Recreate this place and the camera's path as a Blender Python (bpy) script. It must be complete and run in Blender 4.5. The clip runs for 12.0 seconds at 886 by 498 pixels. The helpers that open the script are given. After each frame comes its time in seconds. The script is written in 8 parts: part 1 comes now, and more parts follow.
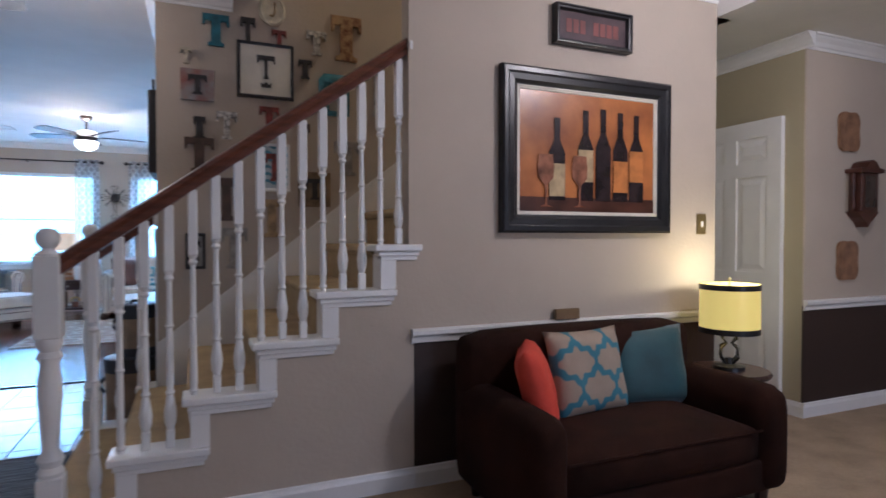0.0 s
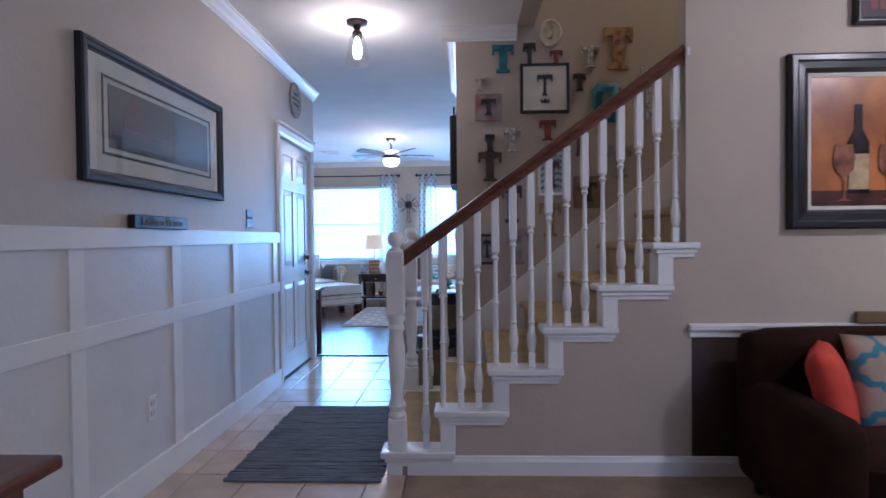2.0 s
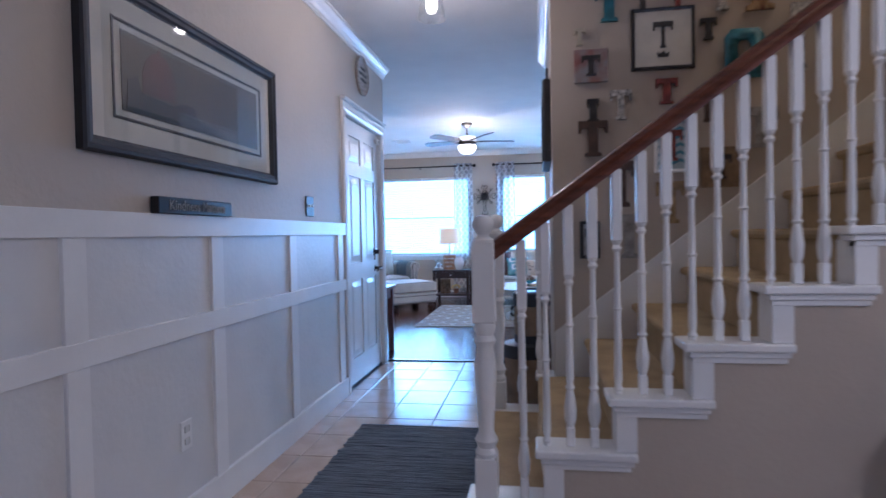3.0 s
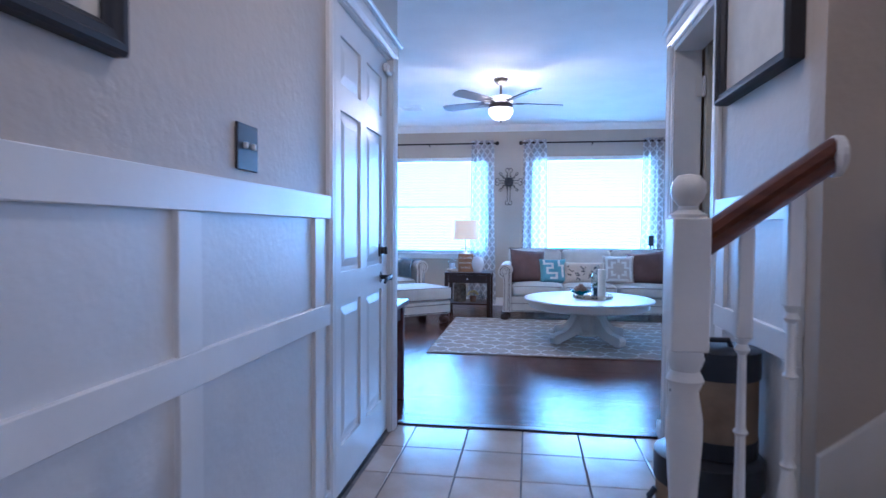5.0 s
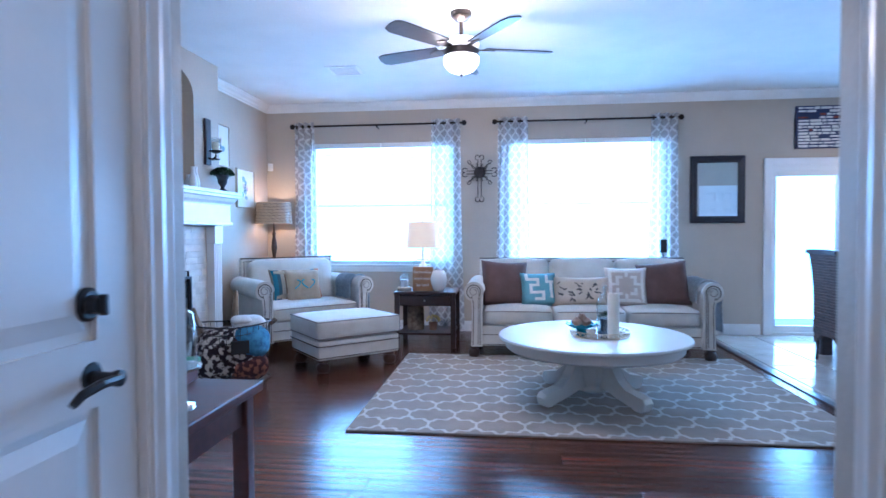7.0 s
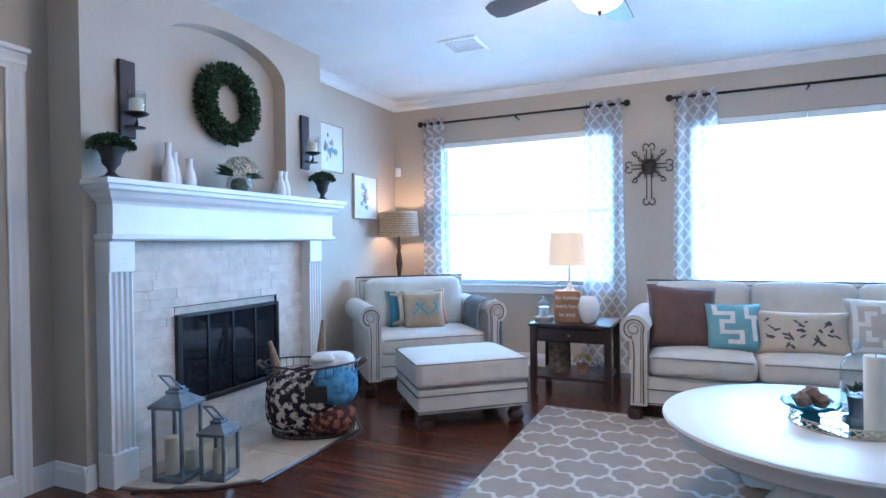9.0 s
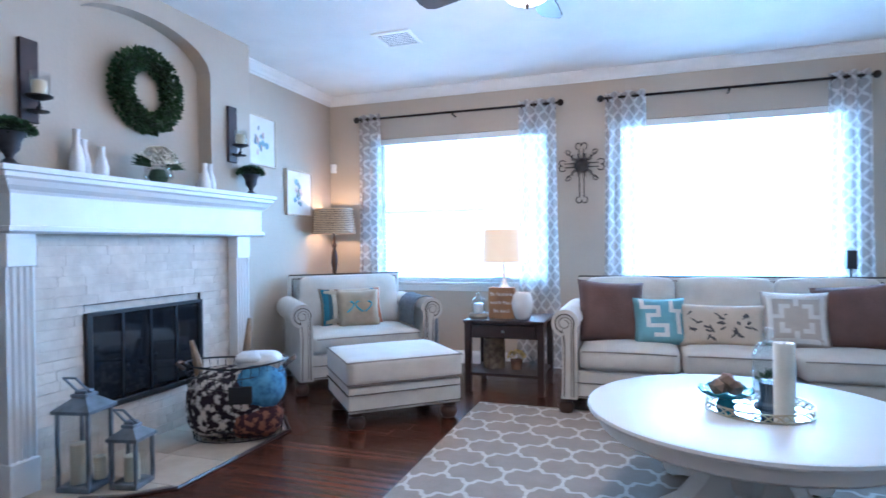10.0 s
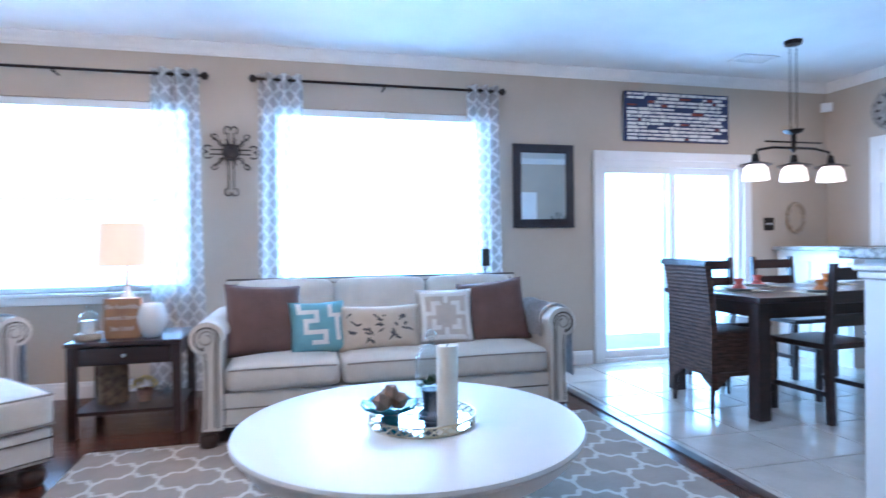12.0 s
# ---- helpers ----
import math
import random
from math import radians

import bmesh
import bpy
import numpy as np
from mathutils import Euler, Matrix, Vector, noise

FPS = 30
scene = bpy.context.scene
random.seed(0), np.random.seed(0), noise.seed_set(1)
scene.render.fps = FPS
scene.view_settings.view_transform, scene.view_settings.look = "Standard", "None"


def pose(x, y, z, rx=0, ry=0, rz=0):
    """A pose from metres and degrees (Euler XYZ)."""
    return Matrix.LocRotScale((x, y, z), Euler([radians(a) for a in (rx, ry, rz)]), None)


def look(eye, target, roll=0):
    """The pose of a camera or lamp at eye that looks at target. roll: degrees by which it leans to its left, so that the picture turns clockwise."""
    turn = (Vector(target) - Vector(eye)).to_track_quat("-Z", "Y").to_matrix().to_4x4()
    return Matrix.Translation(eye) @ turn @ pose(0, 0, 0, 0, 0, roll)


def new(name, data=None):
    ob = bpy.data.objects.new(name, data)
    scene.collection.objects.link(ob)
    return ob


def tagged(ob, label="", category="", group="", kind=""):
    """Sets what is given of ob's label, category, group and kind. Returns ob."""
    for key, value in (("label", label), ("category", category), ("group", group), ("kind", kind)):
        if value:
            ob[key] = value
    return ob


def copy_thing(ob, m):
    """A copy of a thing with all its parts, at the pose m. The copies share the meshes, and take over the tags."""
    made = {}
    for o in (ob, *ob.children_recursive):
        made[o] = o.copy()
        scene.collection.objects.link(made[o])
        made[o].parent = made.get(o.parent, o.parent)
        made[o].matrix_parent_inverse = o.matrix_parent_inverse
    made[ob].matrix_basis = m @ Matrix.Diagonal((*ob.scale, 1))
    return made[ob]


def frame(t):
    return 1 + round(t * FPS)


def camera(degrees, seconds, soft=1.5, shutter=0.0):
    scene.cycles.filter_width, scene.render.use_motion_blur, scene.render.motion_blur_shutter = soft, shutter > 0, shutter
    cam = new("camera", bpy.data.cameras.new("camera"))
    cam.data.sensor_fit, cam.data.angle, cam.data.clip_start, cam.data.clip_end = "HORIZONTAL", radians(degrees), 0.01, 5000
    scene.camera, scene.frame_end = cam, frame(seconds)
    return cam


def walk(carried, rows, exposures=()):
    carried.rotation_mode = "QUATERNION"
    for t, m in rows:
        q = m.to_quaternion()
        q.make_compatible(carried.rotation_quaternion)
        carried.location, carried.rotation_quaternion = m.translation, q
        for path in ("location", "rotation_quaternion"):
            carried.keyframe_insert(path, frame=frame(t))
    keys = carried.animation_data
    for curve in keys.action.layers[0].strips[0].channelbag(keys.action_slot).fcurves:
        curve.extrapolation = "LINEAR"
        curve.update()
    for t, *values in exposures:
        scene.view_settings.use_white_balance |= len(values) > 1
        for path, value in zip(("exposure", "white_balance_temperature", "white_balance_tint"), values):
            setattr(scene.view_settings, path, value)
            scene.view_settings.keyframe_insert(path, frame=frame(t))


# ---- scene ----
cam = camera(74.9, 12.0, shutter=0.4)
PATH = [
    (0, (0.014, 0.172, 1.186), (0.798, 2.012, 1.146), -0.0),
    (0.5, (-0.05, -0.045, 1.195), (0.494, 1.879, 1.148), -0.3),
    (1, (-0.113, -0.173, 1.196), (0.163, 1.807, 1.151), -0.4),
    (1.5, (-0.139, -0.206, 1.197), (-0.074, 1.792, 1.156), -0.5),
    (2, (-0.161, -0.141, 1.188), (-0.231, 1.858, 1.149), -0.6),
    (2.5, (-0.202, 0.154, 1.153), (-0.377, 2.146, 1.11), -0.8),
    (3, (-0.299, 0.519, 1.148), (-0.618, 2.492, 1.099), -1.1),
    (3.2, (-0.365, 0.685, 1.134), (-0.726, 2.652, 1.081), -1.1),
    (4.8, (-0.876, 2.271, 1.122), (-1.197, 4.244, 1.055), 0.2),
    (5, (-0.92, 2.432, 1.121), (-1.212, 4.41, 1.055), 0.3),
    (5.5, (-1.01, 2.945, 1.107), (-1.223, 4.933, 1.043), 0.4),
    (6, (-1.013, 3.389, 1.124), (-1.195, 5.38, 1.063), 0.2),
    (6.5, (-0.975, 3.878, 1.148), (-1.145, 5.87, 1.086), 0.0),
    (7, (-0.897, 4.376, 1.146), (-1.119, 6.363, 1.089), -0.3),
    (7.5, (-0.853, 4.867, 1.152), (-1.268, 6.823, 1.098), -0.5),
    (7.6, (-0.838, 4.964, 1.157), (-1.3, 6.91, 1.107), -0.6),
    (7.7, (-0.836, 5.042, 1.157), (-1.341, 6.977, 1.111), -0.6),
    (9.3, (-0.748, 5.725, 1.184), (-1.58, 7.543, 1.165), -0.8),
    (9.5, (-0.726, 5.743, 1.185), (-1.545, 7.567, 1.161), -0.8),
    (10, (-0.732, 5.738, 1.138), (-1.375, 7.632, 1.123), -0.7),
    (10.5, (-0.683, 5.745, 1.12), (-1.11, 7.699, 1.104), -0.8),
    (11, (-0.644, 5.845, 1.093), (-0.855, 7.833, 1.074), -0.8),
    (11.5, (-0.691, 6.05, 1.087), (-0.601, 8.047, 1.069), -0.7),
    (12, (-0.711, 6.289, 1.104), (-0.229, 8.23, 1.086), -0.7),
]
walk(cam, [(t, look(eye, target, roll)) for t, eye, target, roll in PATH],
     [(0.0, -0.08, 5000, 20), (0.6, -0.12, 4650, 20), (2.5, -0.12, 4780, 24), (4.8, -0.02, 4500, 25), (6.5, 0.13, 4650, 24), (7.7, 0.21, 4900, 23), (9.3, 0.22, 5220, 22), (12.0, 0.43, 5150, 24)])

# ---- light ----
world = bpy.data.worlds.new("world")
scene.world = world
world.use_nodes = True
sky = world.node_tree.nodes.new("ShaderNodeTexSky")
sky.sky_type = 'NISHITA'
sky.sun_disc = False
sky.sun_elevation, sky.sun_rotation = radians(48), radians(200)
world.node_tree.links.new(sky.outputs["Color"], world.node_tree.nodes["Background"].inputs["Color"])
world.node_tree.nodes["Background"].inputs["Strength"].default_value = 0.12

sun_data = bpy.data.lights.new("sun", 'SUN')
sun_data.energy, sun_data.angle, sun_data.color = 2.5, radians(0.6), (1.0, 0.95, 0.88)
sun = new("sun", sun_data)
sun.matrix_world = look((0, -8, 12), (0, 0, 0))


def area_lamp(name, m, sx, sy, watts, color):
    d = bpy.data.lights.new(name, 'AREA')
    d.shape, d.size, d.size_y, d.energy, d.color = 'RECTANGLE', sx, sy, watts, color
    ob = new(name, d)
    ob.matrix_world = m
    return ob


def point_lamp(name, x, y, z, watts, color, radius=0.04):
    d = bpy.data.lights.new(name, 'POINT')
    d.energy, d.color, d.shadow_soft_size = watts, color, radius
    ob = new(name, d)
    ob.location = (x, y, z)
    return ob


DAY = (0.40, 0.72, 1.0)
# daylight standing in the window openings, facing into the rooms
area_lamp("window_daylight", pose(-2.375, 11.33, 1.49, -90, 0, 0), 1.67, 1.42, 98, DAY)
area_lamp("window_daylight", pose(-0.02, 11.33, 1.49, -90, 0, 0), 1.70, 1.42, 150, DAY)
area_lamp("door_daylight", pose(2.72, 11.4, 0.95, -90, 0, 0), 1.6, 1.75, 82, DAY)
# unseen window assumed behind the camera, added as fill for the front room
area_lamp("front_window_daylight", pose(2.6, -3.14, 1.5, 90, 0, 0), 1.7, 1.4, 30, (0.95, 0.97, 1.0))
# lamps that burn in the rooms
point_lamp("fan_bulb", -1.21, 8.41, 2.30, 66, (1.0, 0.80, 0.56), 0.13)
point_lamp("fan_bulb", -1.21, 8.41, 2.53, 13, (1.0, 0.78, 0.54), 0.03)
point_lamp("hall_bulb", -0.868, 3.80, 2.44, 11, (1.0, 0.77, 0.52), 0.03)
point_lamp("floor_lamp_bulb", -3.56, 10.76, 1.40, 8, (1.0, 0.66, 0.34), 0.03)
point_lamp("table_lamp_bulb", -1.77, 10.32, 1.12, 7, (1.0, 0.66, 0.36), 0.03)
point_lamp("side_lamp_bulb", 2.74, 2.44, 0.98, 8, (1.0, 0.82, 0.42), 0.03)
point_lamp("landing_bulb", 2.2, 3.35, 4.7, 42, (1.0, 0.84, 0.52), 0.06)
point_lamp("front_room_bulb", 2.45, 1.25, 2.50, 60, (1.0, 0.83, 0.64), 0.06)
for lamp_x in (2.72, 3.08, 3.44):
    point_lamp("pendant_bulb", lamp_x, 10.05, 1.60, 6, (1.0, 0.74, 0.46), 0.03)

# ---- materials ----
def material(name, color, rough=0.6, vary=0.06, scale=12.0, bump=0.0, bscale=120.0, metal=0.0, fine=0.03, coat=0.0, stretch=(1, 1, 1), dark=None, rand=0.0, sheen=0.0):
    """Principled surface with colour variation at two scales, optional bump and a shade that differs from piece to piece."""
    m = bpy.data.materials.new(name)
    m.use_nodes = True
    nt = m.node_tree
    n, l = nt.nodes, nt.links
    b = n["Principled BSDF"]
    tc = n.new("ShaderNodeTexCoord")
    mp = n.new("ShaderNodeMapping")
    mp.inputs["Scale"].default_value = stretch
    l.new(tc.outputs["Object"], mp.inputs["Vector"])
    n1 = n.new("ShaderNodeTexNoise")
    n1.inputs["Scale"].default_value = scale
    n1.inputs["Detail"].default_value = 4
    l.new(mp.outputs["Vector"], n1.inputs["Vector"])
    n2 = n.new("ShaderNodeTexNoise")
    n2.inputs["Scale"].default_value = scale * 14
    n2.inputs["Detail"].default_value = 3
    l.new(mp.outputs["Vector"], n2.inputs["Vector"])
    ramp = n.new("ShaderNodeMix")
    ramp.data_type = 'RGBA'
    c = Vector(color)
    d = Vector(dark) if dark else c * (1 - vary * 3)
    ramp.inputs["A"].default_value = (*d, 1)
    ramp.inputs["B"].default_value = (*(c * (1 + vary) if dark is None else c), 1)
    mr = n.new("ShaderNodeMapRange")
    mr.inputs["From Min"].default_value, mr.inputs["From Max"].default_value = 0.3, 0.62
    l.new(n1.outputs["Fac"], mr.inputs["Value"])
    l.new(mr.outputs["Result"], ramp.inputs["Factor"])
    hv = n.new("ShaderNodeHueSaturation")
    ma = n.new("ShaderNodeMath")
    ma.operation = 'MULTIPLY_ADD'
    ma.inputs[1].default_value, ma.inputs[2].default_value = fine * 4, 1 - fine * 2
    l.new(n2.outputs["Fac"], ma.inputs[0])
    last = ma.outputs[0]
    if rand:
        oi = n.new("ShaderNodeObjectInfo")
        mb = n.new("ShaderNodeMath")
        mb.operation = 'MULTIPLY_ADD'
        mb.inputs[1].default_value, mb.inputs[2].default_value = rand * 2, -rand
        l.new(oi.outputs["Random"], mb.inputs[0])
        mc = n.new("ShaderNodeMath")
        mc.operation = 'ADD'
        l.new(last, mc.inputs[0])
        l.new(mb.outputs[0], mc.inputs[1])
        last = mc.outputs[0]
    l.new(last, hv.inputs["Value"])
    l.new(ramp.outputs["Result"], hv.inputs["Color"])
    l.new(hv.outputs["Color"], b.inputs["Base Color"])
    b.inputs["Roughness"].default_value = rough
    b.inputs["Metallic"].default_value = metal
    b.inputs["Coat Weight"].default_value = coat
    b.inputs["Coat Roughness"].default_value = 0.12
    b.inputs["Sheen Weight"].default_value = sheen
    rr = n.new("ShaderNodeMath")
    rr.operation = 'MULTIPLY_ADD'
    rr.inputs[1].default_value, rr.inputs[2].default_value = 0.07, max(0.02, rough - 0.035)
    l.new(n1.outputs["Fac"], rr.inputs[0])
    l.new(rr.outputs[0], b.inputs["Roughness"])
    if bump:
        n3 = n.new("ShaderNodeTexNoise")
        n3.inputs["Scale"].default_value = bscale
        n3.inputs["Detail"].default_value = 3
        l.new(mp.outputs["Vector"], n3.inputs["Vector"])
        bp = n.new("ShaderNodeBump")
        bp.inputs["Strength"].default_value = min(1.0, bump)
        bp.inputs["Distance"].default_value = 0.004
        l.new(n3.outputs["Fac"], bp.inputs["Height"])
        l.new(bp.outputs["Normal"], b.inputs["Normal"])
    return m


def glow(name, color, strength, base=(0.9, 0.9, 0.88)):
    m = material(name, base, 0.35, 0.02)
    b = m.node_tree.nodes["Principled BSDF"]
    b.inputs["Emission Color"].default_value = (*color, 1)
    b.inputs["Emission Strength"].default_value = strength
    return m


def glass_mat(name, color=(1, 1, 1), rough=0.0):
    m = bpy.data.materials.new(name)
    m.use_nodes = True
    b = m.node_tree.nodes["Principled BSDF"]
    b.inputs["Base Color"].default_value = (*color, 1)
    b.inputs["Roughness"].default_value = rough
    b.inputs["Transmission Weight"].default_value = 1.0
    b.inputs["IOR"].default_value = 1.45
    return m


def thin_glass(name, tint=(1, 1, 1), rim=4.0):
    """A thin pane: mostly see-through, with a gloss that grows towards grazing angles."""
    m = bpy.data.materials.new(name)
    m.use_nodes = True
    n, l = m.node_tree.nodes, m.node_tree.links
    t = n.new("ShaderNodeBsdfTransparent")
    t.inputs["Color"].default_value = (*tint, 1)
    g = n.new("ShaderNodeBsdfGlossy")
    g.inputs["Roughness"].default_value = 0.03
    w = n.new("ShaderNodeLayerWeight")
    f = n.new("ShaderNodeMath")
    f.operation = 'POWER'
    f.inputs[1].default_value = rim
    l.new(w.outputs["Facing"], f.inputs[0])
    a = n.new("ShaderNodeMath")
    a.operation = 'MULTIPLY_ADD'
    a.inputs[1].default_value, a.inputs[2].default_value = 0.7, 0.05
    l.new(f.outputs[0], a.inputs[0])
    x = n.new("ShaderNodeMixShader")
    l.new(a.outputs[0], x.inputs[0])
    l.new(t.outputs[0], x.inputs[1])
    l.new(g.outputs[0], x.inputs[2])
    l.new(x.outputs[0], n["Material Output"].inputs["Surface"])
    return m


def trellis(m, ground, line, px, py, width, axes="XY", k=0.12):
    """Lays a wavy quatrefoil lattice of two colours over the base colour of a material."""
    nt = m.node_tree
    n, l = nt.nodes, nt.links
    tc = n.new("ShaderNodeTexCoord")
    sp = n.new("ShaderNodeSeparateXYZ")
    l.new(tc.outputs["Object"], sp.inputs[0])

    def mth(op, a, b=None):
        q = n.new("ShaderNodeMath")
        q.operation = op
        for i, v in enumerate((a, b)):
            if v is None:
                continue
            if isinstance(v, (int, float)):
                q.inputs[i].default_value = v
            else:
                l.new(v, q.inputs[i])
        return q.outputs[0]
    a = mth('MULTIPLY', sp.outputs[axes[0]], 1 / px)
    b = mth('MULTIPLY', sp.outputs[axes[1]], 1 / py)
    p, q = mth('ADD', a, b), mth('SUBTRACT', a, b)

    def wave(v):
        first = mth('SINE', mth('MULTIPLY', v, 2 * math.pi))
        third = mth('SINE', mth('MULTIPLY', v, 6 * math.pi))
        return mth('MULTIPLY', mth('ADD', first, mth('MULTIPLY', third, 0.30)), k)

    def nearest(v):
        return mth('ABSOLUTE', mth('SUBTRACT', mth('FRACT', mth('ADD', v, 0.5)), 0.5))
    f = mth('MINIMUM', nearest(mth('ADD', p, wave(q))), nearest(mth('ADD', q, wave(p))))
    mr = n.new("ShaderNodeMapRange")
    mr.inputs["From Min"].default_value, mr.inputs["From Max"].default_value = width * 0.75, width * 1.25
    mr.inputs["To Min"].default_value, mr.inputs["To Max"].default_value = 1.0, 0.0
    l.new(f, mr.inputs["Value"])
    old = [x for x in l if x.to_socket.name == "Base Color"][0]
    src = old.from_socket
    mx = n.new("ShaderNodeMix")
    mx.data_type, mx.blend_type = 'RGBA', 'MULTIPLY'
    mx.inputs["Factor"].default_value = 1.0
    two = n.new("ShaderNodeMix")
    two.data_type = 'RGBA'
    two.inputs["A"].default_value, two.inputs["B"].default_value = (*ground, 1), (*line, 1)
    l.new(mr.outputs["Result"], two.inputs["Factor"])
    l.new(src, mx.inputs["A"])
    l.new(two.outputs["Result"], mx.inputs["B"])
    l.new(mx.outputs["Result"], n["Principled BSDF"].inputs["Base Color"])
    return m


WALL = material("greige_wall_paint", (0.485, 0.415, 0.335), 0.75, 0.02, 2.0, 0.35, 45, fine=0.01)
HALLWALL = material("light_hall_paint", (0.50, 0.44, 0.37), 0.55, 0.02, 2.0, 0.5, 38, fine=0.01)
TAN = material("olive_tan_paint", (0.40, 0.35, 0.23), 0.7, 0.02, 2.0, 0.3, 45, fine=0.01)
BROWN = material("dark_brown_wall_paint", (0.034, 0.019, 0.014), 0.6, 0.05, 3.0, 0.3, 45)
CEIL = material("white_ceiling_texture", (0.80, 0.79, 0.77), 0.9, 0.015, 3.0, 0.6, 60, fine=0.01)
WHITE = material("white_trim_paint", (0.80, 0.79, 0.77), 0.32, 0.015, 5.0, 0.08, 60, fine=0.008)
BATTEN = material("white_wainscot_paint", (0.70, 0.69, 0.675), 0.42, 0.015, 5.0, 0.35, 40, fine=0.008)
TILE = material("beige_floor_tile", (0.56, 0.43, 0.33), 0.16, 0.05, 5.0, 0.06, 30, rand=0.05, dark=(0.47, 0.35, 0.26))
DTILE = material("pale_dining_tile", (0.62, 0.55, 0.48), 0.14, 0.05, 4.0, 0.06, 30, rand=0.04, dark=(0.54, 0.47, 0.40))
GROUT = material("grey_grout", (0.20, 0.17, 0.15), 0.9, 0.1, 20)
PLANK = material("dark_walnut_plank", (0.128, 0.043, 0.024), 0.19, 0.1, 5.0, 0.12, 60, rand=0.28, stretch=(0.22, 6, 6), dark=(0.040, 0.016, 0.011), coat=0.0, fine=0.06)
PLANK.node_tree.nodes["Principled BSDF"].inputs["Specular IOR Level"].default_value = 0.42
CARPET = material("tan_carpet", (0.36, 0.27, 0.18), 0.95, 0.08, 4, 0.8, 260, fine=0.08)
STAIRCARPET = material("gold_tan_stair_carpet", (0.38, 0.28, 0.15), 0.95, 0.08, 6, 0.8, 260, fine=0.08)
MAHOG = material("reddish_brown_handrail_wood", (0.14, 0.045, 0.024), 0.3, 0.08, 9, 0.1, 80, stretch=(0.4, 5, 5), dark=(0.07, 0.022, 0.013), coat=0.3)
BLACK = material("black_satin_paint", (0.014, 0.014, 0.016), 0.32, 0.1, 9)
MATTEBLACK = material("matte_black_wood_frame", (0.016, 0.016, 0.02), 0.55, 0.1, 9)
BRONZE = material("dark_bronze_metal", (0.030, 0.024, 0.022), 0.4, 0.1, 12, metal=0.7)
NICKEL = material("brushed_nickel", (0.55, 0.53, 0.50), 0.28, 0.05, 12, metal=1.0)
GLASS = thin_glass("clear_glass", (0.96, 0.97, 0.97))
DOME = thin_glass("thick_dome_glass", (0.88, 0.93, 0.95), 1.8)
LINEN = material("cream_linen_upholstery", (0.62, 0.585, 0.53), 0.88, 0.03, 8, 0.5, 320, fine=0.04, sheen=0.2)
ESPRESSO = material("espresso_wood", (0.035, 0.015, 0.013), 0.3, 0.1, 6, 0.08, 60, stretch=(0.6, 5, 5), dark=(0.016, 0.008, 0.007), coat=0.2)
TURNED = material("dark_turned_wood", (0.055, 0.028, 0.018), 0.38, 0.1, 8, 0.1, 60)

# ---- mesh helpers ----
def part(name, bm, mat, parent=None, label="", smooth=False, auto=None):
    me = bpy.data.meshes.new(name)
    bmesh.ops.recalc_face_normals(bm, faces=bm.faces)
    bm.to_mesh(me)
    bm.free()
    if mat:
        me.materials.append(mat)
    if smooth:
        me.shade_smooth()
        if auto:
            me.set_sharp_from_angle(angle=radians(auto))
    ob = new(name, me)
    if parent:
        ob.parent = parent
    if label:
        ob["label"] = label
    return ob


def thing(name, m, label, category, group="", kind=""):
    e = new(name)
    e.empty_display_size = 0.1
    e.matrix_world = m
    return tagged(e, label, category, group, kind)


def box(bm, x0, y0, z0, x1, y1, z1, bev=0.0, seg=1, m=None):
    r = bmesh.ops.create_cube(bm, size=1.0)
    vs = r["verts"]
    mid = Vector(((x0 + x1) / 2, (y0 + y1) / 2, (z0 + z1) / 2))
    for v in vs:
        v.co = Vector((v.co.x * (x1 - x0), v.co.y * (y1 - y0), v.co.z * (z1 - z0))) + mid
    if bev:
        es = list({e for v in vs for e in v.link_edges})
        rb = bmesh.ops.bevel(bm, geom=es, offset=bev, segments=seg, profile=0.5, affect='EDGES')
        vs = list({v for f in rb["faces"] for v in f.verts} | {v for v in vs if v.is_valid})
    if m is not None:
        bmesh.ops.transform(bm, matrix=m, verts=vs)
    return bm


def B():
    return bmesh.new()


def lathe(bm, prof, seg=24, m=None, close=True):
    """Turns (radius, height) pairs round z."""
    rings = []
    for r, z in prof:
        rings.append([bm.verts.new((r * math.cos(2 * math.pi * i / seg), r * math.sin(2 * math.pi * i / seg), z)) for i in range(seg)])
    fs = []
    for a, b in zip(rings, rings[1:]):
        for i in range(seg):
            fs.append(bm.faces.new((a[i], a[(i + 1) % seg], b[(i + 1) % seg], b[i])))
    if close:
        if prof[0][0] > 1e-4:
            bm.faces.new(rings[0][::-1])
        if prof[-1][0] > 1e-4:
            bm.faces.new(rings[-1])
    vs = [v for r in rings for v in r]
    if m is not None:
        bmesh.ops.transform(bm, matrix=m, verts=vs)
    return bm


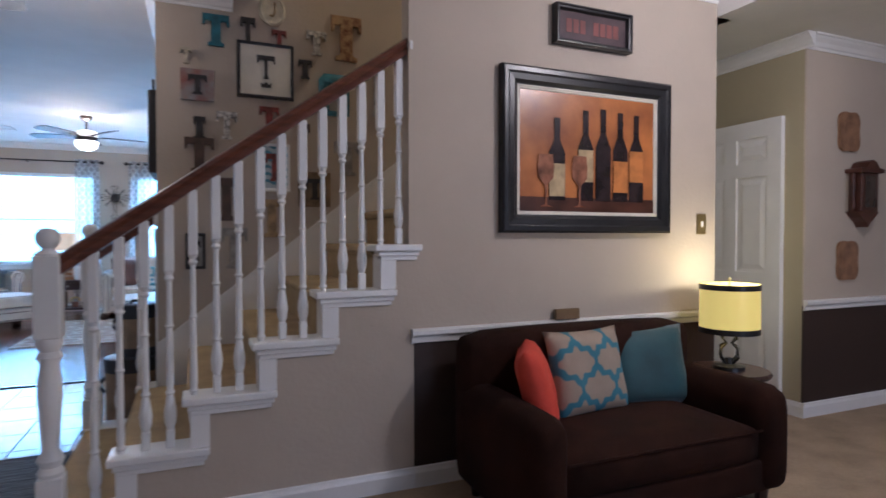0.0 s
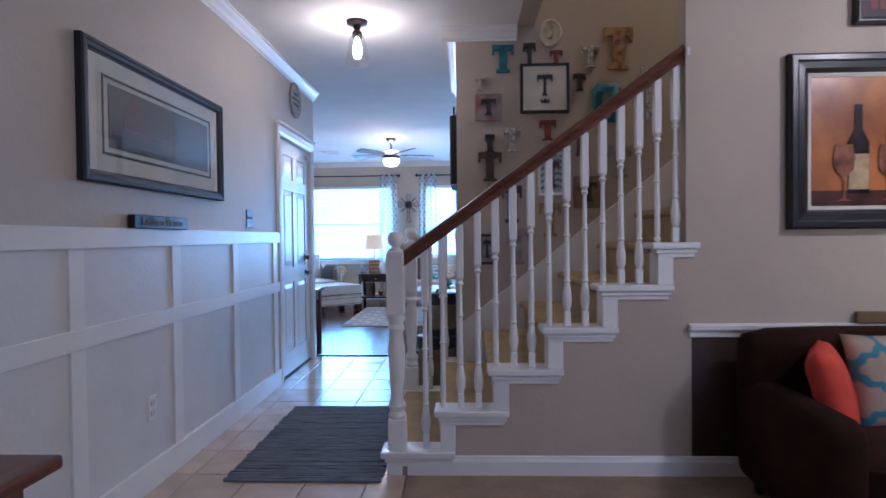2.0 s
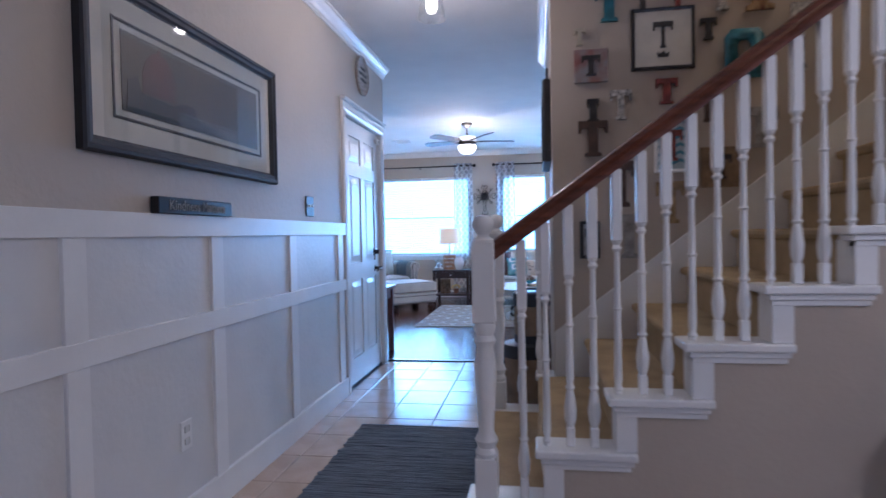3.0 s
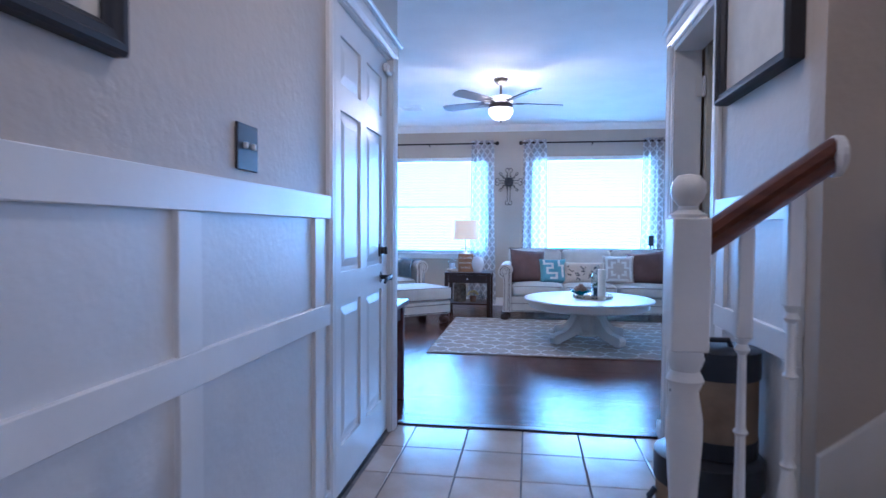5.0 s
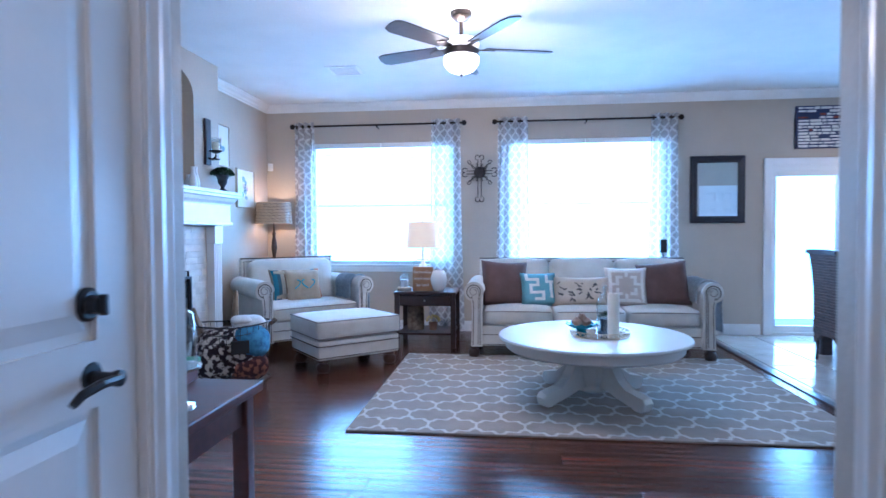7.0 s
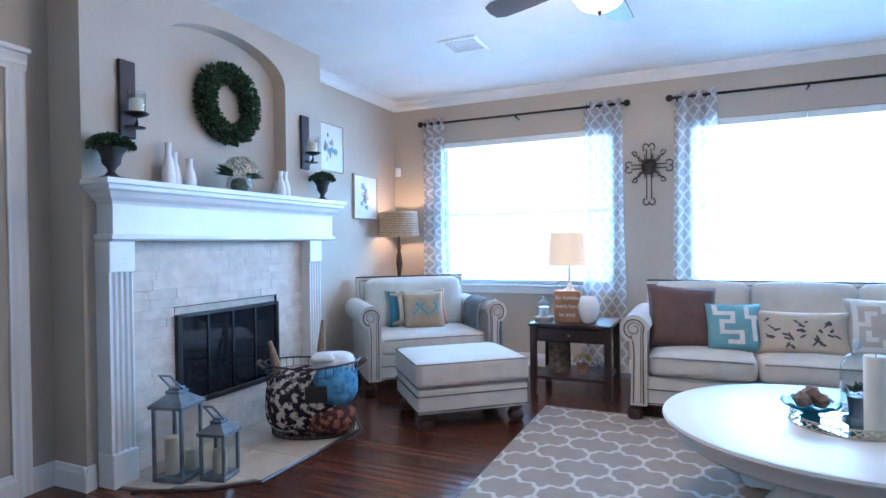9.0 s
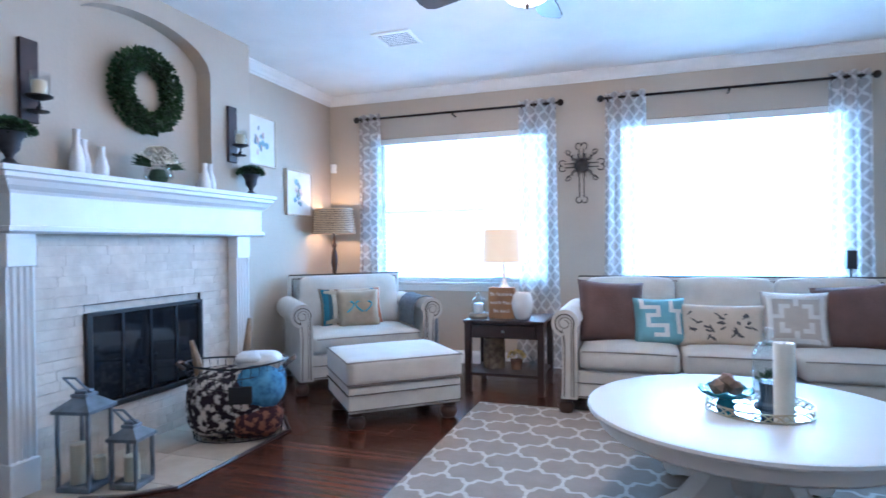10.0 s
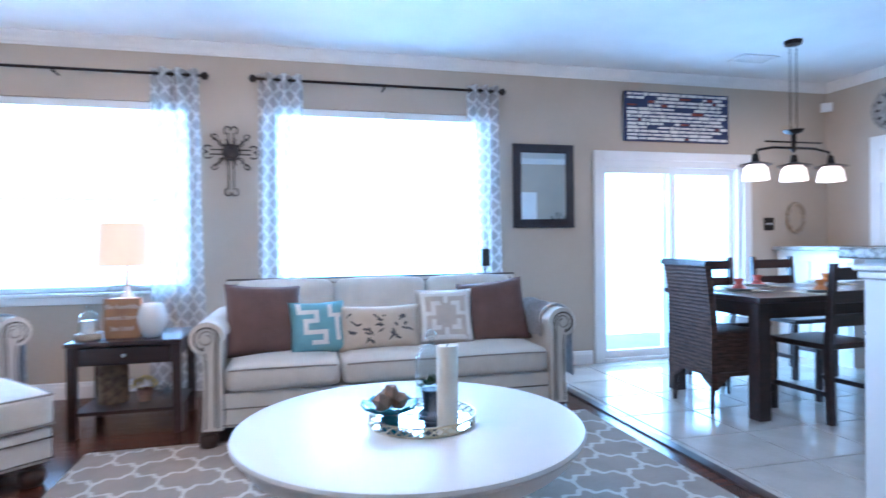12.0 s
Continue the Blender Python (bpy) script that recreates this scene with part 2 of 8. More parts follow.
def tube(bm, pts, r, seg=8, closed=False):
    """A round bar along points; r may be a number or one radius a point."""
    pts = [Vector(p) for p in pts]
    n = len(pts)
    rings = []
    up = Vector((0, 0, 1))
    for i, p in enumerate(pts):
        a = pts[(i - 1) % n] if (closed or i > 0) else p
        b = pts[(i + 1) % n] if (closed or i < n - 1) else p
        t = (b - a).normalized()
        s = t.cross(up)
        if s.length < 1e-3:
            s = t.cross(Vector((1, 0, 0)))
        s.normalize()
        u = s.cross(t)
        rr = r[i] if isinstance(r, (list, tuple)) else r
        rings.append([bm.verts.new(p + rr * (math.cos(2 * math.pi * j / seg) * s + math.sin(2 * math.pi * j / seg) * u)) for j in range(seg)])
    pairs = list(zip(rings, rings[1:])) + ([(rings[-1], rings[0])] if closed else [])
    for a, b in pairs:
        for j in range(seg):
            bm.faces.new((a[j], a[(j + 1) % seg], b[(j + 1) % seg], b[j]))
    if not closed:
        bm.faces.new(rings[0][::-1])
        bm.faces.new(rings[-1])
    return bm


def prism(bm, outline, a, b, axis="z"):
    """A flat outline drawn out from a to b along an axis. The outline lies in the two other axes, in xyz order."""
    def at(p, h):
        return {"x": (h, p[0], p[1]), "y": (p[0], h, p[1]), "z": (p[0], p[1], h)}[axis]
    lo = [bm.verts.new(at(p, a)) for p in outline]
    hi = [bm.verts.new(at(p, b)) for p in outline]
    n = len(outline)
    for i in range(n):
        bm.faces.new((lo[i], lo[(i + 1) % n], hi[(i + 1) % n], hi[i]))
    bm.faces.new(lo[::-1])
    bm.faces.new(hi)
    return bm


def rbox(bm, c, size, r, seg=6, puff=(0, 0, 0), m=None):
    """A stuffed box: rounded edges, faces swollen by puff metres."""
    ob = bmesh.new()
    bmesh.ops.create_cube(ob, size=2.0)
    bmesh.ops.subdivide_edges(ob, edges=ob.edges, cuts=seg, use_grid_fill=True)
    h = Vector(size) / 2
    r = min(r, *h)
    inner = h - Vector((r, r, r))
    seen = {}
    for v in ob.verts:
        q = v.co.copy()
        # crowd the grid towards the edges
        q = Vector([math.copysign(abs(t) ** 0.6, t) for t in q])
        p = Vector([q[i] * h[i] for i in range(3)])
        k = Vector([max(-inner[i], min(inner[i], p[i])) for i in range(3)])
        d = p - k
        p = k + d.normalized() * r if d.length > 1e-9 else p
        g = [(1 - min(1, abs(q[j])) ** 2) for j in range(3)]
        for i in range(3):
            o = [j for j in range(3) if j != i]
            p[i] += math.copysign(puff[i], q[i]) * g[o[0]] * g[o[1]] * min(1, abs(q[i])) if puff[i] else 0
        seen[v] = bm.verts.new((m @ (p + Vector(c))) if m is not None else p + Vector(c))
    for f in ob.faces:
        bm.faces.new([seen[v] for v in f.verts])
    ob.free()
    return bm


def pillow(bm, w, h, d, n=12, m=None, droop=0.0):
    """A scatter cushion standing in the xz plane with pinched corners."""
    def pt(u, v, s):
        k = 1 - 0.07 * (1 - u * u) - 0.0
        k2 = 1 - 0.07 * (1 - v * v)
        t = ((1 - u ** 4) * (1 - v ** 4)) ** 0.55
        wob = 0.06 * math.sin(5 * u + 3 * v) * t
        return Vector((u * w / 2 * k2, s * d / 2 * t * (1 + wob), v * h / 2 * k - droop * (u * u)))
    g = [[[None] * (n + 1) for _ in range(n + 1)] for _ in range(2)]
    for i in range(n + 1):
        for j in range(n + 1):
            u, v = -1 + 2 * i / n, -1 + 2 * j / n
            edge = i in (0, n) or j in (0, n)
            for s in (0, 1):
                if s == 1 and edge:
                    g[1][i][j] = g[0][i][j]
                    continue
                p = pt(u, v, -1 if s == 0 else 1)
                g[s][i][j] = bm.verts.new(m @ p if m is not None else p)
    for s in (0, 1):
        for i in range(n):
            for j in range(n):
                q = (g[s][i][j], g[s][i + 1][j], g[s][i + 1][j + 1], g[s][i][j + 1])
                bm.faces.new(q if s == 0 else q[::-1])
    return bm


def frame_bars(bm, w, h, bar, d, y0=0.0, bev=0.004):
    """A picture frame in the xz plane, centred, of four mitred bars; front towards -y."""
    a, b, c, e = w / 2, h / 2, w / 2 - bar, h / 2 - bar
    prof = [(0.0, 0.0), (0.0, 0.75), (0.12, 1.0), (0.35, 1.0), (0.45, 0.86), (0.75, 0.8), (0.9, 0.55), (1.0, 0.5), (1.0, 0.0)]
    for k in range(4):
        ca, sa = round(math.cos(k * math.pi / 2)), round(math.sin(k * math.pi / 2))
        W, H = (a, b) if k % 2 == 0 else (b, a)
        one, two = [], []
        for s, t in prof:
            x, z = W - bar * s, H - bar * s
            for lst, sx in ((one, -1), (two, 1)):
                px, pz = sx * x, z
                lst.append(bm.verts.new((px * ca - pz * sa, y0 - d * t, px * sa + pz * ca)))
        n = len(prof)
        for i in range(n):
            bm.faces.new((one[i], two[i], two[(i + 1) % n], one[(i + 1) % n]))
    return bm


def run_profile(bm, prof, p0, p1, out):
    """A moulding: profile pairs (out from the wall, up) carried from p0 to p1."""
    o = Vector(out)
    ends = []
    for p in (p0, p1):
        ends.append([bm.verts.new(Vector(p) + o * s + Vector((0, 0, t))) for s, t in prof])
    n = len(prof)
    for i in range(n):
        bm.faces.new((ends[0][i], ends[1][i], ends[1][(i + 1) % n], ends[0][(i + 1) % n]))
    bm.faces.new(ends[0])
    bm.faces.new(ends[1][::-1])
    return bm


CROWN = [(0.0, -0.09), (0.008, -0.09), (0.011, -0.076), (0.021, -0.069), (0.032, -0.048), (0.053, -0.028), (0.060, -0.015), (0.07, -0.012), (0.07, 0.0), (0.0, 0.0)]
BASE = [(0.0, 0.0), (0.016, 0.0), (0.016, 0.085), (0.011, 0.10), (0.008, 0.115), (0.0, 0.12)]
RAIL = [(0.0, -0.05), (0.012, -0.045), (0.014, -0.02), (0.03, -0.008), (0.032, 0.012), (0.012, 0.02), (0.0, 0.02)]
CASE = [(0.0, 0.0), (0.085, 0.0), (0.085, 0.014), (0.07, 0.022), (0.05, 0.018), (0.03, 0.02), (0.012, 0.012), (0.0, 0.012)]


def structure(name, bm, mat, label, category):
    return tagged(part(name, bm, mat), label, category, kind="structure")

# ---- setting ----
H = 2.665
T = 0.12


def boxes(name, mat, label, category, rows):
    bm = B()
    for r in rows:
        box(bm, *r)
    return structure(name, bm, mat, label, category)


# ground outside, one sheet
g = B()
for row in ((-60, 11.24, -0.25, 60, 400, -0.12), (-60, -400, -0.25, 60, -3.3, -0.12)):
    box(g, *row)
structure("ground", g, material("pale_patio_concrete", (0.55, 0.53, 0.50), 0.9, 0.06, 2), "pale concrete patio beyond the windows", "ground")

# floor beds
boxes("floor_hall", GROUT, "grey grout bed under the hall floor tiles", "floor", [(-1.79, -3.2, -0.1, -0.45, 2.73, -0.006), (-1.79, 2.73, -0.1, -0.08, 5.68, -0.006)])
boxes("floor_living", GROUT, "dark bed under the living room planks", "floor", [(-3.9, 5.69, -0.1, 1.20, 11.24, -0.012)])
boxes("floor_dining", GROUT, "grey grout bed under the dining floor tiles", "floor", [(1.24, 5.69, -0.1, 4.7, 11.24, -0.008)])
boxes("floor_front_room", CARPET, "tan wall-to-wall carpet", "floor", [(-0.45, -3.2, -0.1, 6.6, 2.73, 0.004), (2.88, 2.73, -0.1, 3.8, 4.2, 0.004)])
boxes("floor_closet", CARPET, "tan carpet of the small side room", "floor", [(-0.08, 3.99, -0.1, 2.88, 5.57, 0.0)])
boxes("threshold_1", ESPRESSO, "dark wooden strip between hall tile and planks", "threshold", [(-1.66, 5.66, -0.02, -0.21, 5.71, 0.010)])
boxes("threshold_2", ESPRESSO, "dark wooden strip between planks and dining tile", "threshold", [(1.19, 5.72, -0.02, 1.25, 11.04, 0.010)])

# walls
boxes("wall_hall_west", HALLWALL, "light greige textured hall wall", "wall",
      [(-1.79, -3.2, 0, -1.67, 4.60, H), (-1.79, 5.55, 0, -1.67, 5.69, H), (-1.79, 4.60, 2.06, -1.67, 5.55, H)])
boxes("wall_living_south", WALL, "greige living room wall beside the hall opening", "wall",
      [(-3.9, 5.57, 0, -1.79, 5.69, H), (-0.08, 5.57, 0, 4.7, 5.69, H)])
boxes("wall_hall_east", HALLWALL, "light greige hall wall with a doorway", "wall",
      [(-0.20, 4.07, 0, -0.08, 4.84, H), (-0.20, 5.52, 0, -0.08, 5.69, H), (-0.20, 4.84, 2.05, -0.08, 5.52, H)])
boxes("wall_stair_north", WALL, "beige stairwell wall hung with letters", "wall", [(-0.20, 3.99, 0, 2.88, 4.07, 5.2)])
boxes("wall_stair_south", WALL, "beige wall between stairs and front room", "wall", [(0.93, 2.73, 0.72, 2.88, 2.83, H + 0.3), (0.35, 2.73, H, 0.93, 2.83, H + 0.3), (0.955, 2.73, 0, 2.88, 2.83, 0.08), (0.93, 2.73, 0, 0.955, 2.83, 0.72)])
boxes("wall_stair_upper", WALL, "upper stairwell walls", "wall", [(0.23, 2.73, H, 0.35, 3.99, 5.2), (0.35, 2.73, H + 0.3, 2.88, 2.83, 5.2), (2.88, 2.73, 2.5, 3.0, 3.99, 5.2)])
boxes("ceiling_stair", CEIL, "white ceiling high above the stairs", "ceiling", [(0.2, 2.7, 5.2, 3.0, 4.1, 5.3)])
boxes("wainscot_brown", BROWN, "dark brown painted lower wall below a chair rail", "wall", [(0.955, 2.728, 0.08, 2.88, 2.83, 0.72)])
boxes("wall_recess", TAN, "olive tan walls of the closet recess", "wall",
      [(2.78, 2.83, 0, 2.88, 4.2, 2.5), (3.66, 2.73, 0, 3.78, 4.2, 2.5), (2.88, 4.1, 0, 3.66, 4.2, 2.5)])
boxes("wall_clock_side", WALL, "beige wall with a wall clock", "wall", [(3.662, 2.72, 0.74, 6.6, 2.73 + T, 2.5)])
boxes("wainscot_clock_side", BROWN, "dark brown lower wall under a white chair rail", "wall", [(3.662, 2.718, 0.0, 6.6, 2.73 + T, 0.74)])
# the opening is assumed; it holds the added fill lamp
boxes("wall_front_south", WALL, "plain unseen front wall with an assumed window opening", "wall",
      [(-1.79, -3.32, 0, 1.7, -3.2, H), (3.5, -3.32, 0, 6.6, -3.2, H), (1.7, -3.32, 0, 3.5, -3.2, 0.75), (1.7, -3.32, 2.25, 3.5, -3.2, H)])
boxes("wall_front_east", WALL, "plain front room wall", "wall", [(6.5, -3.2, 0, 6.6, 2.73, H)])
boxes("wall_living_west", WALL, "greige fireplace side wall", "wall", [(-3.9, 5.69, 0, -3.76, 11.24, H)])
boxes("wall_north", WALL, "greige window wall", "wall",
      [(-3.76, 11.06, 0, -3.22, 11.24, H), (-3.22, 11.06, 0, -1.53, 11.24, 0.775), (-3.22, 11.06, 2.205, -1.53, 11.24, H),
       (-1.53, 11.06, 0, -0.88, 11.24, H), (-0.88, 11.06, 0, 0.84, 11.24, 0.775), (-0.88, 11.06, 2.205, 0.84, 11.24, H),
       (0.84, 11.06, 0, 1.95, 11.24, H), (1.95, 11.06, 1.87, 3.50, 11.24, H), (3.50, 11.06, 0, 4.5, 11.24, H)])
boxes("wall_dining_east", WALL, "greige dining room wall", "wall", [(4.5, 5.69, 0, 4.7, 11.24, H)])

# ceilings
boxes("ceiling", CEIL, "white textured ceiling", "ceiling",
      [(-3.9, 5.57, H, 4.7, 11.24, H + 0.1), (-1.79, 2.73, H, 0.23, 5.57, H + 0.1), (-0.08, 4.07, H, 2.88, 5.57, H + 0.1), (-1.79, -3.32, H, 2.88, 2.73, H + 0.1)])
boxes("ceiling_low", CEIL, "white ceiling stepping down beside the recess", "ceiling", [(2.884, -3.32, 2.5, 6.6, 4.2, 2.6), (2.882, -3.32, 2.5, 2.884, 2.73, H)])

# chimney breast with an arched niche
bm = B()
X0, X1, XN = -3.76, -3.52, -3.63
box(bm, X0, 7.50, 0, X1, 7.957, H)
box(bm, X0, 9.01, 0, X1, 9.43, H)
box(bm, X0, 7.957, 1.0, XN, 9.01, H)
box(bm, XN, 7.957, 1.16, X1, 9.01, 1.50)
arch = [(7.957, H), (7.957, 2.30)]
for i in range(1, 24):
    a = math.pi - math.pi * i / 24
    arch.append((8.4835 + 0.5265 * math.cos(a), 2.30 + 0.235 * math.sin(a) ** 0.9))
arch += [(9.01, 2.30), (9.01, H)]
for p, q in zip(arch[1:-1], arch[2:-1]):
    vs = [bm.verts.new((x, y, z)) for x in (XN, X1) for y, z in ((p[0], p[1]), (q[0], q[1]), (q[0], H), (p[0], H))]
    for f in ((0, 1, 2, 3), (7, 6, 5, 4), (0, 4, 5, 1), (3, 2, 6, 7)):
        bm.faces.new([vs[i] for i in f])
bmesh.ops.remove_doubles(bm, verts=bm.verts, dist=0.0005)
structure("chimney_breast", bm, WALL, "greige chimney breast with an arched niche", "chimney breast")

# mouldings
bm = B()
run_profile(bm, CROWN, (-1.67, -3.2, H), (-1.67, 5.70, H), (1, 0, 0))
structure("crown_hall_west", bm, WHITE, "white crown moulding along the hall", "crown moulding")
bm = B()
run_profile(bm, CROWN, (-0.20, 3.98, H), (-0.20, 5.69, H), (-1, 0, 0))
run_profile(bm, CROWN, (-0.30, 3.99, H), (0.23, 3.99, H), (0, -1, 0))
structure("crown_hall_east", bm, WHITE, "white crown moulding round the stairs", "crown moulding")
bm = B()
run_profile(bm, CROWN, (0.35, 2.73, H), (2.90, 2.73, H), (0, -1, 0))
structure("crown_front", bm, WHITE, "white crown moulding over the front room wall", "crown moulding")
bm = B()
run_profile(bm, CROWN, (3.66, 2.72, 2.5), (6.5, 2.72, 2.5), (0, -1, 0))
run_profile(bm, CROWN, (3.66, 2.66, 2.5), (3.66, 4.10, 2.5), (-1, 0, 0))
structure("crown_recess", bm, WHITE, "white crown moulding at the recess", "crown moulding")
bm = B()
run_profile(bm, CROWN, (-3.76, 11.06, H), (4.5, 11.06, H), (0, -1, 0))
run_profile(bm, CROWN, (-3.76, 9.43, H), (-3.76, 11.06, H), (1, 0, 0))
run_profile(bm, CROWN, (-3.76, 5.69, H), (-3.76, 7.50, H), (1, 0, 0))
run_profile(bm, CROWN, (4.5, 5.69, H), (4.5, 11.06, H), (-1, 0, 0))
run_profile(bm, CROWN, (-0.08, 5.69, H), (4.5, 5.69, H), (0, 1, 0))
structure("crown_living", bm, WHITE, "white crown moulding round the living room", "crown moulding")

bm = B()
for a, b, o in (((-3.76, 11.06, 0), (1.86, 11.06, 0), (0, -1, 0)), ((3.60, 11.06, 0), (4.5, 11.06, 0), (0, -1, 0)),
                ((-3.76, 9.43, 0), (-3.76, 11.06, 0), (1, 0, 0)), ((-3.76, 5.69, 0), (-3.76, 7.50, 0), (1, 0, 0)),
                ((-3.76, 7.50, 0), (-3.50, 7.50, 0), (0, -1, 0)), ((-3.52, 7.48, 0), (-3.52, 7.54, 0), (1, 0, 0)),
                ((-3.52, 9.38, 0), (-3.52, 9.45, 0), (1, 0, 0)), ((-3.76, 9.43, 0), (-3.50, 9.43, 0), (0, 1, 0)),
                ((4.5, 5.69, 0), (4.5, 11.06, 0), (-1, 0, 0)), ((-0.08, 5.69, 0), (4.5, 5.69, 0), (0, 1, 0)), ((-3.76, 5.69, 0), (-1.79, 5.69, 0), (0, 1, 0))):
    run_profile(bm, BASE, a, b, o)
structure("baseboard_living", bm, WHITE, "white moulded baseboard", "baseboard")
bm = B()
for a, b, o in (((-0.45, 2.73, 0.004), (0.955, 2.73, 0.004), (0, -1, 0)), ((0.955, 2.728, 0.004), (2.88, 2.728, 0.004), (0, -1, 0)),
                ((3.66, 2.718, 0.004), (6.5, 2.718, 0.004), (0, -1, 0)), ((3.66, 2.70, 0.004), (3.66, 3.5, 0.004), (-1, 0, 0)),
                ((-0.20, 5.61, 0), (-0.20, 5.69, 0), (-1, 0, 0)), ((-0.216, 5.69, 0), (-0.08, 5.69, 0), (0, 1, 0))):
    run_profile(bm, [(u, v * 0.8) for u, v in BASE], a, b, o)
structure("baseboard_front", bm, WHITE, "white moulded baseboard", "baseboard")
bm = B()
run_profile(bm, RAIL, (0.94, 2.73, 0.735), (2.88, 2.73, 0.735), (0, -1, 0))
structure("chair_rail_1", bm, WHITE, "white chair rail above brown paint", "chair rail")
bm = B()
run_profile(bm, RAIL, (3.66, 2.72, 0.755), (6.5, 2.72, 0.755), (0, -1, 0))
structure("chair_rail_2", bm, WHITE, "white chair rail above brown paint", "chair rail")


# board and batten wainscot
def wainscot(name, x, out, y0, y1, bats, top=1.245):
    def bx(bm, a, b, c, d, th):
        box(bm, min(x, x + out * th), a, c, max(x, x + out * th), b, d, 0.002)
    e = tagged(new(name), "white board-and-batten wainscot with a flat top rail", "wainscot", kind="structure")
    bm = B()
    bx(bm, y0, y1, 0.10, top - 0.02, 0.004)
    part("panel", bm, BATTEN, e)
    for nm, a, b, th in (("top_rail", top - 0.085, top, 0.022), ("middle_rail", 0.765, 0.845, 0.0195), ("bottom_rail", 0.0, 0.135, 0.021)):
        bm = B()
        bx(bm, y0, y1, a, b, th)
        part(nm, bm, WHITE, e)
    for yb in bats:
        for a, b in ((0.135, 0.765), (0.845, top - 0.085)):
            bm = B()
            bx(bm, yb - 0.045, yb + 0.045, a, b, 0.018)
            part("batten", bm, WHITE, e)
    return e


wainscot("wainscot_hall_west", -1.67, 1, -1.2, 4.505, [-0.29, 0.49, 1.265, 2.04, 2.82, 3.605, 4.40])
wainscot("wainscot_hall_east", -0.20, -1, 4.07, 4.76, [4.11, 4.70], 1.24)


def casing(name, x, out, y0, y1, top, label, head=True):
    """Moulded door casing on a wall that runs along y, round the opening y0..y1."""
    e = tagged(new(name), label, "door casing", kind="structure")
    for s, y in ((-1, y0), (1, y1)):
        bm = B()
        prism(bm, [(x + out * t, y + s * u) for u, t in CASE], 0.0, top + 0.085)
        part("side_casing", bm, WHITE, e)
    bm = B()
    prism(bm, [(x + out * (t + 0.003), top + u) for u, t in CASE], y0 - 0.09, y1 + 0.09, "y")
    box(bm, min(x, x + out * 0.045), y0 - 0.10, top + 0.085, max(x, x + out * 0.045), y1 + 0.10, top + 0.11, 0.006)
    part("head_casing", bm, WHITE, e)
    return e


casing("door_casing_1", -1.67, 1, 4.595, 5.54, 2.045, "white moulded casing round the garage door")
casing("door_casing_2", -0.20, -1, 4.85, 5.51, 2.045, "white moulded casing round the closet doorway")
casing("door_casing_3", -3.76, 1, 6.45, 7.30, 2.03, "white casing beside the fireplace wall")
bm = B()
box(bm, -0.205, 5.49, 0, -0.075, 5.525, 2.05)
box(bm, -0.205, 4.835, 0, -0.075, 4.86, 2.05)
box(bm, -0.205, 4.86, 2.02, -0.075, 5.49, 2.055)
structure("door_jamb_2", bm, WHITE, "white jamb of the closet doorway", "door jamb")
bm = B()
box(bm, -1.80, 5.53, 0, -1.668, 5.552, 2.06)
box(bm, -1.80, 4.598, 0, -1.668, 4.62, 2.06)
box(bm, -1.80, 4.62, 2.04, -1.668, 5.53, 2.062)
structure("door_jamb_1", bm, WHITE, "white jamb of the garage door", "door jamb")


def panel_door(name, m, w, h, label, t=0.035, mat=WHITE, faces=(1,)):
    """Six-panel door in the xz plane, hinge edge at x = 0; moulded panels on the -y face."""
    e = thing(name, m, label, "door", kind="structure")
    bm = B()
    st, mul = 0.115 * w / 0.9, 0.10
    pw = (w - 2 * st - mul) / 2
    zs = [(0.20, 0.80), (0.93, 1.60), (1.70, h - 0.12)]
    xs = [(st, st + pw), (st + pw + mul, w - st)]
    box(bm, 0, 0.012, 0, w, t - 0.012, h)
    for f in (0, 1):
        y0, y1 = (0.0, 0.012) if f == 0 else (t - 0.012, t)
        box(bm, 0, y0, 0, st, y1, h)
        box(bm, w - st, y0, 0, w, y1, h)
        box(bm, st + pw, y0, 0, st + pw + mul, y1, h)
        last = 0.0
        for a, b in zs + [(h, h)]:
            for x0, x1 in xs:
                box(bm, x0, y0, last, x1, y1, a)
            last = b
    part("slab", bm, mat, e)
    for a, b in zs:
        for x0, x1 in xs:
            for side in (0, 1):
                bm = B()
                y = 0.012 if side == 0 else t - 0.012
                d = -0.009 if side == 0 else 0.009
                i1, i2 = 0.020, 0.055
                r0 = [bm.verts.new(v) for v in ((x0, y, a), (x1, y, a), (x1, y, b), (x0, y, b))]
                ra = [bm.verts.new(v) for v in ((x0 + i1, y + d * 0.1, a + i1), (x1 - i1, y + d * 0.1, a + i1), (x1 - i1, y + d * 0.1, b - i1), (x0 + i1, y + d * 0.1, b - i1))]
                r1 = [bm.verts.new(v) for v in ((x0 + i2, y + d, a + i2), (x1 - i2, y + d, a + i2), (x1 - i2, y + d, b - i2), (x0 + i2, y + d, b - i2))]
                for p, q in ((r0, ra), (ra, r1)):
                    for i in range(4):
                        bm.faces.new((p[i], p[(i + 1) % 4], q[(i + 1) % 4], q[i]))
                bm.faces.new(r1)
                part("panel", bm, mat, e)
    return e


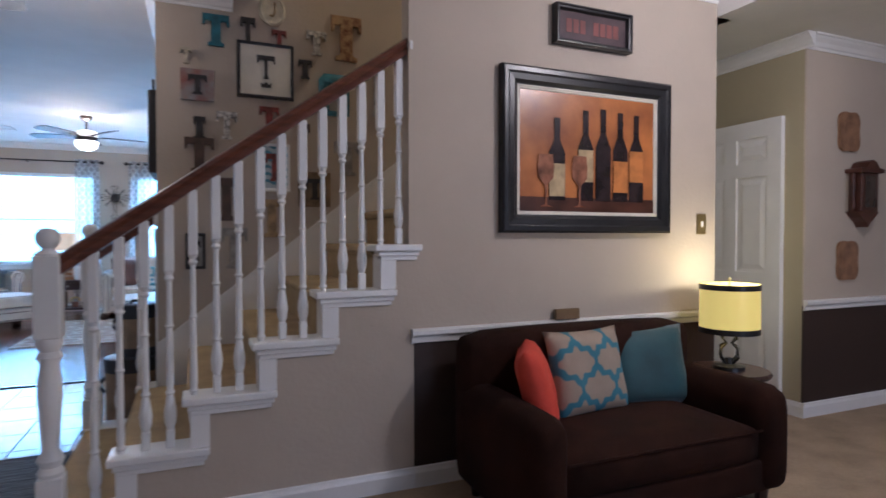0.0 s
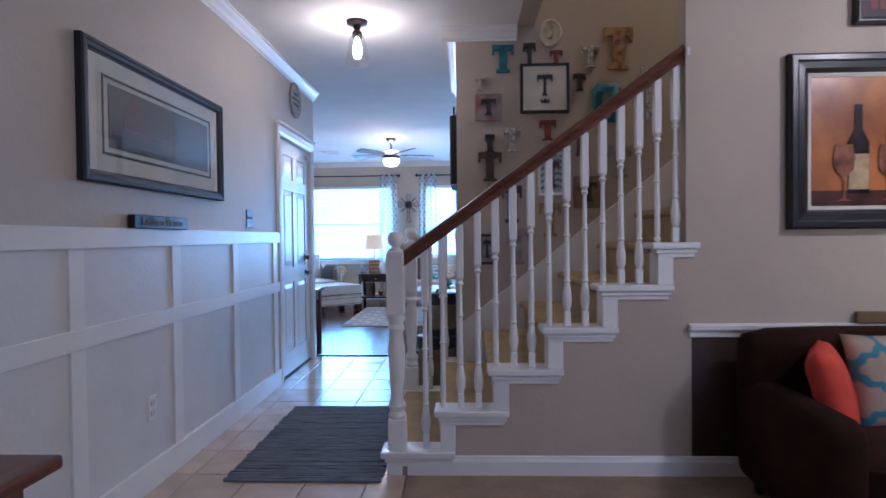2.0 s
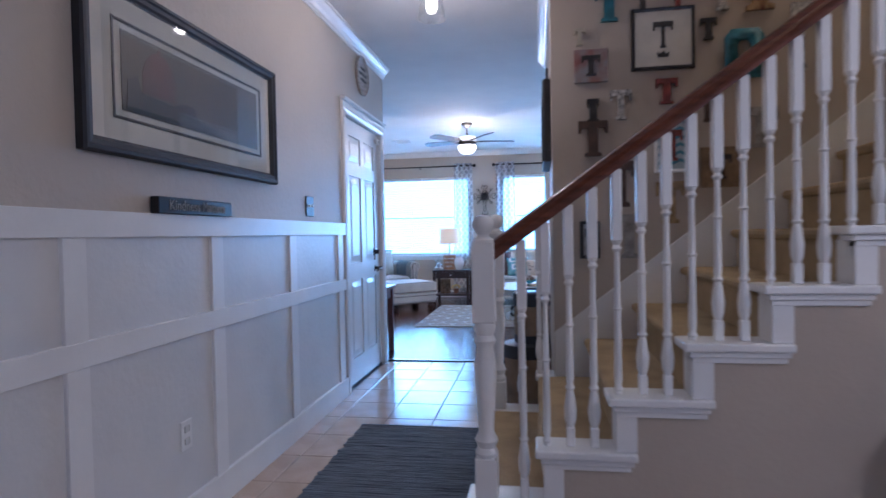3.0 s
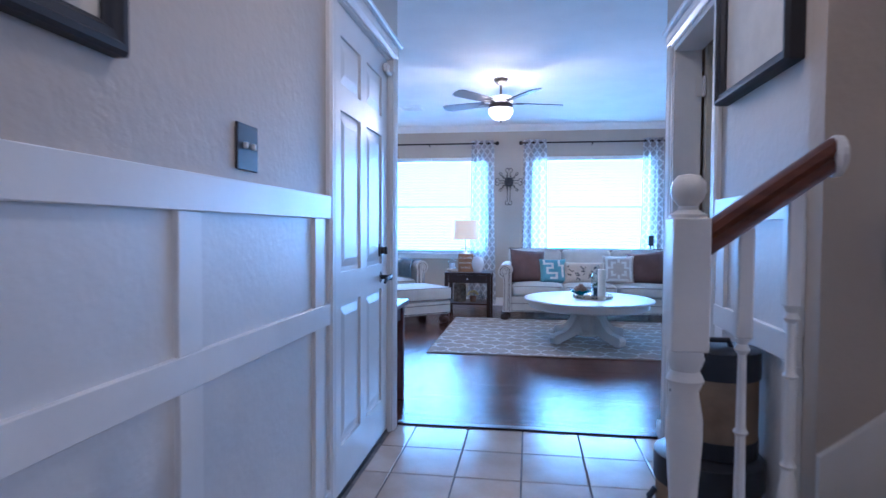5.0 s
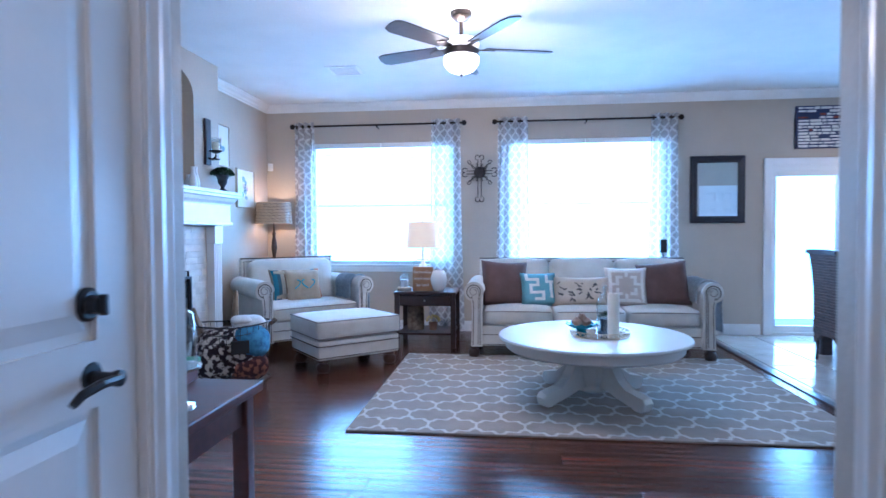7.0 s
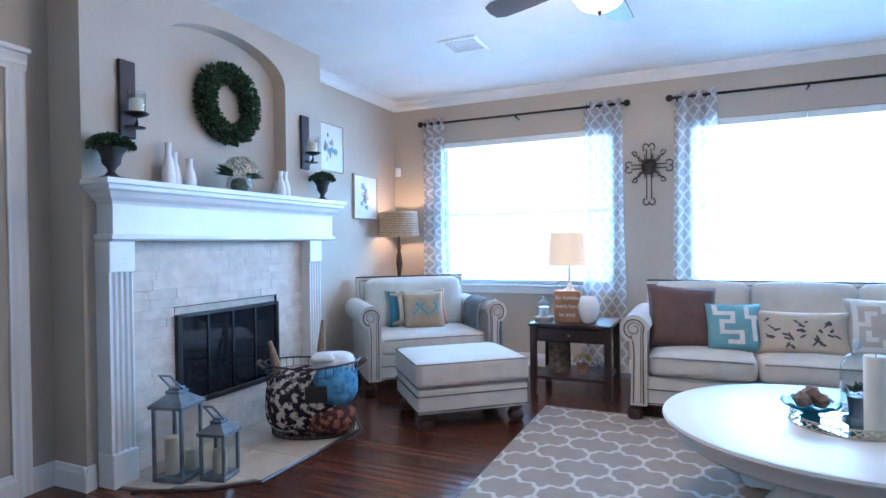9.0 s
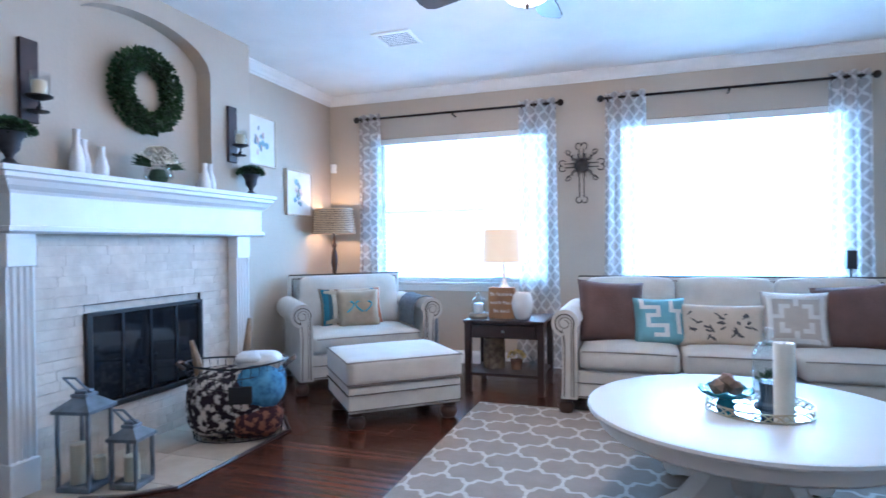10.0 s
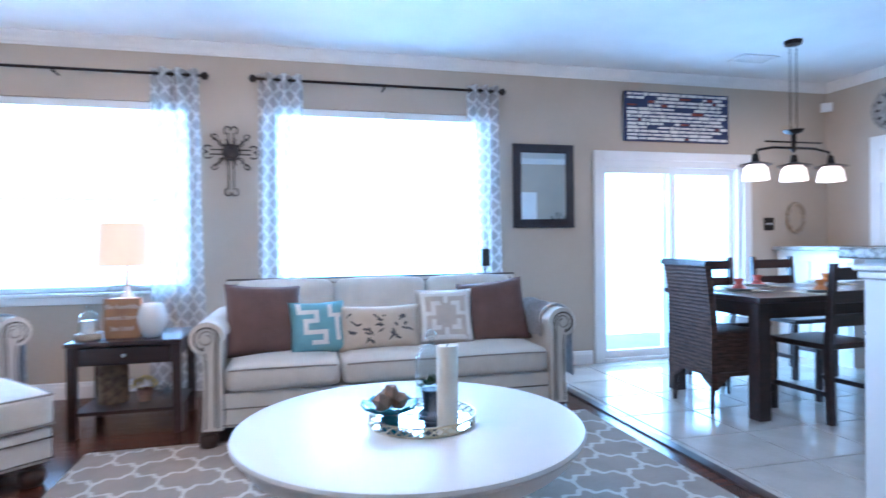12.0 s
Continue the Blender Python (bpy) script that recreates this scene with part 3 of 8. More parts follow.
# garage door, closed, in the west hall wall: local x runs along +y, face towards +x
door = panel_door("door_1", pose(-1.688, 4.624, 0.012, 0, 0, 90), 0.902, 2.025, "closed white six-panel door with black lever and deadbolt")
for z, nm in ((0.86, "lever"), (1.00, "deadbolt")):
    bm = B()
    lathe(bm, [(0.0, -0.014), (0.033, -0.014), (0.033, -0.004), (0.026, 0.0), (0.0, 0.0)], 20, pose(0.77, -0.002, z, 90, 0, 0))
    if nm == "lever":
        lathe(bm, [(0.013, 0.0), (0.011, 0.045), (0.016, 0.05), (0.016, 0.06), (0.0, 0.062)], 14, pose(0.77, 0, z, 90, 0, 0))
        tube(bm, [(0.77, -0.055, z), (0.72, -0.058, z + 0.002), (0.675, -0.055, z - 0.006), (0.655, -0.052, z - 0.02)], [0.010, 0.010, 0.009, 0.007], 8)
    else:
        lathe(bm, [(0.02, 0.0), (0.016, 0.02), (0.0, 0.022)], 14, pose(0.77, 0, z, 90, 0, 0))
        box(bm, 0.764, -0.036, z - 0.02, 0.776, -0.018, z + 0.02, 0.003)
    part(nm, bm, BLACK, door, "black metal")
bm = B()
box(bm, 0.0, -0.003, -0.011, 0.902, 0.03, 0.008)
part("sweep", bm, BLACK, door, "black rubber sweep")
for z in (0.25, 1.02, 1.80):
    bm = B()
    lathe(bm, [(0.006, z - 0.045), (0.006, z + 0.045)], 8, pose(-0.003, -0.006, 0))
    part("hinge", bm, NICKEL, door)
bm = B()
box(bm, 0.80, -0.028, 1.94, 0.90, -0.003, 1.985, 0.006)
box(bm, 0.84, -0.05, 1.95, 0.88, -0.026, 1.975, 0.004)
part("alarm_latch", bm, WHITE, door, "white latch at the top corner")
# closet door, open inward
door = panel_door("door_2", pose(-0.062, 5.452, 0.012, 0, 0, 1), 0.64, 2.02, "open cream six-panel closet door", mat=material("cream_door_paint", (0.66, 0.62, 0.50), 0.4, 0.02, 5))
for z in (0.22, 1.02, 1.82):
    bm = B()
    lathe(bm, [(0.007, z - 0.05), (0.007, z + 0.05)], 8, pose(-0.012, 0.0, 0))
    box(bm, -0.05, 0.004, z - 0.045, -0.008, 0.008, z + 0.045)
    part("hinge", bm, WHITE, door, "white painted hinge")
panel_door("door_3", pose(3.622, 3.66, 0.012, 0, 0, -90), 0.80, 1.99, "white six-panel closet door on the olive recess wall")
panel_door("door_4", pose(4.44, 10.55, 0.012, 0, 0, -90), 0.82, 2.03, "white panel door on the dining room wall")
panel_door("door_5", pose(3.6, 5.745, 0.012, 0, 0, 180), 0.72, 2.03, "white panel door on the kitchen side wall")


# ---- stairs ----
NX, NZ, RUN, RISE = -0.583, 0.115, 0.2685, 0.2065
YS, YB = 2.73, 3.99


def zt(n):
    return NZ + RISE * (n - 1)


def xt(n):
    return NX + RUN * (n - 1)


bm = B()
for n in range(1, 6):
    box(bm, xt(n) + 0.06, YS, 0.0 if n > 0 else 0, xt(n + 1) + 0.06, YS + 0.10, zt(n) - 0.02)
box(bm, xt(6) + 0.06, YS, 0, 0.93, YS + 0.10, zt(6) - 0.02)
bmesh.ops.remove_doubles(bm, verts=bm.verts, dist=0.0005)
structure("wall_stair_skirt", bm, WALL, "beige plastered wall under the open stairs", "wall")
bm = B()
box(bm, NX + 0.06, YS + 0.10, 0, -0.20, YB - 0.06, 0.08)
structure("stair_core", bm, WHITE, "white closed base of the bottom step", "stairs")

stairs = thing("staircase", pose(0, 0, 0), "straight stairs with gold-tan carpet and white stepped trim", "staircase", kind="structure")
for n in range(1, 15):
    bm = B()
    x0, z = xt(n), zt(n)
    # rounded nosing and riser in one carpeted piece
    y1 = YB - 0.022 if n > 2 else YB - 0.10
    prof = [(x0 + 0.045, z - RISE), (x0 + 0.045, z - 0.05), (x0 + 0.022, z - 0.042), (x0 + 0.012, z - 0.026), (x0 + 0.014, z - 0.010), (x0 + 0.028, z), (x0 + RUN + 0.05, z), (x0 + RUN + 0.05, z - RISE)]
    y0 = YS + 0.14 if n <= 5 else YS + 0.102
    prism(bm, prof, y0, y1, "y")
    part("carpeted_step", bm, STAIRCARPET, stairs)
for n in range(1, 7):
    sides = [(YS, -1)] + ([(YB - 0.10, 1)] if n <= 2 else [])
    for yf, s in sides:
        xe = xt(n + 1) + 0.105 if (n < 6 and s < 0) else (0.99 if s < 0 else min(xt(n + 1) + 0.03, -0.205))
        bm = B()
        a, b = (yf - 0.03, yf + 0.138) if s < 0 else (yf - 0.02, yf + 0.13)
        box(bm, xt(n), a, z0 := zt(n) - 0.026, xe, b, zt(n) + 0.006, 0.007, 2)
        part("tread_cap", bm, WHITE, stairs)
        if s < 0:
            bm = B()
            box(bm, xt(n) + 0.02, yf - 0.018, z0 - 0.022, xe - 0.012, yf + 0.05, z0, 0.004)
            box(bm, xt(n) + 0.03, yf - 0.010, z0 - 0.042, xe - 0.022, yf + 0.05, z0 - 0.020, 0.003)
            part("cove_moulding", bm, WHITE, stairs)
            bm = B()
            box(bm, xt(n) + 0.03, yf - 0.008, (zt(n - 1) + 0.006) if n > 1 else 0.0, xt(n) + 0.105, yf + 0.12, z0, 0.003)
            part("riser_trim", bm, WHITE, stairs)
bm = B()
k = RISE / RUN
prism(bm, [(-0.20, 0.0), (-0.20, zt(2) + 0.24), (-0.12, zt(2) + 0.30), (2.85, zt(2) + 0.30 + 2.97 * k), (2.85, zt(2) + 2.97 * k - 0.3), (0.2, 0.0)], YB - 0.020, YB - 0.001, "y")
part("wall_skirt_board", bm, WHITE, stairs)


def square_turned(bm, prof, x, y, seg=16):
    """Post of stacked pieces: ('s', half width, z0, z1) square, ('t', [(r, z)...]) turned."""
    for p in prof:
        if p[0] == 's':
            box(bm, x - p[1], y - p[1], p[2], x + p[1], y + p[1], p[3], 0.004)
        else:
            lathe(bm, p[1], seg, pose(x, y, 0))


def newel(bm, x, y, z0, top):
    h = top - z0
    f = lambda t: z0 + h * t
    square_turned(bm, [('s', 0.044, f(0), f(0.14)),
                       ('t', [(0.040, f(0.14)), (0.046, f(0.155)), (0.036, f(0.175)), (0.046, f(0.20)), (0.030, f(0.23)), (0.034, f(0.30)), (0.043, f(0.42)), (0.043, f(0.47)), (0.032, f(0.53)), (0.045, f(0.555)), (0.034, f(0.575)), (0.045, f(0.60)), (0.040, f(0.62))]),
                       ('s', 0.044, f(0.62), f(0.905)),
                       ('t', [(0.044, f(0.905)), (0.044, f(0.912)), (0.024, f(0.922)), (0.022, f(0.93)), (0.036, f(0.945)), (0.042, f(0.962)), (0.040, f(0.98)), (0.026, f(0.996)), (0.0, f(1.0))])], x, y, 20)


def baluster(bm, x, y, z0, z1):
    h = z1 - z0
    f = lambda t: z0 + t
    up = z1 - min(0.27, h * 0.33)
    square_turned(bm, [('s', 0.016, z0, f(0.075)),
                       ('t', [(0.013, f(0.075)), (0.021, f(0.10)), (0.024, f(0.14)), (0.016, f(0.20)), (0.012, f(0.215)), (0.019, f(0.225)), (0.012, f(0.238)),
                              (0.015, f(0.26)), (0.012, (f(0.26) + up) / 2), (0.018, (f(0.26) + up) / 2 + 0.008), (0.012, (f(0.26) + up) / 2 + 0.018), (0.010, up - 0.04), (0.019, up - 0.028), (0.012, up - 0.014), (0.019, up)]),
                       ('s', 0.0185, up, z1)], x, y, 10)


def handrail(bm, p0, p1):
    prof = [(-0.030, -0.032), (0.030, -0.032), (0.030, -0.016), (0.024, -0.004), (0.034, 0.010), (0.030, 0.026), (0.014, 0.034), (-0.014, 0.034), (-0.030, 0.026), (-0.034, 0.010), (-0.024, -0.004), (-0.030, -0.016)]
    a, b = [bm.verts.new((p0[0], p0[1] + s, p0[2] + t * 1.25)) for s, t in prof], [bm.verts.new((p1[0], p1[1] + s, p1[2] + t * 1.25)) for s, t in prof]
    n = len(prof)
    for i in range(n):
        bm.faces.new((a[i], a[(i + 1) % n], b[(i + 1) % n], b[i]))
    bm.faces.new(a)
    bm.faces.new(b[::-1])


def railing(name, y, xn, zn0, top, r0, r1, posts, label):
    e = thing(name, pose(0, 0, 0), label, "stair railing")
    bm = B()
    newel(bm, xn, y, zn0, top)
    part("newel_post", bm, WHITE, e, smooth=True, auto=35)
    bm = B()
    handrail(bm, (r0[0], y, r0[1]), (r1[0], y, r1[1]))
    part("handrail", bm, MAHOG, e, "reddish-brown wooden handrail", smooth=True, auto=40)
    for x, z in posts:
        t = (x - r0[0]) / (r1[0] - r0[0])
        bm = B()
        baluster(bm, x, y, z, r0[1] + t * (r1[1] - r0[1]) - 0.035)
        part("baluster", bm, WHITE, e, smooth=True, auto=35)
    bm = B()
    lathe(bm, [(0.0, 0.0), (0.05, 0.0), (0.05, 0.012), (0.038, 0.02), (0.0, 0.02)], 20, pose(r1[0] + 0.02, y, r1[1], 0, -90, 0))
    part("rosette", bm, WHITE, e)
    return e


YR = 2.775
posts = []
for n in range(1, 7):
    for k in range(3):
        x = xt(n) + 0.135 + k * RUN / 3
        if n == 1 and k == 0:
            continue
        if x > 0.90:
            continue
        posts.append((x, zt(n) + 0.006))
railing("stair_railing", YR, -0.504, zt(1) + 0.006, 1.222, (-0.462, 1.085), (0.93, 2.085), posts, "white turned balusters under a reddish-brown handrail")
railing("stair_railing", 3.93, -0.532, zt(1) + 0.006, 1.262, (-0.49, 1.10), (-0.215, 1.30), [(-0.40, zt(1) + 0.006), (-0.29, zt(2) + 0.006)], "short white railing at the far side of the stairs")

# ---- letters on the stair wall ----
SERIF = material("matte_dark_letter_paint", (0.035, 0.030, 0.028), 0.6, 0.2, 20)
TEAL = material("teal_letter_paint", (0.03, 0.16, 0.21), 0.5, 0.15, 18)
RUST = material("rust_letter_paint", (0.20, 0.035, 0.025), 0.55, 0.2, 18)
LBROWN = material("brown_letter_wood", (0.10, 0.055, 0.035), 0.55, 0.2, 18, dark=(0.05, 0.03, 0.02))
CREAM = material("cream_letter_paint", (0.55, 0.50, 0.38), 0.6, 0.1, 20)
GOLD = material("tan_gold_letter", (0.36, 0.24, 0.10), 0.5, 0.2, 18)
SPOT = material("spotted_letter_paint", (0.42, 0.27, 0.12), 0.6, 0.1, 26, dark=(0.12, 0.025, 0.015))
BWMIX = material("black_and_white_letter_paint", (0.70, 0.68, 0.64), 0.6, 0.1, 45, dark=(0.03, 0.03, 0.03))
GREYW = material("grey_washed_wood", (0.33, 0.31, 0.28), 0.7, 0.15, 20)


def serif_T(bm, w, h, d=0.022, y=0.0, x=0.0, z=0.0, bold=0.3):
    s, b = w * bold / 2, h * 0.2
    out = [(-s * 1.7, -h / 2), (s * 1.7, -h / 2), (s * 1.7, -h / 2 + b * 0.4), (s, -h / 2 + b * 0.6), (s, h / 2 - b), (w / 2 - w * 0.12, h / 2 - b), (w / 2 - w * 0.08, h / 2 - b * 1.7), (w / 2, h / 2 - b * 1.7), (w / 2, h / 2),
           (-w / 2, h / 2), (-w / 2, h / 2 - b * 1.7), (-w / 2 + w * 0.08, h / 2 - b * 1.7), (-w / 2 + w * 0.12, h / 2 - b), (-s, h / 2 - b), (-s, -h / 2 + b * 0.6), (-s * 1.7, -h / 2 + b * 0.4)]
    prism(bm, [(x + p, z + q) for p, q in out], y - d, y, "y")


def letter(mat, x, z, w, h, label, bold=0.3):
    e = thing("wall_letter", pose(x, 3.989, z), label, "wall letter", "letters on the stair wall")
    bm = B()
    serif_T(bm, w, h, bold=bold)
    part("letter", bm, mat, e)


def letter_plaque(x, z, w, h, board, mat, label, rim=None):
    e = thing("letter_plaque", pose(x, 3.989, z), label, "letter plaque", "letters on the stair wall")
    bm = B()
    box(bm, -w / 2, -0.018, -h / 2, w / 2, 0, h / 2, 0.003)
    part("board", bm, board, e)
    if rim:
        bm = B()
        frame_bars(bm, w + 0.012, h + 0.012, 0.022, 0.03)
        part("frame", bm, rim, e)
    bm = B()
    if rim is BLACK and w > 0.3:
        serif_T(bm, w * 0.33, h * 0.44, 0.004, -0.018, 0, 0.02, 0.17)
        prism(bm, [(-0.028, -0.105), (0.028, -0.105), (0.034, -0.075), (0.016, -0.088), (0.0, -0.07), (-0.016, -0.088), (-0.034, -0.075)], -0.022, -0.018, "y")
    else:
        serif_T(bm, w * 0.55, h * 0.6, 0.008, -0.018)
    part("letter", bm, mat, e)
    return e


letter(TEAL, 0.133, 2.446, 0.153, 0.19, "teal painted letter T on the stair wall", 0.36)
letter(SERIF, 0.319, 2.470, 0.085, 0.16, "dark slim letter T on the stair wall")
letter(RUST, 0.507, 2.440, 0.085, 0.11, "small rust-red letter T on the stair wall")
letter(BWMIX, 0.743, 2.447, 0.126, 0.152, "black and white speckled letter T")
letter(SPOT, 0.938, 2.50, 0.20, 0.29, "leopard-spotted letter T on the stair wall", 0.42)
letter(SERIF, 0.668, 2.27, 0.085, 0.117, "small black letter T on the stair wall", 0.36)
letter(BWMIX, 1.146, 2.193, 0.10, 0.371, "tall striped black and white letter T")
letter(CREAM, -0.035, 2.275, 0.067, 0.096, "tiny cream letter T on the stair wall")
letter(LBROWN, 0.034, 1.687, 0.165, 0.204, "brown wooden letter T on the stair wall", 0.34)
letter(SERIF, 0.036, 1.850, 0.067, 0.13, "small dark figure-shaped letter on the stair wall", 0.6)
letter(BWMIX, 0.191, 1.874, 0.119, 0.167, "patterned black and white letter T")
letter(RUST, 0.443, 1.937, 0.117, 0.142, "bright red letter T on the stair wall", 0.36)
letter(LBROWN, 0.658, 1.836, 0.075, 0.165, "slim brown letter T on the stair wall")
letter(GREYW, 0.944, 1.71, 0.171, 0.223, "greyish glass-look letter T on the stair wall", 0.36)
letter(LBROWN, 0.186, 1.42, 0.142, 0.263, "large brown wooden letter T", 0.4)
letter(GOLD, 0.456, 1.307, 0.152, 0.238, "gold filigree letter T on the stair wall", 0.36)
letter(GREYW, 0.23, 1.119, 0.154, 0.252, "whitewashed letter T on the stair wall", 0.34)
PAPER = material("cream_paper", (0.66, 0.62, 0.54), 0.7, 0.03, 10)
letter_plaque(0.424, 2.233, 0.33, 0.334, PAPER, SERIF, "black-framed print of a letter T with a crown", BLACK)
letter_plaque(0.027, 2.106, 0.19, 0.191, material("red_grey_weathered_board", (0.28, 0.27, 0.26), 0.7, 0.2, 9, dark=(0.25, 0.05, 0.03)), SERIF, "square red and grey plaque with a letter T")
ch = letter_plaque(0.47, 1.628, 0.185, 0.29, material("pale_blue_chevron_board", (0.50, 0.58, 0.60), 0.6, 0.05, 10), RUST, "white-framed chevron plaque with a red letter", WHITE)
CHEV = material("blue_chevron_paint", (0.10, 0.28, 0.36), 0.6, 0.1, 10)
for i in range(6):
    bm = B()
    z = -0.11 + i * 0.045
    for sx in (-1, 1):
        prism(bm, [(sx * 0.0, z), (sx * 0.04, z + 0.02), (sx * 0.08, z), (sx * 0.08, z + 0.018), (sx * 0.04, z + 0.038), (sx * 0.0, z + 0.018)], -0.0215, -0.018, "y")
    part("chevron", bm, CHEV, ch)
letter_plaque(0.725, 1.499, 0.208, 0.225, material("tan_burlap_board", (0.24, 0.16, 0.09), 0.8, 0.15, 14), SERIF, "tan square plaque with a dark letter T")
letter_plaque(0.009, 1.103, 0.10, 0.206, GREYW, SERIF, "narrow black-framed plaque with a letter T", BLACK)
# teal looped letter and oval plaque
e = thing("wall_letter", pose(0.855, 3.989, 2.146), "dark teal arched letter with thick legs", "wall letter", "letters on the stair wall")
bm = B()
prism(bm, [(-0.10, -0.13), (-0.10, 0.07), (-0.07, 0.11), (0.07, 0.11), (0.10, 0.07), (0.10, -0.13), (0.035, -0.13), (0.035, 0.02), (0.02, 0.05), (-0.02, 0.05), (-0.035, 0.02), (-0.035, -0.13)], -0.025, 0, "y")
box(bm, -0.10, -0.020, -0.16, 0.10, 0, -0.128, 0.003)
part("letter", bm, TEAL, e, smooth=True)
e = thing("oval_plaque", pose(0.467, 3.989, 2.62), "cream oval plaque with a beaded rim and initial", "plaque", "letters on the stair wall")
bm = B()
lathe(bm, [(0.0, 0.0), (0.09, 0.0), (0.088, 0.014), (0.075, 0.02), (0.065, 0.012), (0.0, 0.014)], 28, pose(0, 0, 0, 90, 0, 0) @ Matrix.Diagonal((0.92, 1.12, 1, 1)))
part("disc", bm, CREAM, e, smooth=True, auto=40)
bm = B()
tube(bm, [(0.012, -0.018, 0.045), (0.012, -0.018, -0.02), (0.0, -0.018, -0.04), (-0.02, -0.018, -0.035)], 0.006, 6)
part("initial", bm, GOLD, e)

# ---- west hall wall things ----
e = thing("framed_print", pose(-1.668, 2.735, 1.72, 0, 0, 90) @ Matrix.Diagonal((0.943, 1, 0.93, 1)), "long black-framed print of a dark still life, double matted", "framed picture")
bm = B()
frame_bars(bm, 1.40, 0.625, 0.055, 0.035)
part("frame", bm, MATTEBLACK, e)
bm = B()
box(bm, -0.65, -0.012, -0.262, 0.65, -0.004, 0.262)
part("mat_board", bm, material("ivory_mat_board", (0.62, 0.58, 0.50), 0.8, 0.02, 8), e)
bm = B()
frame_bars(bm, 1.09, 0.36, 0.012, 0.004, -0.0125)
part("mat_line", bm, BLACK, e)
bm = B()
box(bm, -0.50, -0.0155, -0.145, 0.50, -0.0125, 0.145)
part("print", bm, material("dark_olive_print", (0.115, 0.085, 0.062), 0.5, 0.2, 3, dark=(0.055, 0.045, 0.04)), e)
DULLRED = material("dull_red_print", (0.11, 0.04, 0.032), 0.5, 0.2, 9)
bm = B()
prism(bm, [(-0.39, -0.06), (-0.19, -0.06), (-0.19, 0.02), (-0.21, 0.07), (-0.25, 0.105), (-0.28, 0.115), (-0.285, 0.135), (-0.295, 0.135), (-0.30, 0.115), (-0.33, 0.105), (-0.37, 0.07), (-0.39, 0.02)], -0.0165, -0.0156, "y")
part("painted_bell_shape", bm, DULLRED, e)
bm = B()
prism(bm, [(-0.48, -0.14), (-0.47, -0.03), (-0.42, 0.0), (-0.40, -0.06), (-0.20, -0.07), (-0.15, -0.045), (-0.06, -0.05), (-0.03, -0.10), (0.12, -0.11), (0.15, -0.14)], -0.0168, -0.0157, "y")
part("painted_furniture", bm, material("near_black_print", (0.022, 0.02, 0.02), 0.5, 0.2, 9), e)
bm = B()
box(bm, -0.595, -0.0195, -0.262, 0.595, -0.0175, 0.262)
pane = part("glazing", bm, GLASS, e)
pane.visible_shadow = False


def text_mesh(s, size, depth=0.001):
    c = bpy.data.curves.new("text", 'FONT')
    c.body, c.size, c.extrude, c.align_x, c.align_y = s, size, depth, 'CENTER', 'CENTER'
    o = new("text", c)
    me = bpy.data.meshes.new_from_object(o.evaluated_get(bpy.context.evaluated_depsgraph_get()))
    bpy.data.objects.remove(o)
    bpy.data.curves.remove(c)
    return me


def text_part(name, s, size, m, mat, parent):
    me = text_mesh(s, size)
    me.materials.clear()
    me.materials.append(mat)
    ob = new(name, me)
    ob.parent = parent
    ob.matrix_local = m
    return ob


e = thing("word_sign", pose(-1.648, 2.655, 1.2455, 0, 0, 90), "small black wooden block sign with white lettering on the wainscot", "sign")
bm = B()
box(bm, -0.25, -0.018, 0.0, 0.25, 0.018, 0.062, 0.003)
part("block", bm, BLACK, e)
text_part("lettering", "Kindness Matters", 0.055, pose(0, -0.0195, 0.031, 90, 0, 0), GREYW, e)

e = thing("light_switch", pose(-1.669, 3.89, 1.337, 0, 0, 90), "dark bronze double switch plate", "light switch")
bm = B()
box(bm, -0.058, -0.007, -0.062, 0.058, 0, 0.062, 0.003)
part("plate", bm, BRONZE, e)
for sx in (-0.022, 0.022):
    bm = B()
    box(bm, sx - 0.005, -0.018, -0.004, sx + 0.005, -0.006, 0.012, 0.002)
    part("toggle", bm, WHITE, e)
e = thing("wall_outlet", pose(-1.665, 2.572, 0.385, 0, 0, 90), "white duplex wall outlet on the wainscot", "outlet")
bm = B()
box(bm, -0.036, -0.006, -0.058, 0.036, 0, 0.058, 0.003)
part("plate", bm, WHITE, e)
for sz in (-0.024, 0.024):
    bm = B()
    box(bm, -0.016, -0.009, sz - 0.014, 0.016, -0.005, sz + 0.014, 0.004)
    part("socket", bm, material("off_white_plastic", (0.6, 0.59, 0.56), 0.4), e)
e = thing("round_wall_plaque", pose(-1.668, 5.04, 2.435, 0, 0, 90), "round weathered wooden plaque with faint lettering over the door", "plaque")
bm = B()
lathe(bm, [(0.0, 0.0), (0.155, 0.0), (0.16, 0.012), (0.15, 0.02), (0.142, 0.014), (0.0, 0.014)], 36, pose(0, 0, 0, 90, 0, 0))
part("disc", bm, material("weathered_grey_wood", (0.36, 0.32, 0.28), 0.7, 0.12, 9, dark=(0.20, 0.16, 0.13), stretch=(1, 1, 6)), e, smooth=True, auto=40)
for i, w in enumerate((0.12, 0.19, 0.15)):
    bm = B()
    box(bm, -w / 2, -0.017, 0.045 - i * 0.045, w / 2, -0.0135, 0.062 - i * 0.045)
    part("lettering", bm, SERIF, e)

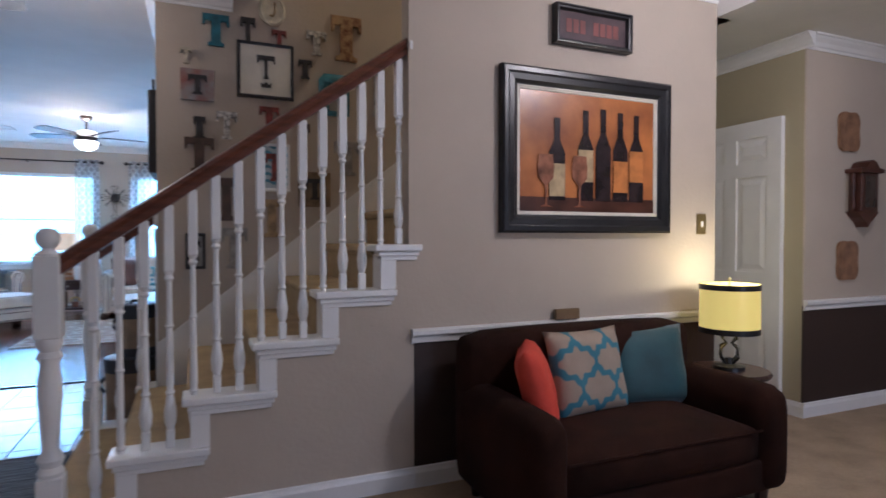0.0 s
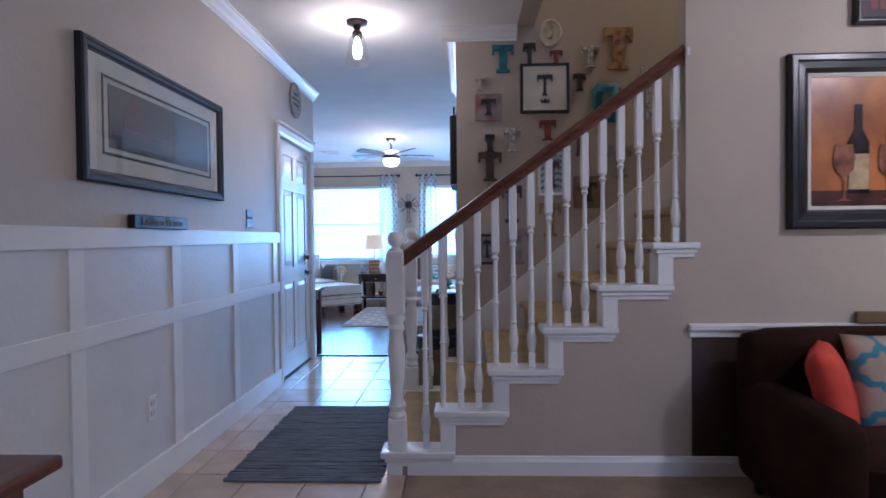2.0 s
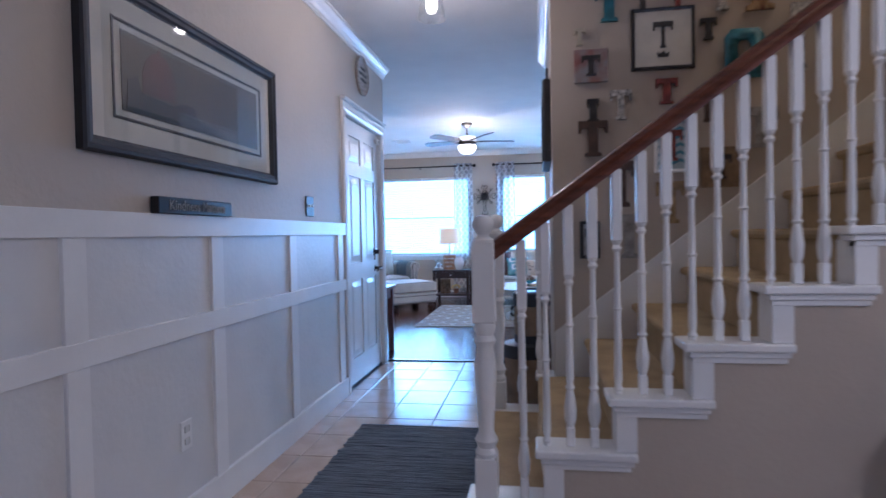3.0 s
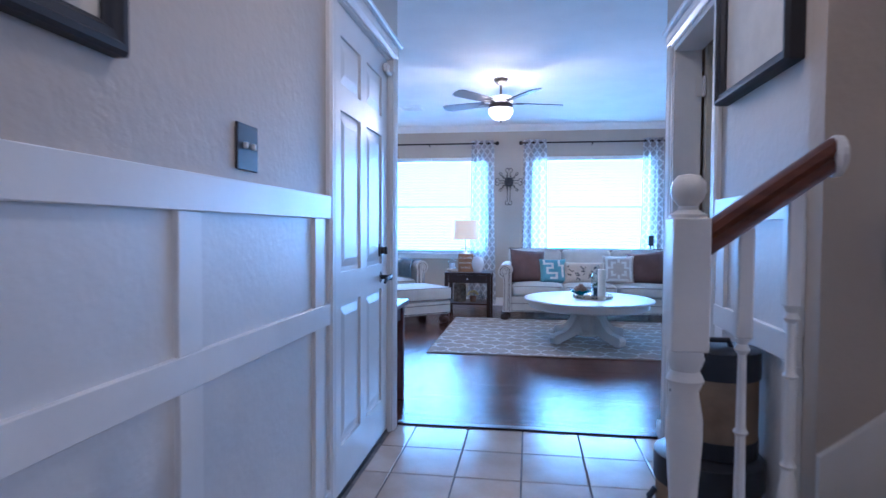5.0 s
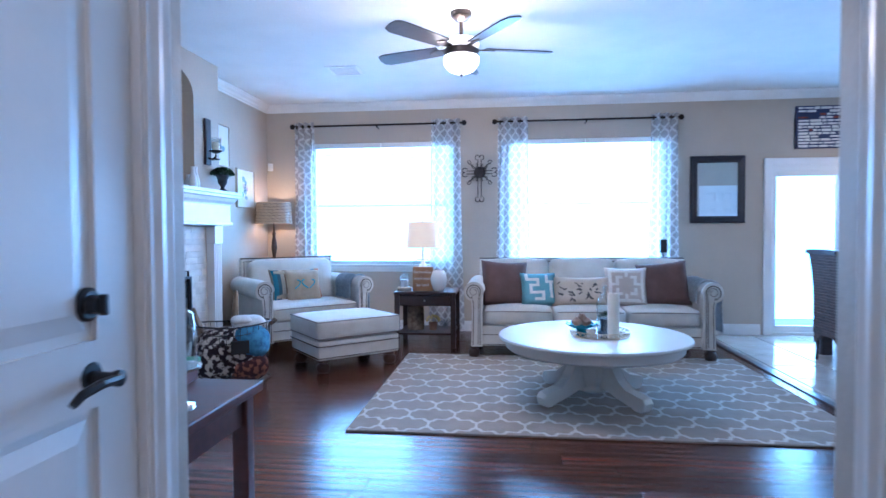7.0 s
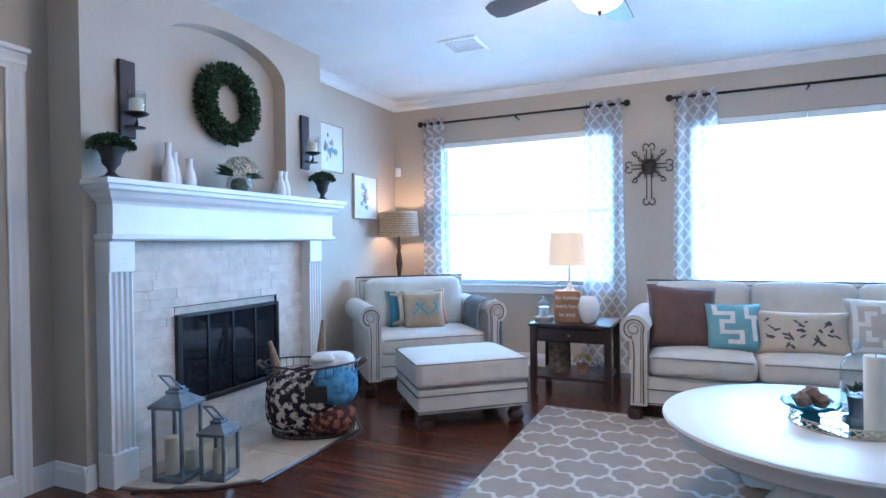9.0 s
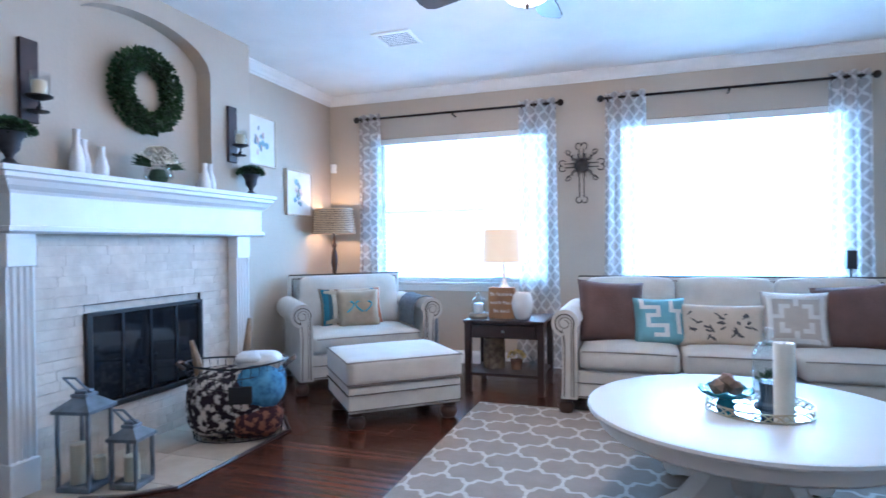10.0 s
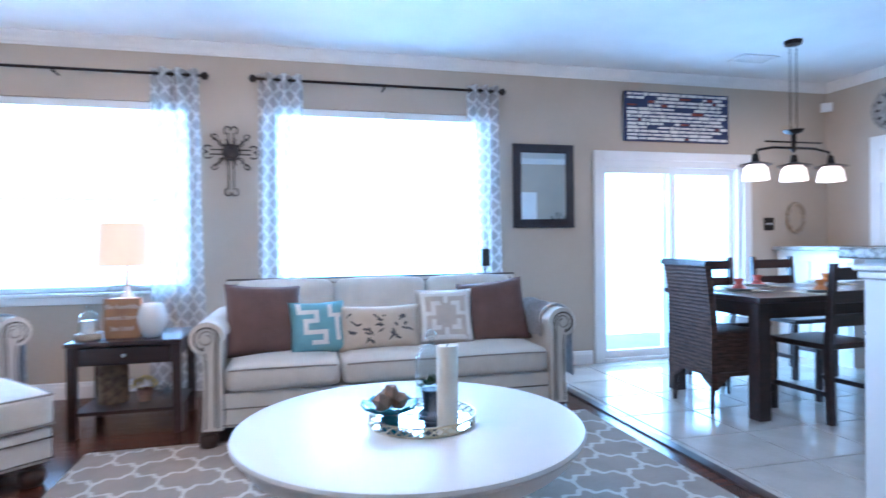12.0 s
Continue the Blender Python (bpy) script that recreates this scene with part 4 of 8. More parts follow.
# ceiling lamp in the hall
e = thing("ceiling_lamp", pose(-0.868, 3.80, H), "semi-flush bronze ceiling lamp with a clear glass bell and bare bulb", "ceiling lamp")
bm = B()
lathe(bm, [(0.0, 0.0), (0.075, 0.0), (0.07, -0.02), (0.03, -0.03), (0.02, -0.06), (0.034, -0.075), (0.034, -0.11), (0.0, -0.11)], 24)
part("canopy", bm, BRONZE, e, smooth=True, auto=40)
bm = B()
lathe(bm, [(0.04, -0.10), (0.052, -0.13), (0.062, -0.20), (0.078, -0.28), (0.082, -0.285), (0.066, -0.20), (0.056, -0.13), (0.044, -0.10)], 24, close=False)
gl = part("glass_bell", bm, GLASS, e, "clear glass", smooth=True)
gl.visible_shadow = False
bm = B()
lathe(bm, [(0.012, -0.11), (0.016, -0.13), (0.030, -0.18), (0.032, -0.21), (0.022, -0.245), (0.0, -0.255)], 16)
bulb = part("bulb", bm, glow("warm_bulb", (1.0, 0.78, 0.5), 14), e, "glowing bulb", smooth=True)
bulb.visible_shadow = False

# woven hall rug
RAG = material("blue_grey_woven_rag_rug", (0.20, 0.22, 0.25), 0.95, 0.2, 30, 0.9, 180, stretch=(0.25, 5, 1), dark=(0.045, 0.055, 0.075), fine=0.1)
e = thing("hall_rug", pose(0, 0, 0), "blue-grey striped rag rug on the hall tiles", "rug")
bm = B()
n = 60
for i in range(n):
    y0 = 2.63 + (3.88 - 2.63) * i / n
    y1 = 2.63 + (3.88 - 2.63) * (i + 1) / n
    x0, x1 = -1.355 + random.uniform(-0.008, 0.008), -0.575 + random.uniform(-0.008, 0.008)
    box(bm, x0, y0 + 0.001, 0.001, x1, y1 - 0.001, 0.009 + random.uniform(0, 0.004), 0.003)
part("weave", bm, RAG, e)

# east hall wall picture and stacked hat boxes
e = thing("framed_picture", pose(-0.201, 4.40, 1.83, 0, 0, -90), "deep black shadow-box frame with a pale print", "framed picture")
bm = B()
frame_bars(bm, 0.60, 0.50, 0.045, 0.05)
part("frame", bm, MATTEBLACK, e)
bm = B()
tube(bm, [(0.27, -0.02, 0.245), (0.27, -0.02, 0.32)], 0.007, 6)
part("hanging_peg", bm, BLACK, e)
bm = B()
box(bm, -0.262, -0.02, -0.212, 0.262, -0.01, 0.212)
part("print", bm, PAPER, e)
BAND = material("black_leather_band", (0.016, 0.017, 0.022), 0.45, 0.1, 12)
CANVAS = material("tan_canvas_box", (0.26, 0.17, 0.10), 0.75, 0.1, 9)
for i, (z, r, h) in enumerate(((0.0, 0.150, 0.44), (0.445, 0.115, 0.32))):
    e = thing("hat_box", pose(-0.365 + 0.03 * i, 4.30 + 0.02 * i, z), "large round tan storage box with black bands" if i == 0 else "smaller round tan box stacked on a larger one", "storage box", "stacked storage boxes")
    bm = B()
    lathe(bm, [(r * 0.97, 0.0), (r, 0.01), (r, h - 0.02), (r * 0.98, h - 0.02)], 28)
    part("drum", bm, CANVAS, e, smooth=True, auto=40)
    bm = B()
    lathe(bm, [(0.0, h - 0.02), (r * 1.03, h - 0.085), (r * 1.05, h - 0.085), (r * 1.05, h - 0.004), (r * 1.0, h), (0.0, h)], 28)
    part("lid", bm, BAND, e, smooth=True, auto=40)
    bm = B()
    lathe(bm, [(r * 1.0, 0.0), (r * 1.02, 0.0), (r * 1.02, 0.05), (r * 1.0, 0.05)], 28, close=False)
    part("band", bm, BAND, e)
    bm = B()
    tube(bm, [(-r * 1.02, 0, h * 0.72), (-r * 1.14, 0, h * 0.66), (-r * 1.16, 0, h * 0.56), (-r * 1.03, 0, h * 0.5)], 0.010, 8)
    part("handle", bm, BAND, e)
    if i == 1:
        bm = B()
        tube(bm, [(-0.04, 0, h - 0.01), (-0.03, 0, h + 0.02), (0.03, 0, h + 0.02), (0.04, 0, h - 0.01)], 0.009, 8)
        part("lid_handle", bm, BAND, e)

# console table in the front of the hall
RED = material("red_brown_table_wood", (0.17, 0.06, 0.03), 0.35, 0.1, 6, stretch=(6, 0.6, 6), dark=(0.09, 0.03, 0.017), coat=0.2)
e = thing("console_table", pose(-1.32, 0.42, 0.0), "red-brown wooden console table against the hall wainscot", "table")
bm = B()
box(bm, -0.32, -0.6, 0.72, 0.33, 0.6, 0.75, 0.008, 2)
part("tabletop", bm, RED, e)
bm = B()
box(bm, -0.28, -0.55, 0.60, 0.28, 0.55, 0.72)
part("apron", bm, RED, e)
for sx in (-0.26, 0.26):
    for sy in (-0.53, 0.53):
        bm = B()
        box(bm, sx - 0.025, sy - 0.025, 0, sx + 0.025, sy + 0.025, 0.62, 0.004)
        part("leg", bm, RED, e)

# ---- front room things ----
SUEDE = material("dark_brown_suede", (0.026, 0.0095, 0.0055), 0.95, 0.1, 5, 0.4, 220, dark=(0.013, 0.005, 0.003))
SUEDE.node_tree.nodes["Principled BSDF"].inputs["Specular IOR Level"].default_value = 0.15
e = thing("loveseat", pose(1.75, 2.66, 0.004), "dark brown suede loveseat with rounded arms and a single cushion", "loveseat")
bm = B()
rbox(bm, (0, -0.13, 0.44), (1.30, 0.20, 0.62), 0.075, 6, (0, 0.015, 0.015))
part("backrest", bm, SUEDE, e, smooth=True)
for sx in (-1, 1):
    bm = B()
    rbox(bm, (sx * 0.575, -0.42, 0.30), (0.17, 0.72, 0.46), 0.075, 6, (0.008, 0.01, 0.012))
    part("armrest", bm, SUEDE, e, smooth=True)
bm = B()
rbox(bm, (0, -0.44, 0.285), (1.02, 0.62, 0.17), 0.05, 6, (0, 0.012, 0.022))
part("seat_cushion", bm, SUEDE, e, smooth=True)
bm = B()
rbox(bm, (0, -0.42, 0.15), (1.16, 0.66, 0.15), 0.02, 4)
part("seat_frame", bm, SUEDE, e, smooth=True)
bm = B()
tube(bm, [(-0.50, -0.752, 0.35), (0.50, -0.752, 0.35)], 0.006, 6)
part("piping", bm, SUEDE, e)
for sx in (-0.56, 0.56):
    for sy in (-0.70, -0.12):
        bm = B()
        lathe(bm, [(0.022, 0.0), (0.032, 0.085), (0.0, 0.085)], 12, pose(sx, sy, 0))
        part("foot", bm, ESPRESSO, e)


def scatter(x, y, z, w, h, d, tilt, yaw, mat, label, group, spin=0, smooth=True):
    e = thing("throw_pillow", pose(x, y, z, tilt, 0, yaw), label, "pillow", group)
    bm = B()
    pillow(bm, w, h, d, 14, pose(0, 0, h * 0.47, 0, spin, 0))
    part("cover", bm, mat, e, smooth=smooth)
    return e


scatter(1.40, 2.27, 0.375, 0.43, 0.38, 0.14, -16, 58, material("orange_red_pillow_fabric", (0.62, 0.06, 0.028), 0.8, 0.06, 9, 0.4, 200), "orange-red square throw pillow on the loveseat", "loveseat pillows")
tr = material("taupe_lattice_pillow_fabric", (1, 1, 1), 0.85, 0.03, 9, 0.3, 260)
trellis(tr, (0.36, 0.28, 0.21), (0.05, 0.19, 0.25), 0.20, 0.24, 0.10, "XZ", 0.10)
scatter(1.70, 2.34, 0.37, 0.45, 0.41, 0.14, -15, 6, tr, "taupe throw pillow with a blue lattice pattern", "loveseat pillows")
scatter(2.08, 2.37, 0.37, 0.44, 0.40, 0.14, -17, -10, material("dark_teal_velvet", (0.014, 0.065, 0.075), 0.6, 0.1, 7, 0.3, 160, sheen=0.3), "dark teal velvet throw pillow on the loveseat", "loveseat pillows")

# wine picture
e = thing("framed_painting", pose(1.95, 2.728, 1.63), "large black-framed painting of wine bottles and glasses", "framed picture")
bm = B()
frame_bars(bm, 1.09, 0.84, 0.095, 0.045)
part("frame", bm, BLACK, e)
bm = B()
frame_bars(bm, 0.91, 0.66, 0.026, 0.024)
part("liner", bm, PAPER, e, "pale linen liner")
bm = B()
box(bm, -0.44, -0.014, -0.315, 0.44, -0.004, 0.315)
ORANGE = material("orange_brown_canvas", (0.50, 0.18, 0.045), 0.3, 0.15, 3.2, 0.1, 90, dark=(0.16, 0.045, 0.015), coat=0.6)
part("canvas", bm, ORANGE, e)
bm = B()
box(bm, -0.44, -0.0165, -0.315, 0.44, -0.0145, -0.235)
part("painted_shelf", bm, material("painted_dark_shelf", (0.07, 0.025, 0.015), 0.3, 0.2, 6), e)
BOT = material("painted_bottle", (0.025, 0.016, 0.018), 0.25, 0.2, 12)
LAB = material("painted_label", (0.48, 0.36, 0.20), 0.3, 0.1, 18)
LABO = material("painted_orange_label", (0.50, 0.19, 0.05), 0.3, 0.1, 18)


def flat(bm, outline, y, m):
    prism(bm, [(p[0] + m[0], p[1] + m[1]) for p in outline], y - 0.001, y, "y")


for x, s, lab, lz in ((-0.21, 0.82, LAB, -0.11), (-0.03, 0.92, LAB, -0.03), (0.085, 0.95, BOT, -0.05), (0.20, 0.93, LABO, -0.08), (0.31, 0.92, LABO, -0.02)):
    bm = B()
    flat(bm, [(-0.05, 0), (0.05, 0), (0.05, 0.30 * s), (0.018, 0.38 * s), (0.018, 0.52 * s), (-0.018, 0.52 * s), (-0.018, 0.38 * s), (-0.05, 0.30 * s)], -0.017, (x, -0.25))
    part("painted_bottle", bm, BOT, e)
    bm = B()
    box(bm, x - 0.048, -0.0195, lz - 0.12, x + 0.048, -0.0183, lz + 0.05)
    part("painted_label", bm, lab, e)
for x in (-0.28, -0.07):
    bm = B()
    flat(bm, [(-0.04, 0), (0.04, 0), (0.006, 0.012), (0.006, 0.11), (0.045, 0.15), (0.05, 0.21), (0.04, 0.27), (-0.04, 0.27), (-0.05, 0.21), (-0.045, 0.15), (-0.006, 0.11), (-0.006, 0.012)], -0.0205, (x, -0.285))
    part("painted_glass", bm, material("painted_wine_glass", (0.28, 0.12, 0.07), 0.25, 0.2, 14), e)

e = thing("wall_sign", pose(1.962, 2.728, 2.292), "dark framed sign with faint red lettering above the painting", "sign")
bm = B()
frame_bars(bm, 0.49, 0.205, 0.03, 0.05)
part("frame", bm, BLACK, e)
bm = B()
box(bm, -0.225, -0.02, -0.08, 0.225, -0.004, 0.08)
part("panel", bm, material("dark_plum_panel", (0.06, 0.03, 0.035), 0.6, 0.15, 12), e)
SIGNRED = material("dull_red_lettering", (0.19, 0.05, 0.04), 0.6, 0.1, 12)
for i in range(8):
    if i != 3:
        bm = B()
        box(bm, -0.17 + i * 0.043, -0.022, -0.035, -0.137 + i * 0.043, -0.0195, 0.035)
        part("letter", bm, SIGNRED, e)

e = thing("light_switch", pose(2.765, 2.728, 1.265), "brass switch plate on the beige wall", "light switch")
bm = B()
box(bm, -0.037, -0.006, -0.06, 0.037, 0, 0.06, 0.003)
part("plate", bm, material("brass_plate", (0.50, 0.38, 0.16), 0.35, 0.05, 12, metal=0.9), e)
bm = B()
box(bm, -0.008, -0.012, -0.016, 0.008, -0.005, 0.016, 0.002)
part("toggle", bm, WHITE, e)
e = thing("block_sign", pose(1.80, 2.705, 0.757), "small wooden block sign on the chair rail", "sign")
bm = B()
box(bm, -0.075, -0.012, 0, 0.075, 0.012, 0.055, 0.003)
part("block", bm, material("brown_block_wood", (0.20, 0.12, 0.05), 0.6, 0.1, 9), e)

# side lamp on a small dark table
e = thing("side_table", pose(2.667, 2.44, 0.004), "small dark round side table behind the loveseat arm", "table")
bm = B()
lathe(bm, [(0.0, 0.44), (0.20, 0.44), (0.21, 0.455), (0.20, 0.47), (0.0, 0.47)], 28)
part("tabletop", bm, ESPRESSO, e)
bm = B()
lathe(bm, [(0.16, 0.0), (0.16, 0.02), (0.04, 0.05), (0.03, 0.4), (0.06, 0.44)], 20)
part("pedestal", bm, ESPRESSO, e, smooth=True, auto=40)
e = thing("table_lamp", pose(2.667, 2.44, 0.474), "lamp with a yellow drum shade, black bands and scrolled base", "table lamp")
bm = B()
lathe(bm, [(0.08, 0.0), (0.08, 0.02), (0.03, 0.03), (0.02, 0.06)], 20)
part("foot", bm, BLACK, e)
for a in range(4):
    bm = B()
    q = Matrix.Rotation(a * math.pi / 2, 4, 'Z')
    tube(bm, [q @ Vector(v) for v in ((0.02, 0, 0.03), (0.06, 0, 0.07), (0.055, 0, 0.12), (0.02, 0, 0.14), (0.05, 0, 0.17), (0.03, 0, 0.205))], 0.008, 6)
    part("scroll", bm, BLACK, e, smooth=True)
bm = B()
lathe(bm, [(0.152, 0.0), (0.150, 0.262), (0.147, 0.262), (0.149, 0.0)], 36, pose(0, 0, 0.198), close=False)
SHADE = glow("yellow_linen_shade", (1.0, 0.72, 0.16), 0.6, (0.55, 0.42, 0.10))
part("shade", bm, SHADE, e, "lit yellow linen shade", smooth=True, auto=40)
for z in (0.198, 0.432):
    bm = B()
    lathe(bm, [(0.1535, 0.0), (0.1535, 0.03), (0.1525, 0.03), (0.1525, 0.0)], 36, pose(0, 0, z), close=False)
    part("shade_band", bm, BLACK, e)
bm = B()
lathe(bm, [(0.0, 0.44), (0.006, 0.44), (0.004, 0.48), (0.009, 0.49), (0.0, 0.50)], 10)
part("finial", bm, NICKEL, e)

# wall clock with two plaques
CLOCKW = material("dark_red_clock_wood", (0.07, 0.022, 0.014), 0.4, 0.1, 9, dark=(0.035, 0.012, 0.008))
PLW = material("burl_plaque_wood", (0.28, 0.15, 0.08), 0.6, 0.15, 14, dark=(0.14, 0.07, 0.035))
e = thing("wall_clock", pose(4.18, 2.717, 1.48) @ Matrix.Diagonal((0.8, 0.9, 1.0, 1)), "dark carved wooden pendulum wall clock", "clock")
bm = B()
box(bm, -0.11, -0.10, -0.12, 0.11, 0, 0.14, 0.006)
part("case", bm, CLOCKW, e)
bm = B()
prism(bm, [(-0.15, 0.14), (0.15, 0.14), (0.16, 0.165), (0.08, 0.175), (0.05, 0.21), (0.0, 0.225), (-0.05, 0.21), (-0.08, 0.175), (-0.16, 0.165)], -0.12, 0, "y")
part("crest", bm, CLOCKW, e)
bm = B()
prism(bm, [(-0.14, -0.12), (0.14, -0.12), (0.09, -0.16), (0.03, -0.19), (0.0, -0.225), (-0.03, -0.19), (-0.09, -0.16)], -0.09, 0, "y")
part("bracket", bm, CLOCKW, e)
bm = B()
box(bm, -0.07, -0.104, -0.09, 0.07, -0.099, 0.12)
part("clock_door", bm, material("clock_door_glass", (0.05, 0.035, 0.028), 0.15, 0.1, 8), e)
for sx in (-0.135, 0.135):
    bm = B()
    lathe(bm, [(0.012, -0.12), (0.018, -0.08), (0.012, -0.02), (0.018, 0.05), (0.012, 0.10), (0.016, 0.14)], 10, pose(sx, -0.05, 0))
    part("column", bm, CLOCKW, e, smooth=True)
for z in (1.90, 1.03):
    e = thing("wall_plaque", pose(4.08, 2.717, z), "scalloped brown wooden wall plaque", "plaque", "plaques beside the clock")
    bm = B()
    prism(bm, [(0.115 * math.cos(a) * (1 - 0.13 * math.cos(4 * a)), 0.115 * math.sin(a) * (1.25 - 0.14 * math.cos(4 * a))) for a in [2 * math.pi * i / 32 for i in range(32)]], -0.018, 0, "y")
    part("board", bm, PLW, e)
    bm = B()
    box(bm, -0.06, -0.021, -0.06, 0.06, -0.0185, 0.06, 0.002)
    part("relief", bm, PLW, e)
# ceiling lamp whose light shows on the painting
e = thing("ceiling_lamp", pose(2.45, 1.25, H), "round frosted flush ceiling lamp in the front room", "ceiling lamp")
bm = B()
lathe(bm, [(0.0, -0.03), (0.15, -0.03), (0.16, -0.02), (0.16, 0.0), (0.0, 0.0)], 28)
part("base", bm, BRONZE, e)
bm = B()
lathe(bm, [(0.15, -0.03), (0.145, -0.06), (0.11, -0.10), (0.05, -0.125), (0.0, -0.13)], 28)
fg = part("glass_bowl", bm, glow("lit_front_room_glass", (1.0, 0.86, 0.68), 4.0), e, "lit frosted glass", smooth=True)
fg.visible_shadow = False

# ---- windows, blinds and curtains ----
BACK = bpy.data.materials.new("bright_hazy_sky")
BACK.use_nodes = True
nb = BACK.node_tree.nodes
em = nb.new("ShaderNodeEmission")
em.inputs["Color"].default_value, em.inputs["Strength"].default_value = (0.32, 0.70, 1.0, 1), 5.5
BACK.node_tree.links.new(em.outputs[0], nb["Material Output"].inputs["Surface"])
bm = B()
box(bm, -9, 13.0, -0.1, 9, 13.05, 5.0)
structure("backdrop", bm, BACK, "bright overexposed daylight beyond the windows", "backdrop")

SLAT = material("white_blind_slat", (0.85, 0.86, 0.86), 0.5, 0.01, 9)


def window(name, x0, x1, z0, z1, label):
    e = thing(name, pose(0, 0, 0), label, "window", kind="structure")
    bm = B()
    d0, d1 = 11.16, 11.20
    for r in ((x0, d0, z0, x0 + 0.04, d1, z1), (x1 - 0.04, d0, z0, x1, d1, z1), (x0 + 0.04, d0, z1 - 0.04, x1 - 0.04, d1, z1), (x0 + 0.04, d0, z0, x1 - 0.04, d1, z0 + 0.04)):
        box(bm, *r, 0.003)
    part("window_frame", bm, WHITE, e)
    bm = B()
    zm = (z0 + z1) / 2 - 0.02
    box(bm, x0 + 0.04, d0 - 0.002, zm - 0.013, x1 - 0.04, d1 - 0.004, zm + 0.013, 0.003)
    part("meeting_rail", bm, WHITE, e)
    bm = B()
    box(bm, x0 + 0.03, 11.178, z0 + 0.03, x1 - 0.03, 11.182, z1 - 0.03)
    p = part("pane", bm, GLASS, e)
    p.visible_shadow = False
    bm = B()
    box(bm, x0 - 0.05, 11.02, z0 - 0.03, x1 + 0.05, 11.16, z0, 0.006)
    box(bm, x0 - 0.03, 11.045, z0 - 0.085, x1 + 0.03, 11.06, z0 - 0.03, 0.004)
    part("window_sill", bm, WHITE, e)
    b = thing("window_blind", pose(0, 0, 0), "raised-look white slatted blind, slats open", "blind", "living room blinds")
    bm = B()
    xm = (x0 + x1) / 2
    for a, c in ((x0 + 0.005, xm - 0.004), (xm + 0.004, x1 - 0.005)):
        box(bm, a, 11.075, z1 - 0.06, c, 11.135, z1 - 0.002, 0.004)
    part("headrail", bm, WHITE, b)
    me = None
    z = z1 - 0.09
    while z > z0 + 0.05:
        if me is None:
            bm = B()
            box(bm, x0 + 0.01, -0.021, -0.001, x1 - 0.01, 0.021, 0.001)
            s = part("slat", bm, SLAT, b)
            me = s.data
        else:
            s = new("slat", me)
            s.parent = b
        s.matrix_local = pose(0, 11.105, z, 9, 0, 0)
        z -= 0.044
    for xx in (x0 + 0.18, xm - 0.2, xm + 0.2, x1 - 0.18):
        bm = B()
        tube(bm, [(xx, 11.105, z0 + 0.03), (xx, 11.105, z1 - 0.05)], 0.0012, 4)
        part("cord", bm, WHITE, b)


window("window_1", -3.22, -1.53, 0.775, 2.205, "white double-hung window, overexposed daylight behind")
window("window_2", -0.88, 0.84, 0.775, 2.205, "white double-hung window behind the sofa")

SHEER = material("grey_trellis_curtain_cloth", (1, 1, 1), 0.9, 0.03, 9, 0.3, 300)
trellis(SHEER, (0.68, 0.655, 0.65), (0.86, 0.85, 0.84), 0.085, 0.130, 0.115, "XZ", 0.03)
nt = SHEER.node_tree
trl = nt.nodes.new("ShaderNodeBsdfTranslucent")
mxs = nt.nodes.new("ShaderNodeMixShader")
mxs.inputs[0].default_value = 0.55
col = [x for x in nt.links if x.to_socket.name == "Base Color"][0].from_socket
nt.links.new(col, trl.inputs["Color"])
nt.links.new(nt.nodes["Principled BSDF"].outputs[0], mxs.inputs[1])
nt.links.new(trl.outputs[0], mxs.inputs[2])
trn = nt.nodes.new("ShaderNodeBsdfTransparent")
mx2 = nt.nodes.new("ShaderNodeMixShader")
# the woven ground lets more light through than the pale lattice
gauze = nt.nodes.new("ShaderNodeMapRange")
gauze.inputs["To Min"].default_value, gauze.inputs["To Max"].default_value = 0.44, 0.30
nt.links.new([q for q in nt.nodes if q.bl_idname == "ShaderNodeMapRange"][-2].outputs["Result"], gauze.inputs["Value"])
nt.links.new(gauze.outputs["Result"], mx2.inputs[0])
nt.links.new(mxs.outputs[0], mx2.inputs[1])
nt.links.new(trn.outputs[0], mx2.inputs[2])
nt.links.new(mx2.outputs[0], nt.nodes["Material Output"].inputs["Surface"])
RODZ, RODY = 2.39, 10.955


def curtain(x0, x1, waves, label, z0=0.03):
    e = thing("curtain", pose(0, 0, 0), label, "curtain", "grey trellis curtains")
    bm = B()
    nx, nz = waves * 10, 26
    top = RODZ + 0.045
    g = []
    for i in range(nx + 1):
        col = []
        for j in range(nz + 1):
            t = j / nz
            u = i / nx
            a = 2 * math.pi * waves * u
            amp = 0.034 * (1 - 0.25 * t) * (1 + 0.3 * math.sin(3.1 * u + 2 * t))
            x = x0 + (x1 - x0) * u + 0.012 * math.sin(a * 0.5 + 5 * t) * t + (u - 0.5) * 0.06 * t
            col.append(bm.verts.new((x, RODY + amp * math.sin(a + 0.5 * t), top + (z0 - top) * t)))
        g.append(col)
    for i in range(nx):
        for j in range(nz):
            bm.faces.new((g[i][j], g[i + 1][j], g[i + 1][j + 1], g[i][j + 1]))
    bmesh.ops.solidify(bm, geom=bm.faces[:], thickness=0.0015)
    part("cloth", bm, SHEER, e, smooth=True)
    for k in range(2 * waves):
        x = x0 + (x1 - x0) * (k + 0.5) / (2 * waves)
        bm = B()
        tube(bm, [(x, RODY + 0.021 * math.cos(t), RODZ + 0.021 * math.sin(t)) for t in [2 * math.pi * q / 12 for q in range(12)]], 0.004, 6, True)
        part("grommet", bm, BRONZE, e)


